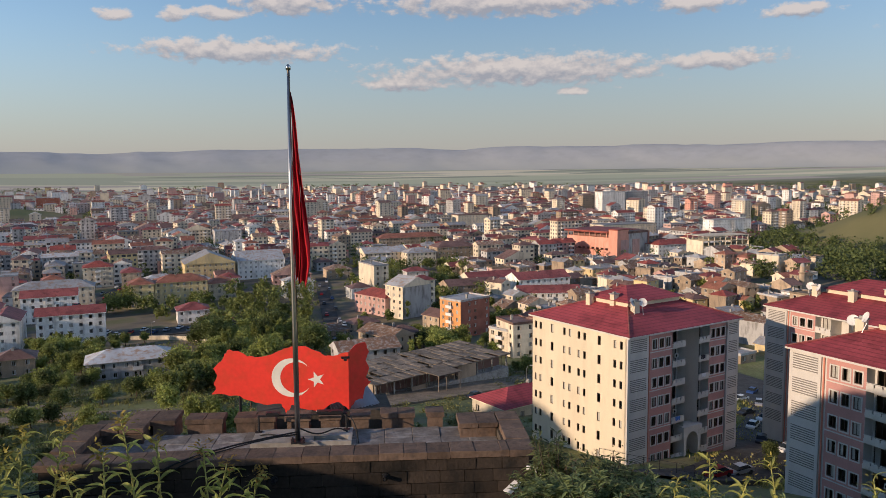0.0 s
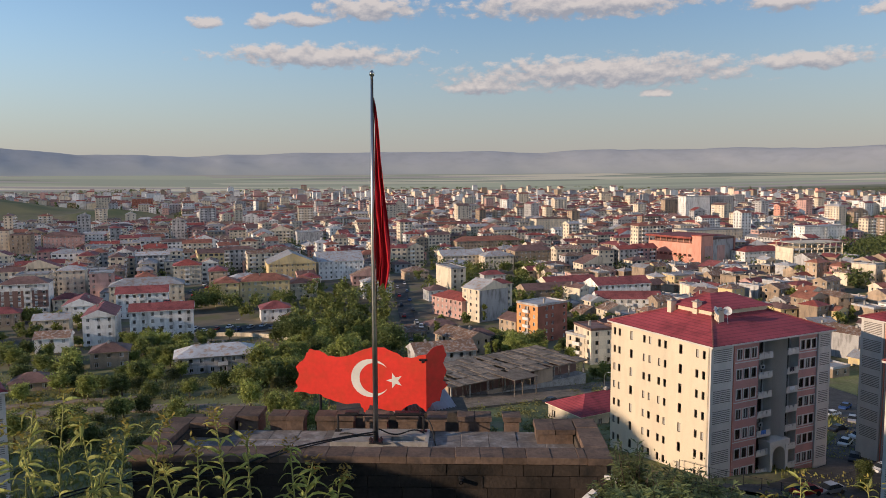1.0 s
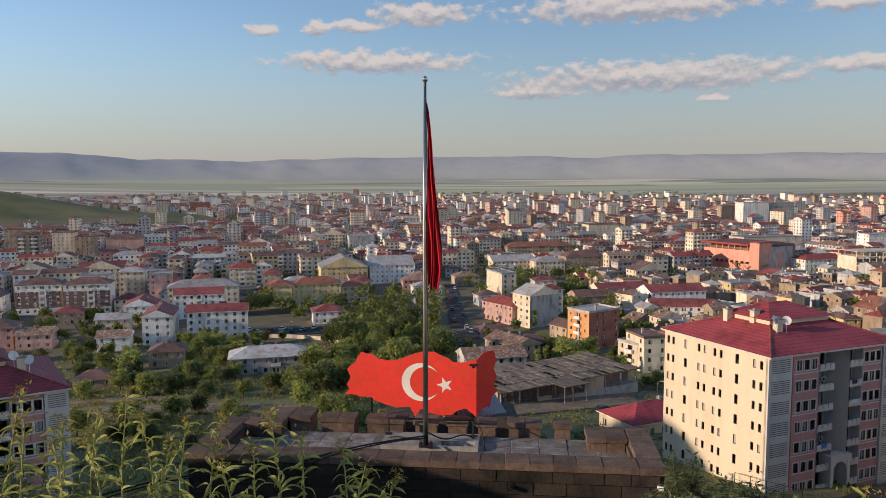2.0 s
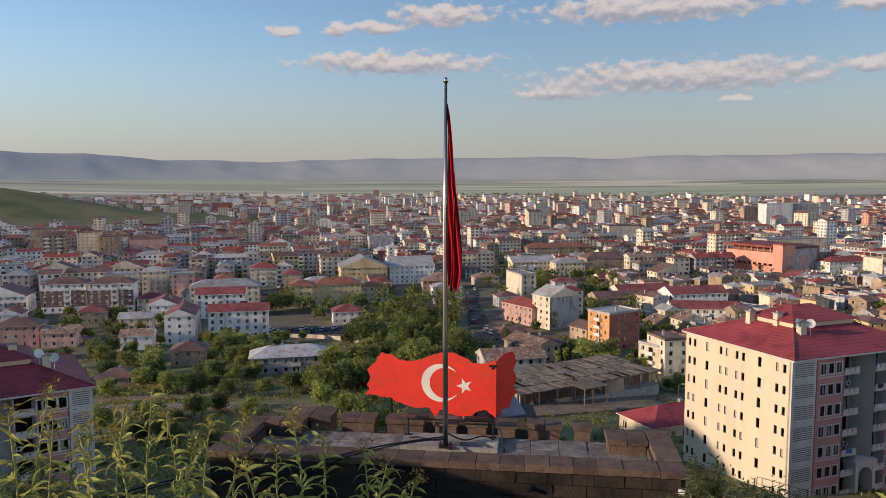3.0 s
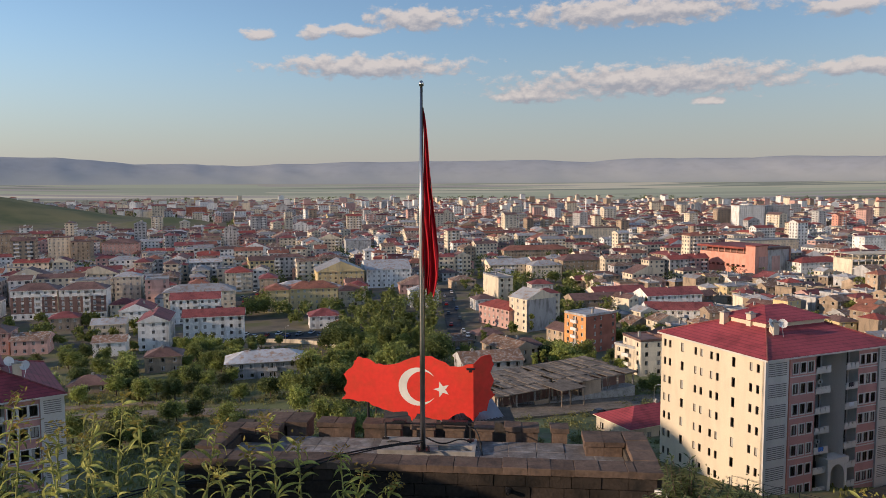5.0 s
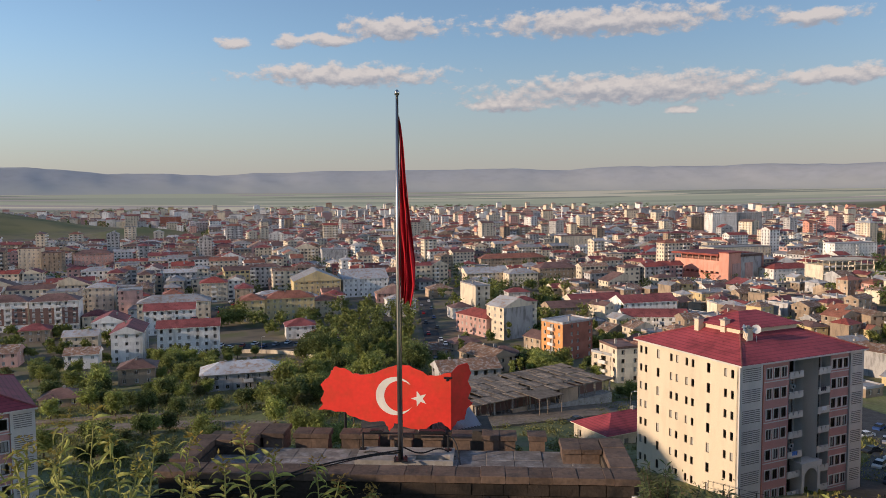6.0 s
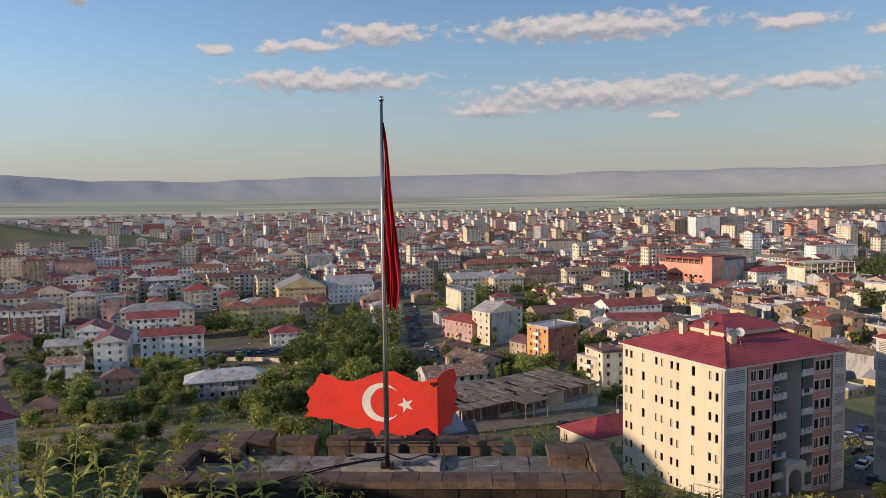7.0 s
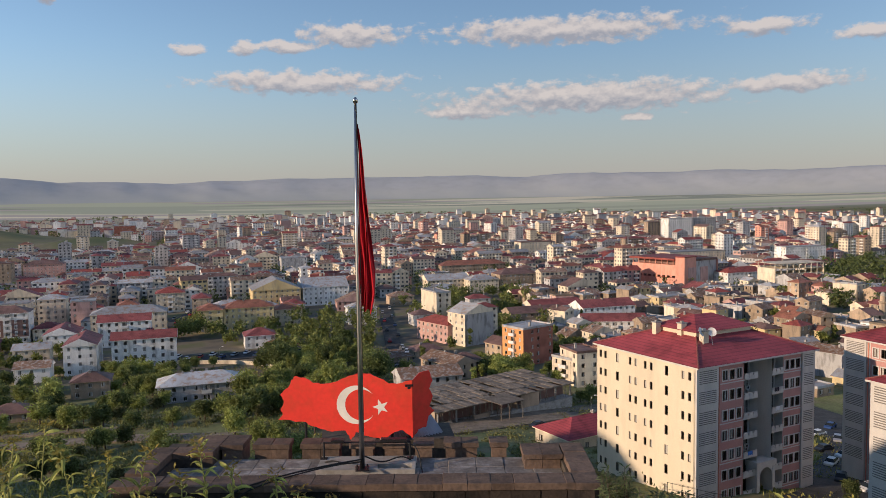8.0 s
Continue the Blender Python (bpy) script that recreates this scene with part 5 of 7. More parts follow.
def flagpole():
    base = on_castle(5.17, 1.55, -.25)
    # concrete plinth
    pl = thing("plinth", C @ pose(5.2, 2.0, -.5), "pale concrete plinth under the flagpole", "plinth")
    b = Build()
    b.box(-1.12, -.5, 0, .3, .45, .25), b.box(.3, -.1, 0, 1.2, .45, .25), b.box(.3, -.5, 0, 1.2, -.42, .25), b.box(1.12, -.42, 0, 1.2, -.1, .25), b.box(.3, -.42, 0, 1.12, -.1, .06)
    part("block", b, pl, mats=CONCRETE)
    e = thing("flagpole", Matrix.Translation(base), "tall tapered steel flagpole with red flag hanging limp", "flagpole")
    top = 67.25 - base.z
    lean = -.012
    p = Build()
    p.tube([(0, 0, 0), (lean * .3, 0, top * .3), (lean * .6, 0, top * .33), (lean, 0, top * .62), (lean, 0, top * .63), (.02, 0, top)], [.062, .058, .05, .046, .04, .032], 14)
    part("pole", p, e, mats=STEEL, smooth=True)
    c = Build()
    c.tube([(.02, 0, top - .02), (.02, 0, top + .05), (.02, 0, top + .1)], [.055, .06, .02], 12)
    part("cap", c, e, mats=STEEL, smooth=True)
    f = Build()
    f.box(-.16, -.16, 0, .16, .16, .025)
    for a in (-.12, .12):
        for q in (-.12, .12):
            f.tube([(a, q, .02), (a, q, .07)], .018, 6)
    part("base_plate", f, e, mats=BLACK_STEEL)
    r = Build()
    r.tube([(.05, -.06, .9), (.06, -.05, top * .5), (.04, -.03, top - .1)], .008, 5)
    part("halyard", r, e, mats=RUBBER)
    # limp flag: a cloth gathered in folds along the pole
    cl = Build()
    z1, z0 = 66.75 - base.z, 62.55 - base.z
    rows, cols = 60, 44
    for i in range(rows + 1):
        t = i / rows
        z = z1 + (z0 - z1) * t
        wid = .05 + .27 * min(1, t * 1.25) ** .8
        if t > .88:
            wid *= 1 - (t - .88) * 2.2
        for k in range(cols + 1):
            s = k / cols
            fold = math.sin(s * math.pi * 7 + 1.2 * math.sin(t * 5)) * (.025 + .05 * t) + .02 * noise.noise((s * 4, t * 6, 0))
            x = .05 + wid * (s + .10 * math.sin(s * 9 + t * 7)) + .012 * noise.noise((t * 9, s * 2, 4))
            zz = z - .22 * s * s * (1 - t) - .5 * s * t * t * .3 + .12 * t * math.sin(s * 12) * .5
            cl.v.append((x, fold, zz))
    for i in range(rows):
        for k in range(cols):
            q = i * (cols + 1) + k
            cl.f.append((q, q + 1, q + cols + 2, q + cols + 1))
            t, s = i / rows, k / cols
            cl.m.append(1 if (.22 < t < .40 and .80 < s < .95) or (.48 < t < .56 and .62 < s < .74) else 0)
    part("flag", cl, e, "red cloth flag gathered in folds", mats=[FLAG_RED, FLAG_WHITE], smooth=True)


flagpole()


def map_sign():
    """A red painted sheet cut to the country's outline, with a white crescent and star, its right end bent back."""
    outline = [(-2.13, .15), (-2.01, .29), (-2.06, .46), (-1.97, .68), (-2.06, .85), (-1.86, 1.03), (-1.76, 1.24), (-1.62, 1.36), (-1.31, 1.27), (-1.17, 1.17),
               (-.97, 1.15), (-.62, 1.20), (-.28, 1.34), (0, 1.44), (.34, 1.44), (.65, 1.30), (.83, 1.18), (1.17, 1.20), (1.45, 1.28), (1.62, 1.44),
               (1.89, 1.48), (2.0, 1.2), (1.9, .99), (2.0, .77), (1.9, .49), (2.04, .39), (1.87, .25), (1.8, -.04), (1.59, -.06), (1.42, -.28),
               (1.18, -.07), (.97, -.11), (.66, -.32), (.27, -.25), (-.07, -.14), (-.18, -.37), (-.29, -.21), (-.35, -.10), (-.7, -.14), (-1.01, -.07),
               (-1.28, .02), (-1.39, .11), (-1.66, .11), (-1.87, .16)]
    e = thing("map_sign", pose(0, 19.9, 59.0, 0, 0, 0), "red country-shaped metal sign with white crescent and star", "sign")
    rnd = random.Random(5)
    fine = []
    for (x0, y0), (x1, y1) in zip(outline, outline[1:] + outline[:1]):
        for i in range(3):
            t = i / 3
            jx, jy = (rnd.uniform(-.02, .02), rnd.uniform(-.02, .02)) if i else (0, 0)
            fine.append((x0 + (x1 - x0) * t + jx, y0 + (y1 - y0) * t + jy))
    bm = bmesh.new()
    vs = [bm.verts.new((x, 0, z)) for x, z in fine]
    face = bm.faces.new(vs)
    face.normal_update()
    bmesh.ops.triangulate(bm, faces=[face])
    for cut in (1.43, -1.55):
        geom = bm.verts[:] + bm.edges[:] + bm.faces[:]
        bmesh.ops.bisect_plane(bm, geom=geom, plane_co=(cut, 0, 0), plane_no=(1, 0, 0))
    res = bmesh.ops.extrude_face_region(bm, geom=bm.faces[:])
    bmesh.ops.translate(bm, verts=[q for q in res["geom"] if isinstance(q, bmesh.types.BMVert)], vec=(0, .025, 0))
    for v in bm.verts:
        if v.co.x > 1.431:
            k = v.co.x - 1.43
            v.co.y += k * .62
        v.co.y -= .22 * v.co.x          # the board stands slightly turned towards the evening sun
    bmesh.ops.recalc_face_normals(bm, faces=bm.faces[:])
    me = bpy.data.meshes.new("board")
    bm.to_mesh(me)
    bm.free()
    me.materials.append(SIGN_RED)
    part("board", me, e)
    yb = lambda x: -.22 * x - .004
    cr = Build()
    n = 40
    oc, R, ic, r = (-.04, .60), .52, (.085, .60), .42
    d = ic[0] - oc[0]
    xi = (R * R - r * r + d * d) / (2 * d)
    hi = math.sqrt(max(R * R - xi * xi, 0))
    a0 = math.atan2(hi, xi)
    b0 = math.atan2(hi, xi - d)
    for i in range(n):
        q = []
        for k in (i, i + 1):
            t = k / n
            ao = a0 + (2 * math.pi - 2 * a0) * t
            bo = b0 + (2 * math.pi - 2 * b0) * t
            q.append(((oc[0] + R * math.cos(ao), oc[1] + R * math.sin(ao)), (ic[0] + r * math.cos(bo), ic[1] + r * math.sin(bo))))
        pts = [q[0][0], q[1][0], q[1][1], q[0][1]]
        cr.face([(x, yb(x), z) for x, z in pts])
    part("crescent", cr, e, mats=SIGN_WHITE)
    st = Build()
    sc = (.60, .55)
    pts = []
    for i in range(10):
        rr = .225 if i % 2 == 0 else .09
        t = math.pi + i * math.pi / 5
        pts.append((sc[0] + rr * math.cos(t), sc[1] + rr * math.sin(t)))
    for i in range(10):
        tri = [sc, pts[i], pts[(i + 1) % 10]]
        st.face([(x, yb(x), z) for x, z in tri])
    part("star", st, e, mats=SIGN_WHITE)
    for x in (-1.4, -.2, .9):
        q = Build()
        y = yb(x) + .09
        q.tube([(x, y, -6.5), (x, y, 1.0)], .04, 8)
        part("post", q, e, mats=BLACK_STEEL)
    q = Build()
    q.box(1.24, yb(1.3) - .12, 1.13, 1.46, yb(1.3) - .02, 1.17), q.box(1.3, yb(1.3) - .2, 1.09, 1.38, yb(1.3) - .1, 1.15)
    part("bracket_lamp", q, e, mats=BLACK_STEEL)


map_sign()


def corrugated_sheet(x, y, z, yaw, w, d, tilt):
    e = thing("corrugated_sheet", pose(x, y, z, tilt, 0, yaw), "loose pale corrugated roofing sheet behind the parapet", "roofing sheet", "loose roofing sheets")
    b = Build()
    n = 40
    for i in range(n + 1):
        u = -w / 2 + w * i / n
        dz = .03 * math.sin(i * math.pi * .5)
        b.v += [(u, -d / 2, dz), (u, d / 2, dz)]
    for i in range(n):
        b.f.append((2 * i, 2 * i + 2, 2 * i + 3, 2 * i + 1)), b.m.append(0)
    part("sheet", b, e, mats=METAL_WHITE)


corrugated_sheet(1.75, 20.5, 58.75, 25, 1.0, 1.0, 28)
corrugated_sheet(.9, 20.3, 58.72, 15, .8, .6, 24)
shed = Build()
shed.box(-1.0, 0, -7, 2.6, 1.4, -.42)
tagged(new("parapet_ledge", shed.mesh("parapet_ledge", MORTAR)), "dark stone ledge behind the castle parapet", "ledge", kind="structure").matrix_basis = pose(0, 19.9, 59)


def light_bar():
    e = thing("floodlight_bar", C @ pose(5.2, 2.28, -.25), "black steel bar with flat floodlights on the castle deck", "floodlight bar")
    b = Build()
    b.tube([(-1.05, 0, .4), (1.05, 0, .4)], .025, 6)
    part("bar", b, e, mats=BLACK_STEEL)
    for x in (-1.05, 1.05):
        q = Build()
        q.tube([(x, 0, 0), (x, 0, .42)], .028, 6), q.box(x - .08, -.08, 0, x + .08, .08, .015)
        part("leg", q, e, mats=BLACK_STEEL)
    for x in (-.7, .5, .82):
        q = Build()
        q.box(x - .16, -.1, .43, x + .16, .12, .48), q.box(x - .13, -.07, .48, x + .13, .09, .49), q.tube([(x, 0, .4), (x, 0, .44)], .02, 6)
        part("floodlight", q, e, mats=BLACK_STEEL)


light_bar()


def cable(pts, radius, label):
    cu = bpy.data.curves.new("cable", "CURVE")
    cu.dimensions, cu.bevel_depth, cu.bevel_resolution, cu.resolution_u = "3D", radius, 2, 8
    s = cu.splines.new("BEZIER")
    s.bezier_points.add(len(pts) - 1)
    for bp, p in zip(s.bezier_points, pts):
        bp.co = p
        bp.handle_left_type = bp.handle_right_type = "AUTO"
    cu.materials.append(RUBBER)
    tagged(new("cable", cu), label, "cable", "cables on the castle wall")


cable([on_castle(5.17, 1.5, .0), on_castle(4.4, .9, .06), on_castle(3.5, .35, .03), on_castle(2.9, -.1, -.02), on_castle(2.3, -.13, -.28), on_castle(1.2, -.14, -.4), on_castle(-.4, -.3, -.55), on_castle(-2.2, -.9, -.9)], .02, "black cable slung from the flagpole down the wall")
cable([on_castle(5.15, 1.5, -.05), on_castle(4.5, .92, .04), on_castle(3.7, .35, .025), on_castle(3.1, -.1, -.03), on_castle(2.5, -.14, -.32), on_castle(1.0, -.15, -.46), on_castle(-.4, -.32, -.6), on_castle(-2.0, -.9, -.95)], .016, "second black cable slung from the flagpole down the wall")
cable([on_castle(2.2, 2.4, -.45), on_castle(3.2, 2.3, -.42), on_castle(3.9, 2.1, -.46), on_castle(4.3, 2.0, -.22), on_castle(4.8, 1.8, -.2), on_castle(5.15, 1.6, -.1)], .018, "black cable across the deck")
cable([on_castle(5.2, 1.6, .05), on_castle(5.6, 1.9, -.2), on_castle(6.1, 2.1, -.16), on_castle(6.5, 2.15, -.4), on_castle(7.4, 2.35, -.46), on_castle(8.6, 2.3, -.45), on_castle(8.9, 1.9, -.42)], .018, "black cable across the deck to the corner")
cable([on_castle(6.2, 2.2, .15), on_castle(6.4, 2.0, .1), on_castle(6.55, 1.7, -.3), on_castle(6.6, 1.4, -.48)], .015, "short looped cable at the floodlights")


def wall_camera(u, v, w, turn, name, label):
    e = thing(name, C @ pose(u, v, w, 0, 0, turn), label, "camera")
    b = Build()
    b.box(-.03, -.02, -.04, .03, .1, .04)
    part("bracket", b, e, mats=FRAME_WHITE)
    c = Build()
    m = pose(0, -.12, -.03, 18, 0, 0)
    c.box(-.055, -.24, -.05, .055, .12, .05, turn=m), c.box(-.065, -.28, .045, .065, .12, .065, turn=m)
    part("housing", c, e, mats=FRAME_WHITE)
    d = Build()
    d.tube([m @ Vector((0, -.24, 0)), m @ Vector((0, -.255, 0))], .04, 10)
    part("lens", d, e, mats=RUBBER)


for su, sw in ((4.86, -0.49), (7.19, -0.50)):
    sp = thing("drain_spout", C @ pose(su, -.02, sw), "dark iron drain spout set in the stone wall", "drain spout", "drain spouts")
    b = Build()
    b.tube([(0, .1, 0), (0, -.16, -.02)], .045, 10, caps=False), b.tube([(0, -.16, -.02), (0, -.155, -.02)], .03, 10)
    part("pipe", b, sp, mats=BLACK_STEEL)
    b = Build()
    b.tube([(0, .0, 0), (0, -.03, 0)], .07, 10)
    part("collar", b, sp, mats=BLACK_STEEL)
wall_camera(10.34, -.08, -.42, 60, "security_camera", "white security camera fixed to the wall corner")
wall_camera(10.05, -.08, -.75, -50, "security_camera", "white security camera fixed to the stone wall")


# ---------- cars ----------
def car_build(paint):
    e = new("car")
    b = Build()
    prof = [(-2.1, .35), (-2.12, .75), (-1.35, .92), (-.75, 1.42), (.75, 1.45), (1.45, .98), (2.08, .88), (2.1, .35)]
    hw = [.78, .82, .84, .66, .66, .84, .82, .78]
    for s in range(len(prof) - 1):
        (x0, z0), (x1, z1) = prof[s], prof[s + 1]
        a, c = hw[s], hw[s + 1]
        b.face([(x0, -a, z0), (x1, -c, z1), (x1, c, z1), (x0, a, z0)], 1 if s in (2, 4) else 0)
    for sd in (-1, 1):
        low = [(-2.1, .35), (-2.12, .75), (-1.35, .92), (1.45, .98), (2.08, .88), (2.1, .35)]
        ws = [.78, .82, .84, .84, .82, .78]
        b.face([(x, sd * q, z) for (x, z), q in zip(low, ws)], 0)
        b.face([(-1.35, sd * .84, .92), (1.45, sd * .84, .98), (.75, sd * .66, 1.45), (-.75, sd * .66, 1.42)], 1)
    b.face([(-2.1, -.78, .35), (2.1, -.78, .35), (2.1, .78, .35), (-2.1, .78, .35)], 0)
    part("body", b, e, mats=[paint, CAR_GLASS])
    for x in (-1.3, 1.3):
        for y in (-.8, .8):
            w = Build()
            w.tube([(x, y - .1, .32), (x, y + .1, .32)], .32, 12)
            part("wheel", w, e, mats=RUBBER)
    return e


def cars():
    protos = []
    names = ("white", "silver grey", "dark", "blue", "red")
    for paint, nm in zip(CAR_PAINTS, names):
        c = car_build(paint)
        tagged(c, nm + " saloon car parked on asphalt", "car", "parked cars")
        protos.append(c)
    rnd = random.Random(8)
    spots = []
    for i in range(9):
        spots.append((80 + i * 4.2 - (i % 2) * 4, 108 + i * 7.5, rnd.uniform(-25, 25) + 30))
    for i in range(14):
        spots.append((-84 + i * 4.6, 321 + i * .6 + (i % 3) * 3 - 4, 80 + rnd.uniform(-10, 10)))
    for i in range(12):
        spots.append((17 + (2.4 if i % 2 else -2.4), 282 + i * 15, 90))
    for i in range(6):
        spots.append((-100 + (2.5 if i % 2 else -2.5) + i * .6, 405 + i * 14, 88))
    spots += [(56, 90, 15), (62, 94, 15), (42, 172, 30), (112, 196, 80), (118, 206, 85)]
    used = set()
    for x, y, a in spots:
        k = rnd.choice((0, 0, 0, 1, 1, 2, 2, 3, 4))
        z = road_height(x, y)
        m = pose(x, y, z, 0, 0, a)
        if k not in used:
            used.add(k)
            protos[k].matrix_basis = m
        else:
            copy_thing(protos[k], m)


def road_height(x, y):
    """Height of what lies under a point, by a ray from above."""
    hit, place, _, _, ob, _ = scene.ray_cast(DEPS, (x, y, 200), (0, 0, -1))
    return place.z


bpy.context.view_layer.update()
DEPS = bpy.context.evaluated_depsgraph_get()
cars()


def street_lamp(x, y):
    e = thing("street_lamp", pose(x, y, road_height(x, y)), "grey steel street lamp beside the car park", "street lamp")
    b = Build()
    b.tube([(0, 0, 0), (0, 0, 6.5), (.3, 0, 7.1), (1.0, 0, 7.3)], [.09, .06, .05, .04], 8)
    part("pole", b, e, mats=STEEL)
    c = Build()
    c.box(.8, -.14, 7.2, 1.5, .14, 7.36)
    part("lamp_head", c, e, mats=FRAME_WHITE)


street_lamp(-55, 308)
street_lamp(55, 172)


def lattice_mast(x, y, height):
    e = thing("telecom_mast", pose(x, y, lie(x, y)), "grey steel lattice mast above the roofs", "mast")
    for sx, sy in ((-1, -1), (1, -1), (1, 1), (-1, 1)):
        b = Build()
        b.tube([(sx * 1.1, sy * 1.1, -1), (sx * .35, sy * .35, height)], .09, 5)
        part("leg", b, e, mats=STEEL)
    for i in range(9):
        z0, z1 = height * i / 9, height * (i + 1) / 9
        w0, w1 = 1.1 - .75 * i / 9, 1.1 - .75 * (i + 1) / 9
        for (ax, ay), (bx, by) in (((-1, -1), (1, -1)), ((1, -1), (1, 1)), ((1, 1), (-1, 1)), ((-1, 1), (-1, -1))):
            b = Build()
            b.tube([(ax * w0, ay * w0, z0), (bx * w1, by * w1, z1)], .05, 4)
            part("brace", b, e, mats=STEEL)
    for z, a in ((.96, 0), (.9, 120), (.92, 240)):
        b = Build()
        b.box(-.2, -.75, height * z - 1.2, .2, -.6, height * z + .6)
        part("antenna_panel", b, e, mats=FRAME_WHITE, at=pose(0, 0, 0, 0, 0, a))


lattice_mast(285, 766, 32)


def fence(pts, spacing, height):
    e = thing("wire_fence", pose(0, 0, 0), "dark steel post and rail fence below the apartment tower", "fence")
    line = []
    for (x0, y0), (x1, y1) in zip(pts, pts[1:]):
        n = max(1, round(math.hypot(x1 - x0, y1 - y0) / spacing))
        line += [(x0 + (x1 - x0) * i / n, y0 + (y1 - y0) * i / n) for i in range(n)]
    line.append(pts[-1])
    for x, y in line:
        b = Build()
        z = lie(x, y)
        b.tube([(x, y, z - .6), (x, y, z + height)], .05, 6)
        part("post", b, e, mats=BLACK_STEEL)
    for (x0, y0), (x1, y1) in zip(line, line[1:]):
        for q in (.5, 1.0):
            b = Build()
            b.tube([(x0, y0, lie(x0, y0) + height * q - .06), (x1, y1, lie(x1, y1) + height * q - .06)], .03, 5)
            part("rail", b, e, mats=BLACK_STEEL)


fence([(45.5, 105.6), (51.2, 87.6), (81.9, 109.8)], 3.2, 2.0)


# ---------- the rest of the town ----------
def clear(x, y, pad):
    for lx, ly, lr in LANDMARKS:
        if (x - lx) ** 2 + (y - ly) ** 2 < (lr + pad) ** 2:
            return False
    r = math.hypot(x, y)
    az = math.degrees(math.atan2(x, y))
    if abs(x - 17) < 9 and 240 < y < 480:
        return False
    if -110 < x < 20 and 300 < y < 334:
        return False
    if -34 < x < 8 and 195 < y < 450:                     # the wooded gully
        return False
    if 25 < x < 105 and 425 < y < 500:                    # trees along the stream
        return False
    if x < -12 and r < 285 or r < 235 and x < 80:
        return False
    if -100 < x < 2 and y < 393:                          # car park and gardens before the public building
        return False
    if -185 < x < 96 and y < 345:
        return False
    if 62 < x < 140 and y < 215:
        return False
    if abs(x + 97 - (y - 398) * .08) < 8 and 390 < y < 560:
        return False
    if ((x + 700) / 420) ** 2 + ((y - 1150) / 300) ** 2 < 1 or ((x + 365) / 120) ** 2 + ((y - 1100) / 120) ** 2 < 1:
        return False
    if ((x - 440) / 110) ** 2 + ((y - 470) / 115) ** 2 < 1:
        return False
    return True


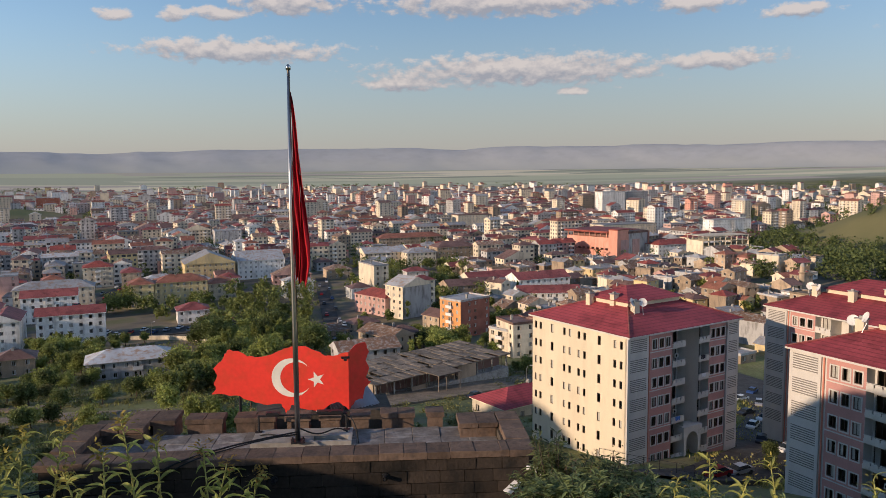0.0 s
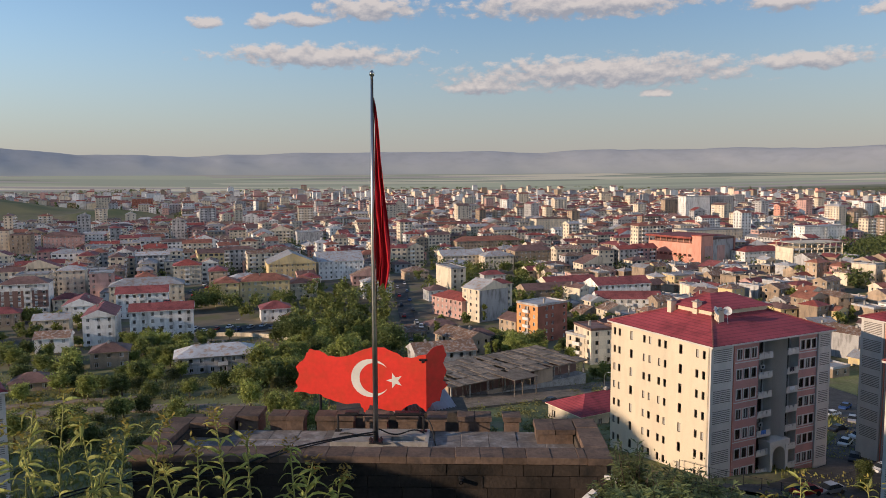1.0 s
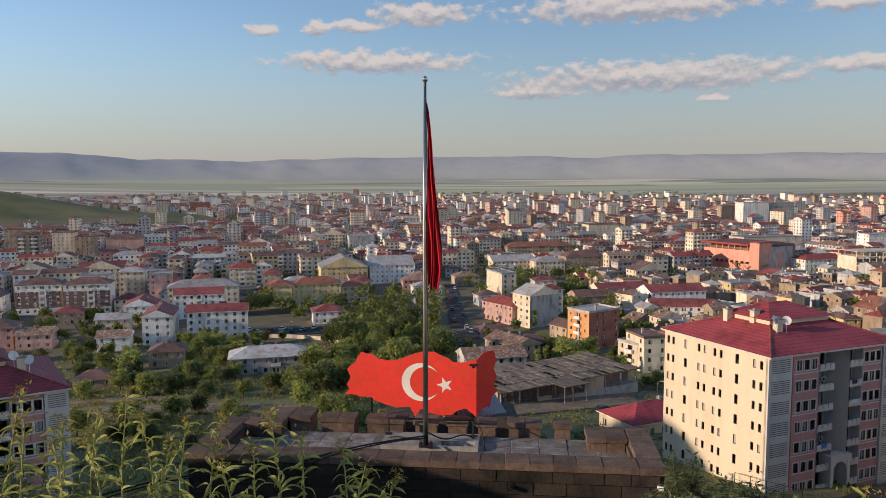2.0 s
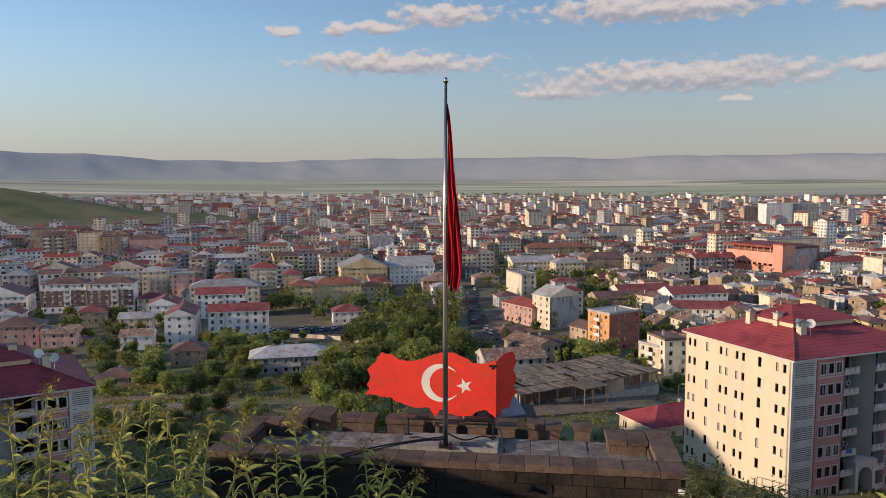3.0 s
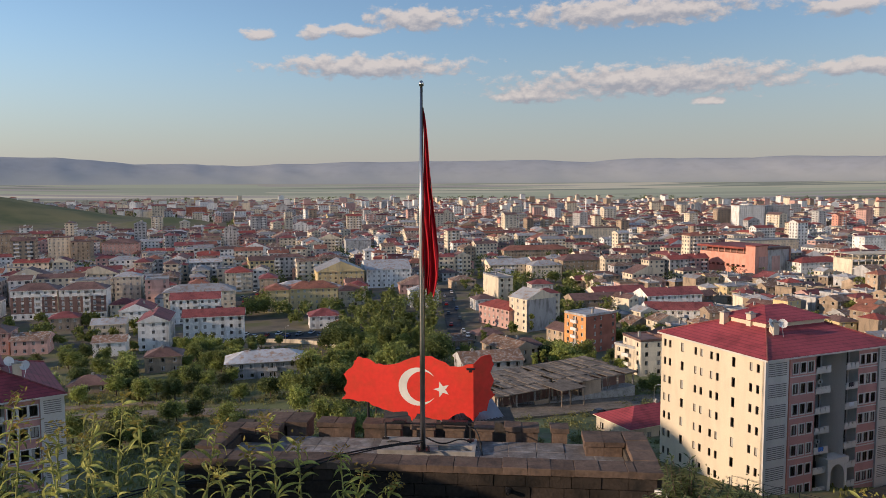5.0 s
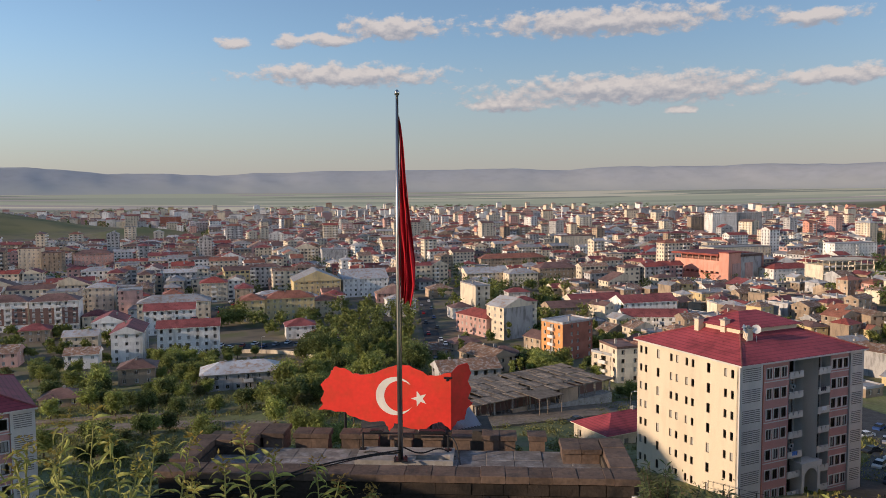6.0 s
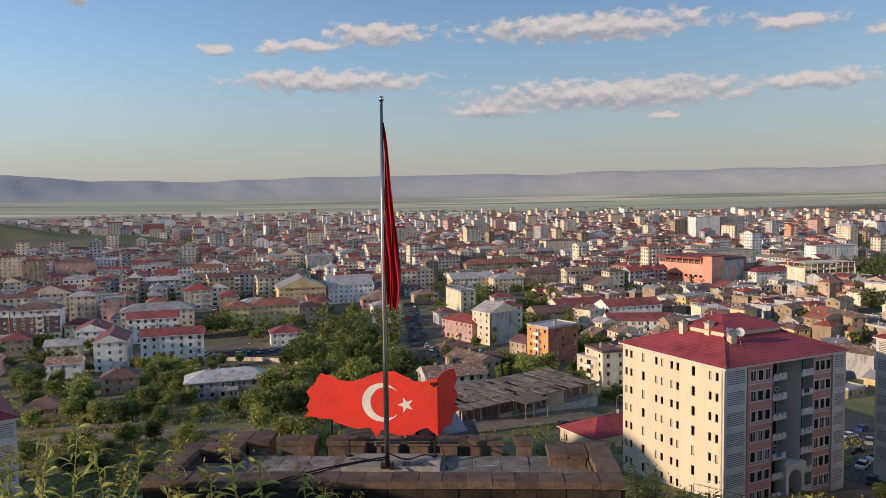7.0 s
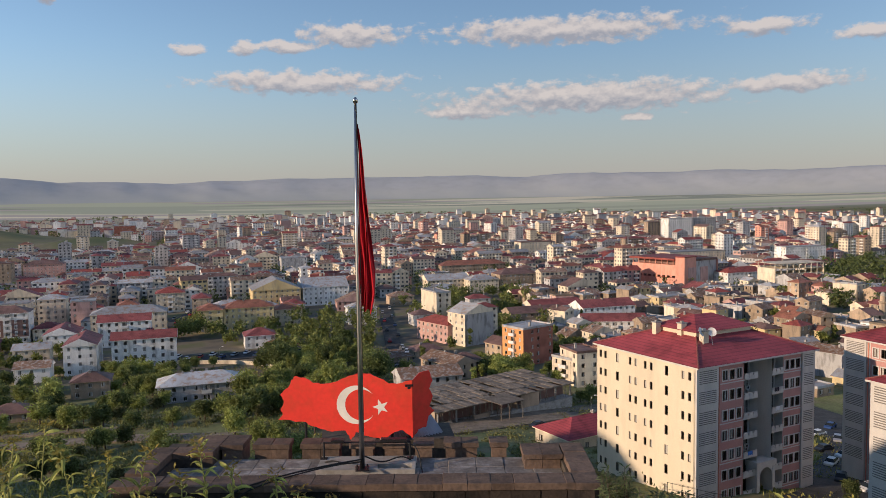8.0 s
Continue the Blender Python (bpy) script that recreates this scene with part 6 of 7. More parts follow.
def town():
    MARKS = [q for q in LANDMARKS if q[2] > 9]
    rnd = random.Random(21)
    walls = [PLASTER_WHITE, PLASTER_CREAM, PLASTER_CREAM, PLASTER_PINK, PLASTER_TAN, PLASTER_GREY, PLASTER_YELLOW, PLASTER_SALMON]
    wwt = [7, 6, 4.5, 2.8, 2.8, 3, .7, .3]
    roofs = [TILE_MAROON, TILE_RED, TILE_RUST, TILE_BROWN, METAL_GREY, METAL_WHITE, METAL_RUST]
    rwt = [4, 2.4, 3.5, 3.5, 3, 1, 2]
    adj = {0: "white plastered", 1: "cream plastered", 2: "cream plastered", 3: "pinkish", 4: "tan rendered", 5: "grey rendered", 6: "pale yellow", 7: "salmon"}
    rad = {0: "maroon", 1: "red", 2: "rust red", 3: "brown", 4: "grey sheet metal", 5: "pale sheet metal", 6: "rusty sheet"}
    slots = walls + roofs + [DARK_PANE]
    far = Build()
    ca, sa = math.cos(radians(14)), math.sin(radians(14))
    near_count = 0
    cell = 17.0
    for i in range(-185, 186):
        for j in range(8, 190):
            gx, gy = i * cell * 1.05, j * cell
            if i % 5 == 0 or j % 7 == 0:
                if rnd.random() < .7:
                    continue
            x, y = ca * gx - sa * gy + rnd.uniform(-3, 3), sa * gx + ca * gy + rnd.uniform(-3, 3)
            r = math.hypot(x, y)
            az = math.degrees(math.atan2(x, y))
            if not (-40 < az < 50) or y < 150 or r > 2500:
                continue
            if rnd.random() < (.08 if r < 900 else .12 + .5 * max(0, (r - 1500) / 1000)):
                continue
            if az > 33 and r > 330 and rnd.random() < (.75 if az < 36 or r > 900 else .97):
                continue
            old = x > 75 and r < 470
            if old and x < 352:
                continue
            w = rnd.uniform(10, 24) if not old else rnd.uniform(8, 15)
            d = rnd.uniform(8, 12) if not old else rnd.uniform(7, 11)
            if not clear(x, y, max(w, d) * .5 - 2):
                continue
            n = rnd.choice((2, 3, 3, 4, 4, 5, 5)) if not old else rnd.choice((1, 1, 2, 2, 3))
            if r > 600 and rnd.random() < .05:
                n = rnd.choice((7, 8, 9, 10))
            for lx, ly, lr in MARKS:                       # nothing tall stands right before a larger building
                rl = math.hypot(lx, ly)
                if rl - 110 < r < rl and abs(math.degrees(math.atan2(lx, ly)) - az) < math.degrees(lr / rl) + .6:
                    n = min(n, 2)
            yaw = 14 + rnd.choice((0, 0, 90)) + rnd.uniform(-6, 6) + (rnd.uniform(-25, 25) if old else 0)
            wi = rnd.choices(range(8), wwt if not old else [.6, 2, 2, .6, 9, 5, .5, .1])[0]
            ri = rnd.choices(range(7), rwt if not old else [2, 1, 1.5, 4, 4, .6, 6])[0]
            kind = rnd.choices(("hip", "gable", "gableside", "flat"), (5, 3.5, 1.5, 1.8 if not old else 5))[0]
            if r < 470 and near_count < 290:
                near_count += 1
                wood = kind == "flat"
                house(x, y, yaw, w, d, n, walls[wi], roofs[ri] if not wood else METAL_GREY, kind,
                      "%s %s-storey house with %s roof" % (adj[wi], ("one", "two", "three", "four", "five")[min(n, 5) - 1], "flat grey" if wood else rad[ri]), balc=rnd.choice((0, 1)) if n > 2 else 0, joined=r > 340)
                continue
            if r < 470:
                continue
            # a distant house, joined into the mass of the town
            m = pose(x, y, lie(x, y), 0, 0, yaw)
            top = n * 2.9
            q = Build()
            for a0, a1 in (((-1, -1), (1, -1)), ((1, -1), (1, 1)), ((1, 1), (-1, 1)), ((-1, 1), (-1, -1))):
                q.face([(a0[0] * w / 2, a0[1] * d / 2, -3), (a1[0] * w / 2, a1[1] * d / 2, -3), (a1[0] * w / 2, a1[1] * d / 2, top), (a0[0] * w / 2, a0[1] * d / 2, top)], wi)
            rb = Build()
            roof_shape(rb, kind, w, d, top)
            off = len(q.v)
            q.v += rb.v
            q.f += [tuple(off + t for t in f) for f in rb.f]
            q.m += [8 + (ri if kind != "flat" else 4) if s == 0 else wi for s in rb.m]
            for _ in range(rnd.choice((1, 2, 2, 3))):          # chimneys and tanks
                cx, cy, cs = rnd.uniform(-.35, .35) * w, rnd.uniform(-.3, .3) * d, rnd.uniform(.35, .8)
                q.box(cx - cs, cy - cs * .7, top, cx + cs, cy + cs * .7, top + (rnd.uniform(1.0, 1.8) if kind == "flat" else min(w, d) * .21 + rnd.uniform(.2, 1.2)), rnd.choice((wi, 1, 12)))
            if r < 1300 and rnd.random() < .5:                # balconies along the front
                for bx in ((-.28, .28) if w > 14 else (rnd.uniform(-.2, .2),)):
                    for fl in range(1, n):
                        for sgn in (-1, 1):
                            y0, y1 = sorted((sgn * d / 2, sgn * (d / 2 + 1.1)))
                            q.box(bx * w - 1.7, y0, fl * 2.9 - .15, bx * w + 1.7, y1, fl * 2.9 + .9, 0)
            if r < 1500:
                step = 3.2 if r < 900 else 4.2
                for a0, u, wd in (((-w / 2, -d / 2 - .05), (1, 0), w), ((w / 2 + .05, -d / 2), (0, 1), d), ((-w / 2 - .05, d / 2), (0, -1), d), ((w / 2, d / 2 + .05), (-1, 0), w)):
                    # only the sides towards the hill are seen
                    nx, ny = u[1], -u[0]
                    wx, wy = (m.to_3x3() @ Vector((nx, ny, 0)))[:2]
                    if wx * x + wy * y > 0:
                        continue
                    nc = max(1, int(wd / step))
                    for fl in range(n):
                        for c in range(nc):
                            s0 = wd * (c + .5) / nc
                            hw = .65 if rnd.random() < .8 else 1.2
                            p0 = (a0[0] + u[0] * (s0 - hw), a0[1] + u[1] * (s0 - hw))
                            p1 = (a0[0] + u[0] * (s0 + hw), a0[1] + u[1] * (s0 + hw))
                            z = fl * 2.9 + .9
                            q.face([(*p0, z), (*p1, z), (*p1, z + 1.4), (*p0, z + 1.4)], 15)
            off = len(far.v)
            far.v += [tuple(m @ Vector(p)) for p in q.v]
            far.f += [tuple(off + t for t in f) for f in q.f]
            far.m += q.m
    # the old quarter on the rise: small tan houses packed along lanes
    count = 0
    for i in range(40):
        for j in range(34):
            x, y = 92 + i * 11.5 + (j % 2) * 4 + rnd.uniform(-2, 2), 205 + j * 11.5 + rnd.uniform(-2, 2)
            if x < 96 + max(0, 235 - y) * 1.4 or x > 352 or math.degrees(math.atan2(x, y)) > 37.5 or math.hypot(x, y) > 485 or rnd.random() < .1:
                continue
            if i % 6 == 5 and rnd.random() < .8:
                continue
            w, d = rnd.uniform(7, 12), rnd.uniform(6.5, 9)
            if not clear(x, y, -1.5) or count > 190:
                continue
            count += 1
            n = rnd.choice((1, 1, 2, 2, 2, 3))
            wi = rnd.choices(range(8), [.6, 2, 2, .6, 9, 5, .5, .1])[0]
            ri = rnd.choices(range(7), [2, 1, 1.5, 4, 3, .6, 6])[0]
            kind = rnd.choices(("hip", "gable", "gableside", "flat"), (2, 3, 1.5, 5))[0]
            house(x, y, 20 + rnd.choice((0, 90)) + rnd.uniform(-14, 14), w, d, n, walls[wi], (DIRT_ROOF if rnd.random() < .6 else METAL_GREY) if kind == "flat" else roofs[ri], kind,
                  "small %s old house with %s roof" % (adj[wi], "flat earthen" if kind == "flat" else rad[ri]), joined=True, group="old quarter houses")
            LANDMARKS[-1] = (x, y, 3.5)
    ob = new("distant_houses", far.mesh("distant_houses", slots))
    tagged(ob, "distant crowded town of pale blocks with red roofs", "town", kind="stuff")


town()


# ---------- trees ----------
def crown(rnd, shape, n, size):
    """Leaf sprays of many small blades in uneven clumps."""
    b = Build()
    clumps = []
    for _ in range(max(8, n // 38)):
        while True:
            p = Vector((rnd.uniform(-1, 1), rnd.uniform(-1, 1), rnd.uniform(-1, 1)))
            if p.length < 1:
                break
        p = p * (.55 + .45 * rnd.random())
        clumps.append(Vector((p.x * shape[0], p.y * shape[0], shape[2] + p.z * shape[1])))
    for _ in range(n):
        c = rnd.choice(clumps)
        p = c + Vector((rnd.gauss(0, 1), rnd.gauss(0, 1), rnd.gauss(0, .8))) * (shape[0] * .21)
        a, t = rnd.uniform(0, 6.283), rnd.uniform(-.9, .9)
        u = Vector((math.cos(a) * math.cos(t), math.sin(a) * math.cos(t), math.sin(t)))
        v = u.cross(Vector((rnd.uniform(-1, 1), rnd.uniform(-1, 1), rnd.uniform(-1, 1)))).normalized()
        s = size * rnd.uniform(.6, 1.3)
        b.face([p - u * s, p - v * s * .45, p + u * s, p + v * s * .45])
    return b, clumps


def tree_build(seed, shape, n, size, leaf):
    rnd = random.Random(seed)
    e = new("tree")
    b, clumps = crown(rnd, shape, n, size)
    t = Build()
    top = shape[2]
    t.tube([(0, 0, -.6), (.05, .03, top * .4), (0, .05, top * .8), (.05, 0, top + shape[1] * .5)], [.2 * shape[0] / 2.5 + .06, .15, .1, .03], 7)
    for c in clumps[:8]:
        s = Vector((.03, .03, top * rnd.uniform(.45, .9)))
        t.tube([s, (s + c) / 2 + Vector((0, 0, .2)), c], [.07, .05, .015], 5)
    part("trunk", t, e, mats=BARK)
    part("crown", b, e, mats=leaf)
    return e


TREE_KINDS = [((3.0, 2.7, 4.2), 2600, .36, LEAF_GREEN, "broad green tree with loose uneven crown"),
              ((2.6, 2.3, 3.6), 2200, .34, LEAF_DARK, "dark green tree with round crown"),
              ((1.3, 4.2, 5.4), 1900, .3, LEAF_GREEN, "slim tall green poplar"),
              ((2.2, 1.7, 2.2), 1600, .3, LEAF_OLIVE, "small olive-green tree with thin crown"),
              ((3.8, 3.1, 4.8), 3400, .38, LEAF_DARK, "large dark leafy tree")]


def trees():
    protos = []
    for k, (shape, n, size, leaf, label) in enumerate(TREE_KINDS):
        t = tree_build(50 + k, shape, n, size, leaf)
        tagged(t, label, "tree", "trees in the town")
        protos.append(t)
    rnd = random.Random(33)
    used = set()
    spots = []

    def scatter(n, x0, x1, y0, y1, kinds, smin=.8, smax=1.4):
        for _ in range(n):
            spots.append((rnd.uniform(x0, x1), rnd.uniform(y0, y1), rnd.choice(kinds), rnd.uniform(smin, smax)))

    scatter(100, -36, 8, 200, 420, (0, 0, 3, 4, 2, 0, 1), .9, 1.5)
    scatter(14, -32, -4, 170, 215, (0, 1, 3), .7, 1.1)
    scatter(34, 28, 110, 424, 500, (0, 1, 4, 2), .9, 1.4)
    scatter(12, -86, -66, 366, 384, (1, 4, 0), 1.0, 1.5)
    scatter(8, -112, -104, 380, 410, (1, 4), 1.0, 1.4)
    scatter(26, -135, -58, 222, 296, (0, 1, 3), .8, 1.2)
    scatter(26, -110, -14, 196, 240, (0, 1, 3), .7, 1.1)
    scatter(22, -75, -10, 128, 178, (3, 1, 0, 0), .6, .95)
    scatter(10, 44, 62, 246, 272, (0, 2, 0), .8, 1.2)
    scatter(8, 10, 40, 246, 262, (0, 3), .7, 1.0)
    scatter(6, 64, 70, 200, 214, (0,), .6, .9)
    scatter(5, 96, 112, 120, 150, (1,), .5, .7)
    scatter(24, -200, -120, 265, 360, (1, 0, 3), .7, 1.2)
    scatter(26, 22, 96, 215, 345, (0, 1, 3, 2), .6, 1.1)
    scatter(7, -95, -20, 290, 303, (0, 1), .5, .8)
    scatter(14, 318, 350, 275, 400, (1, 4, 4, 2, 0), .8, 1.3)
    scatter(22, 100, 230, 270, 380, (0, 1, 2), .7, 1.1)
    scatter(10, -66, -10, 352, 386, (1, 0, 4), .7, 1.1)
    scatter(40, 24, 100, 216, 345, (0, 0, 3, 2), .6, 1.05)
    scatter(34, 28, 102, 350, 424, (0, 1, 4), .7, 1.2)
    scatter(60, -34, 6, 205, 330, (0, 0, 0, 3, 2), .8, 1.3)
    scatter(34, -120, -60, 200, 300, (0, 0, 3, 1), .6, 1.0)
    scatter(26, -190, -118, 268, 360, (0, 1, 3), .6, .9)
    scatter(16, -60, 0, 335, 392, (1, 0, 4), .8, 1.2)
    spots += [(74, 104, 1, .5), (69, 97, 1, .42)]
    spots.sort(key=lambda q: math.hypot(q[0], q[1]))
    back, single = Build(), 0
    for x, y, k, s in spots:
        if any((x - lx) ** 2 + (y - ly) ** 2 < (lr * .72) ** 2 for lx, ly, lr in LANDMARKS):
            continue
        m = pose(x, y, lie(x, y) - .1, rnd.uniform(-4, 4), rnd.uniform(-4, 4), rnd.uniform(0, 360))
        single += 1
        if single > 288:                                   # far ones stand in the mass of the groves
            (wide, tall, mid), leaves = TREE_KINDS[k][0], 260
            lumps = [Vector((rnd.gauss(0, .45) * wide, rnd.gauss(0, .45) * wide, mid + rnd.uniform(-.7, .8) * tall)) for _ in range(14)]
            for _ in range(leaves):
                p = rnd.choice(lumps) + Vector((rnd.gauss(0, .2), rnd.gauss(0, .2), rnd.gauss(0, .18))) * wide
                p = Vector((x, y, lie(x, y))) + p * s
                u = Vector((rnd.uniform(-1, 1), rnd.uniform(-1, 1), rnd.uniform(-1, 1))).normalized()
                v = u.cross(Vector((rnd.uniform(-1, 1), rnd.uniform(-1, 1), rnd.uniform(-1, 1)))).normalized()
                q = rnd.uniform(.4, .85)
                back.face([p - u * q, p - v * q * .5, p + u * q, p + v * q * .5])
            continue
        if k not in used:
            used.add(k)
            protos[k].matrix_basis = m @ Matrix.Diagonal((s, s, s, 1))
            protos[k].scale = (s, s, s)
        else:
            c = copy_thing(protos[k], m)
            c.scale = (s, s, s * rnd.uniform(.85, 1.2))
    tagged(new("grove", back.mesh("grove", LEAF_GREEN)), "green groves of leafy trees between the houses", "trees", kind="stuff")
    # shrubs on the slope and far woods: not countable
    sh = Build()
    for _ in range(900):
        a = rnd.choice((0, 0, 1, 2))
        if a == 0:
            x, y = rnd.uniform(-110, -14), rnd.uniform(120, 235)
        elif a == 1:
            x, y = rnd.uniform(-40, 40), rnd.uniform(60, 170)
        else:
            x, y = rnd.uniform(30, 130), rnd.uniform(120, 230)
        if not all((x - lx) ** 2 + (y - ly) ** 2 > (lr * .8) ** 2 for lx, ly, lr in LANDMARKS):
            continue
        if abs(y - 186) < 7 and x < -25 or abs(y - 202) < 4 and -120 < x < -60 or (72 < x < 130 and y > 90):
            continue
        z = lie(x, y)
        rr = rnd.uniform(.6, 2.2)
        for _ in range(90):
            p = Vector((x + rnd.gauss(0, .5) * rr, y + rnd.gauss(0, .5) * rr, z + abs(rnd.gauss(0, .55)) * rr))
            u = Vector((rnd.uniform(-1, 1), rnd.uniform(-1, 1), rnd.uniform(-1, 1))).normalized()
            v = u.cross(Vector((rnd.uniform(-1, 1), rnd.uniform(-1, 1), rnd.uniform(-1, 1)))).normalized()
            s = rnd.uniform(.14, .3)
            sh.face([p - u * s, p - v * s * .5, p + u * s, p + v * s * .5])
    tagged(new("shrubs", sh.mesh("shrubs", LEAF_OLIVE)), "scrubby green bushes on the slope below the castle", "shrubs", kind="stuff")
    gr = Build()
    for _ in range(15000):
        x, y = rnd.uniform(-130, 20), rnd.uniform(95, 300)
        if rnd.random() < .25:
            x, y = rnd.uniform(60, 130), rnd.uniform(85, 160)
        if noise.noise((x * .06, y * .06, 3)) < -.12 or (abs(y - 186) < 5 and -120 < x < -30):
            continue
        z = lie(x, y)
        for _ in range(3):
            a = rnd.uniform(0, 6.283)
            p = Vector((x + rnd.gauss(0, .4), y + rnd.gauss(0, .4), z - .25))
            u = Vector((math.cos(a), math.sin(a), 0)) * rnd.uniform(.12, .3)
            t = Vector((rnd.gauss(0, .12), rnd.gauss(0, .12), rnd.uniform(.5, 1.0)))
            gr.face([p - u, p + u, p + u * .4 + t, p - u * .4 + t])
    tagged(new("grass", gr.mesh("grass", GRASS)), "rough olive grass and weeds on the slope", "grass", kind="stuff")
    fw = Build()
    for q in range(6800):
        az = rnd.uniform(-38, 48)
        r = rnd.choice((rnd.uniform(480, 1600), rnd.uniform(1500, 2700), rnd.uniform(1900, 2900)))
        if az > 24 and rnd.random() < .6:
            r = rnd.uniform(520, 2600)
        x, y = r * math.sin(radians(az)), r * math.cos(radians(az))
        if q % 10 == 0:
            az, r = rnd.uniform(33.5, 47), rnd.uniform(400, 700)
            x, y = r * math.sin(radians(az)), r * math.cos(radians(az))
        if r > 1700 and noise.noise((x * .004, y * .002, 7)) < (.12 if x < 0 else -.1):
            continue
        if ((x + 700) / 400) ** 2 + ((y - 1150) / 280) ** 2 < 1 or (x > 300 and y < 620 and lie(x, y) > 12 and rnd.random() < .9):
            continue
        z = lie(x, y)
        hgt = rnd.uniform(5, 10)
        wd = hgt * rnd.choice((.3, .45, .6))
        if r > 1700:
            hgt, wd = hgt * .7, hgt * 1.1
        k = 70 if r < 600 else 44 if r < 1200 else 22
        for _ in range(k):
            p = Vector((x + rnd.gauss(0, .5) * wd, y + rnd.gauss(0, .5) * wd, z + hgt * rnd.uniform(.0, 1.0)))
            u = Vector((rnd.uniform(-1, 1), rnd.uniform(-1, 1), rnd.uniform(-1, 1))).normalized()
            v = u.cross(Vector((rnd.uniform(-1, 1), rnd.uniform(-1, 1), rnd.uniform(-1, 1)))).normalized()
            s = rnd.uniform(.6, 1.2) * (.9 if r < 600 else 1.2 if r < 1200 else 1.9)
            fw.face([p - u * s, p - v * s * .6, p + u * s, p + v * s * .6])
    tagged(new("distant_trees", fw.mesh("distant_trees", LEAF_DARK)), "distant dark green trees among the houses", "trees", kind="stuff")


trees()


# ---------- weeds and bushes in front of the wall ----------
def weed_leaf():
    b = Build()
    n = 5
    pts = []
    for i in range(n + 1):
        t = i / n
        w = .0115 * math.sin(math.pi * min(1, t * .92 + .08)) + .001
        pts.append(((-w, t * .125, .03 * math.sin(t * 2.6) - .05 * t * t + .006), (0, t * .125, .03 * math.sin(t * 2.6) - .05 * t * t), (w, t * .125, .03 * math.sin(t * 2.6) - .05 * t * t + .006)))
    for a, c in zip(pts, pts[1:]):
        b.face([a[0], a[1], c[1], c[0]]), b.face([a[1], a[2], c[2], c[1]])
    return b.mesh("leaf", WEED_LEAF, True)


LEAF_MESH = weed_leaf()


def weed(x, y, height, seed, label, tuft=46):
    """A tall stem with drooping lance-shaped leaves and a yellowish tuft at its tip."""
    rnd = random.Random(seed)
    z = lie(x, y)
    e = thing("tall_weed", pose(x, y, z - .03, 0, 0, rnd.uniform(0, 360)), label, "plant", "weeds in front of the castle wall")
    bend = rnd.uniform(.02, .12)
    at = lambda t: Vector((bend * t * t * height, .03 * math.sin(t * 4), t * height))
    s = Build()
    s.tube([at(i / 7) for i in range(8)], [.0085 - .005 * i / 7 for i in range(8)], 6)
    part("stem", s, e, mats=WEED_STEM, smooth=True)
    k = int(15 + height * 10)
    for i in range(k):
        t = .2 + .79 * (i / k) ** .75
        p = at(t)
        sc = rnd.uniform(.8, 1.5) * (1.25 - .55 * t)
        part("leaf", LEAF_MESH, e, at=pose(p.x, p.y, p.z, rnd.uniform(-35, 55), rnd.uniform(-55, 55), i * 137.5) @ Matrix.Diagonal((sc, sc, sc, 1)))
    tip = at(1)
    tb = Build()
    for i in range(tuft):
        a = rnd.uniform(0, 6.28)
        u = Vector((math.cos(a), math.sin(a), rnd.uniform(-.5, .9))).normalized()
        v = u.cross(Vector((rnd.uniform(-1, 1), rnd.uniform(-1, 1), 1))).normalized()
        p = tip + Vector((rnd.gauss(0, .028), rnd.gauss(0, .028), rnd.uniform(-.07, .05)))
        q = rnd.uniform(.02, .05)
        tb.face([p, p + u * q * .5 + v * q * .2, p + u * q, p + u * q * .5 - v * q * .2])
    tagged(part("flower_head", tb, e, mats=WEED_TOP), kind="stuff")


weed(-2.64, 4.71, 1.21, 1, "tall leafy weed with yellowish tuft in sunlight")
weed(-2.21, 4.48, 0.96, 2, "tall leafy weed with yellowish tuft in sunlight")
weed(-2.10, 4.76, 1.05, 3, "tall leafy weed with yellowish tuft in sunlight")
weed(-2.15, 5.39, 1.22, 4, "tall leafy weed with yellowish tuft in sunlight")
weed(-1.81, 4.23, 0.79, 5, "tall leafy weed with yellowish tuft in sunlight")
weed(-1.79, 4.88, 0.96, 6, "tall leafy weed with yellowish tuft in sunlight")
weed(-1.46, 4.57, 0.80, 7, "tall leafy weed with yellowish tuft in sunlight")
weed(-1.30, 4.62, 0.79, 8, "tall leafy weed with yellowish tuft in sunlight")
weed(-1.06, 4.78, 0.63, 9, "tall leafy weed with yellowish tuft in sunlight")
weed(-0.94, 4.91, 0.83, 10, "tall leafy weed with yellowish tuft in sunlight")
weed(-0.75, 4.84, 0.65, 11, "tall leafy weed with yellowish tuft in sunlight")
weed(-0.49, 4.98, 0.58, 12, "tall leafy weed with yellowish tuft in sunlight")
weed(-0.37, 4.58, 0.44, 13, "tall leafy weed with yellowish tuft in sunlight")
weed(-0.20, 4.70, 0.37, 14, "tall leafy weed with yellowish tuft in sunlight")
weed(-2.33, 3.97, 0.98, 15, "tall leafy weed with yellowish tuft in sunlight")
weed(-2.06, 3.89, 0.89, 16, "tall leafy weed with yellowish tuft in sunlight")
weed(-1.84, 3.89, 0.78, 17, "tall leafy weed with yellowish tuft in sunlight")
weed(-1.49, 4.25, 0.66, 18, "tall leafy weed with yellowish tuft in sunlight")
weed(-1.10, 4.26, 0.55, 19, "tall leafy weed with yellowish tuft in sunlight")
weed(-2.82, 4.37, 1.20, 20, "tall leafy weed with yellowish tuft in sunlight")
weed(-2.91, 4.07, 1.14, 21, "tall leafy weed with yellowish tuft in sunlight")
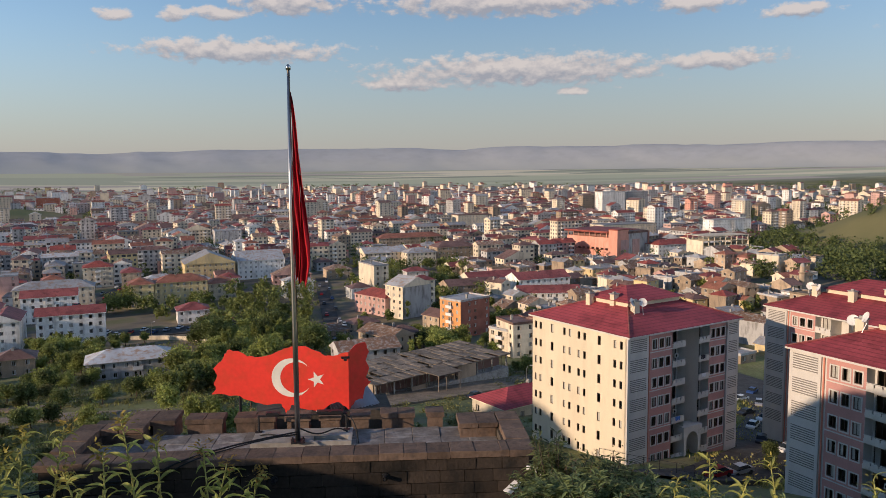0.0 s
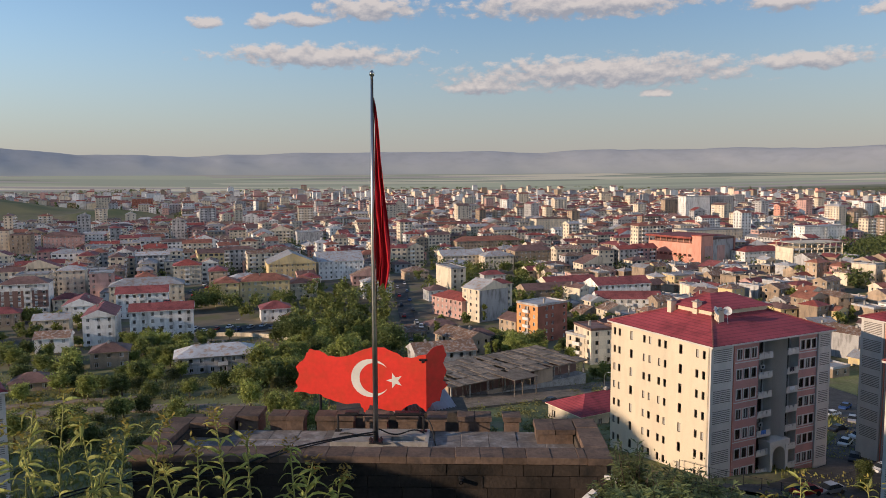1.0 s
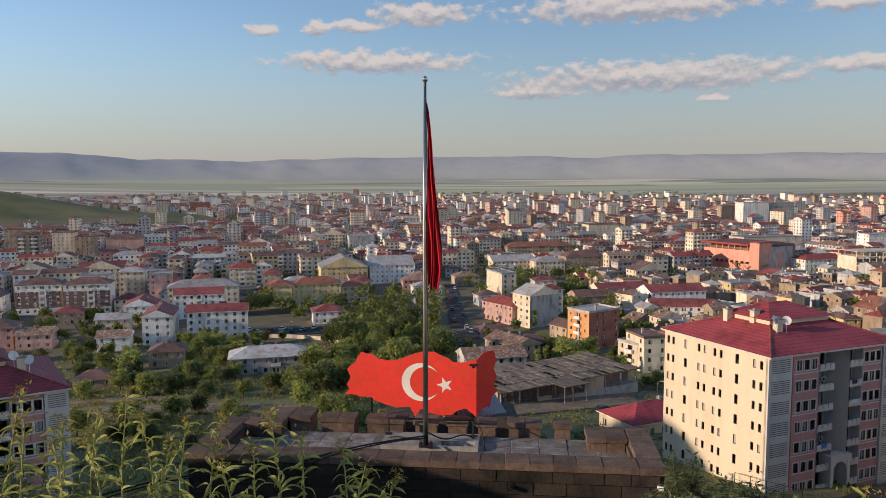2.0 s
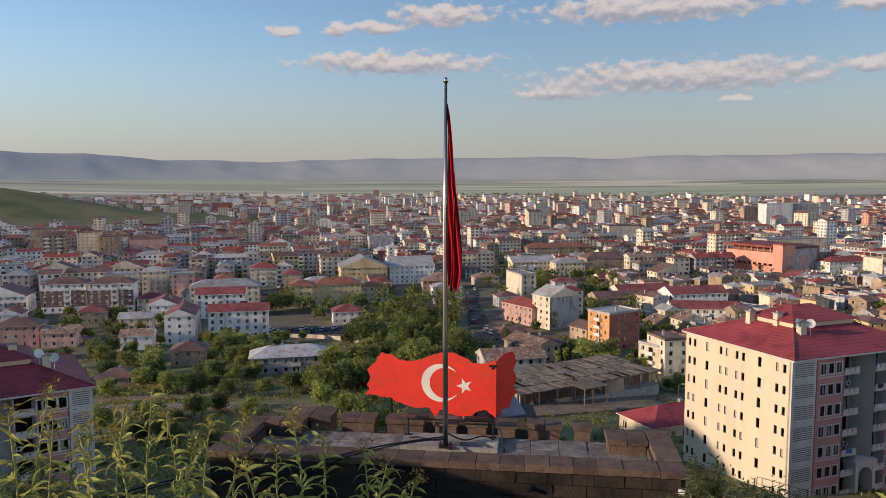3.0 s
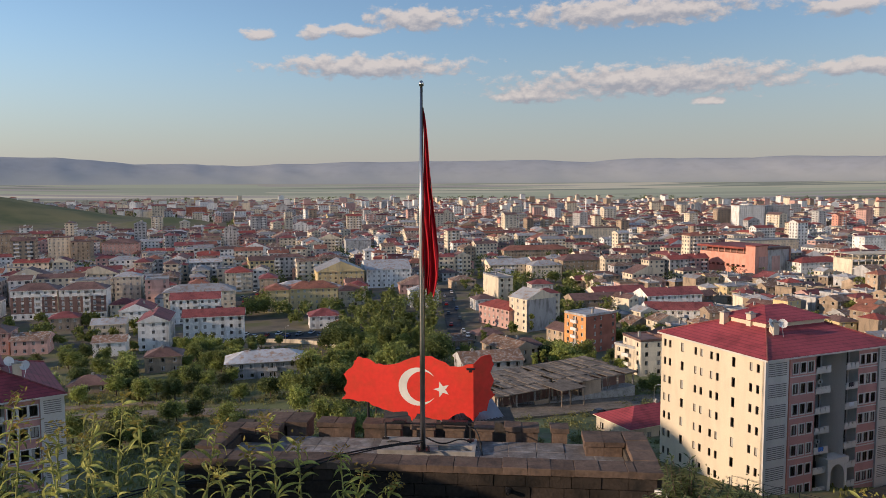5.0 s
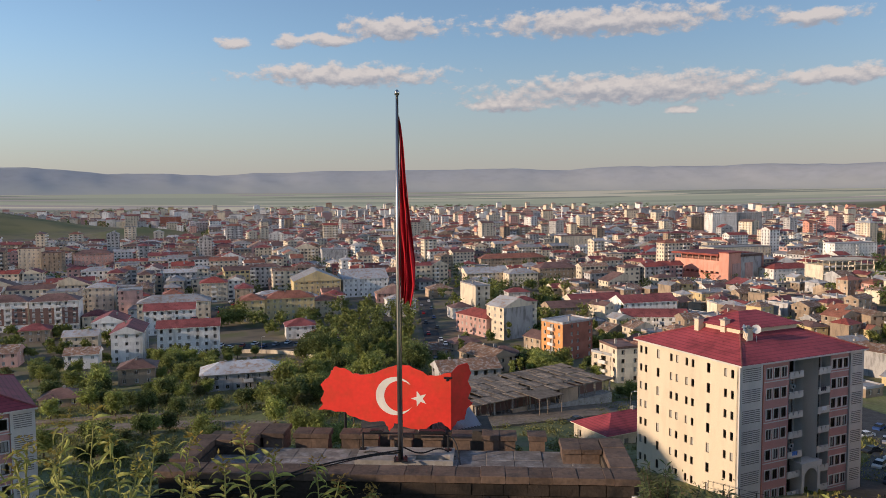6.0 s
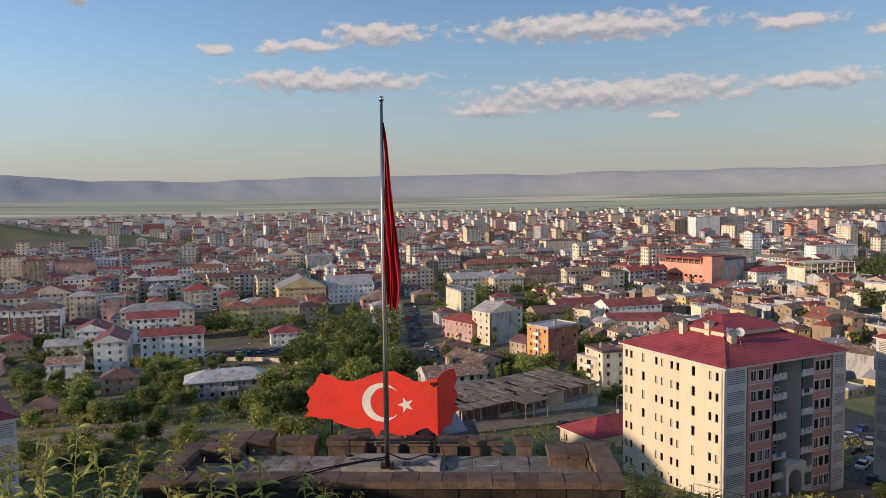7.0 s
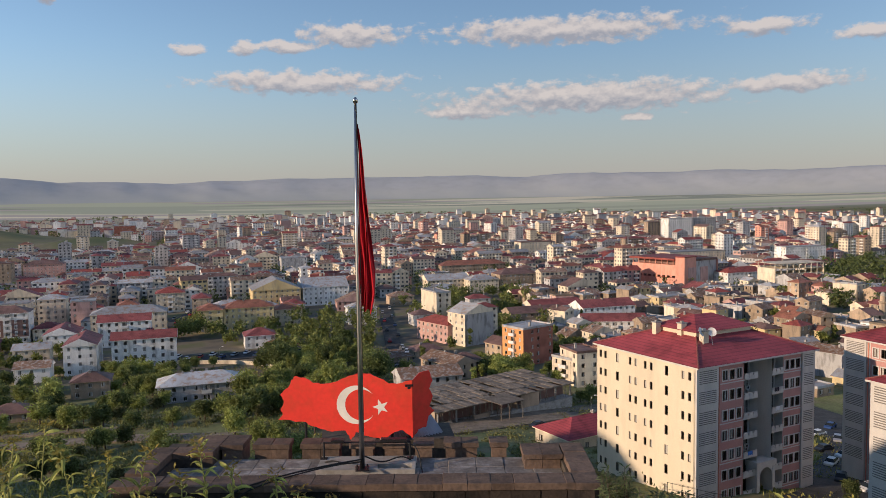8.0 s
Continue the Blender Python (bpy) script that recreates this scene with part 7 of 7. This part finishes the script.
weed(3.21, 5.18, 0.60, 41, "slender leafy weed in front of the wall", 12)
weed(3.57, 4.94, 0.65, 42, "slender leafy weed in front of the wall", 12)
weed(3.11, 4.65, 0.42, 43, "slender leafy weed in front of the wall", 12)
weed(3.58, 3.91, 0.55, 44, "slender leafy weed in front of the wall", 12)
weed(2.99, 5.31, 0.40, 45, "slender leafy weed in front of the wall", 12)

def bush(x, y, height, spread, seed, label):
    """A clump of thin branches set with narrow grey-green leaves."""
    rnd = random.Random(seed)
    e = thing("bush", pose(x, y, lie(x, y) - .05), label, "bush", "bushes in front of the castle wall")
    st, lf = Build(), Build()
    for i in range(int(34 * spread + 14)):
        a, o = rnd.uniform(0, 6.283), rnd.random() ** .6 * spread * .6
        hgt = height * rnd.uniform(.55, 1.0) * (1 - .35 * o / spread)
        b0 = Vector((math.cos(a) * o * .5, math.sin(a) * o * .5, 0))
        tip = Vector((math.cos(a) * o + rnd.gauss(0, .08), math.sin(a) * o + rnd.gauss(0, .08), hgt))
        at = lambda t: b0.lerp(tip, t) + Vector((0, 0, .08 * math.sin(t * 3)))
        st.tube([at(0), at(.5), at(1)], [.008, .006, .002], 4, caps=False)
        for k in range(26):
            t = rnd.uniform(.2, 1)
            p = at(t)
            q = rnd.uniform(0, 6.283)
            u = Vector((math.cos(q), math.sin(q), rnd.uniform(-.3, .8))).normalized()
            v = u.cross(Vector((0, 0, 1))).normalized()
            s = rnd.uniform(.07, .13)
            n = Vector((0, 0, -.15 * s))
            lf.face([p, p + u * s * .5 + v * s * .13, p + u * s + n, p + u * s * .5 - v * s * .13])
    part("stem", st, e, mats=BARK)
    part("foliage", lf, e, mats=BUSH_LEAF)


bush(2.83, 7.79, 1.03, 0.35, 1, "grey-green leafy bush with thin branches beside the wall")
bush(2.67, 7.63, 0.57, 0.70, 2, "grey-green leafy bush with thin branches beside the wall")
bush(2.96, 7.53, 0.65, 0.80, 3, "grey-green leafy bush with thin branches beside the wall")
bush(3.35, 7.69, 0.67, 0.80, 4, "grey-green leafy bush with thin branches beside the wall")
bush(3.50, 7.29, 0.55, 0.70, 5, "grey-green leafy bush with thin branches beside the wall")
bush(2.82, 6.72, 0.39, 0.90, 6, "grey-green leafy bush with thin branches beside the wall")
bush(3.53, 6.83, 0.36, 0.70, 7, "grey-green leafy bush with thin branches beside the wall")
bush(2.52, 6.84, 0.31, 0.80, 8, "grey-green leafy bush with thin branches beside the wall")
bush(3.62, 6.33, 0.36, 0.60, 9, "grey-green leafy bush with thin branches beside the wall")
bush(4.05, 5.83, 0.40, 0.50, 10, "grey-green leafy bush with thin branches beside the wall")
bush(4.41, 5.56, 0.44, 0.50, 11, "grey-green leafy bush with thin branches beside the wall")
bush(-2.63, 4.72, 0.80, 0.60, 31, "low green undergrowth between the tall weeds")
bush(-2.34, 3.96, 0.62, 0.60, 34, "low green undergrowth between the tall weeds")
bush(-2.99, 4.50, 0.92, 0.70, 36, "low green undergrowth between the tall weeds")
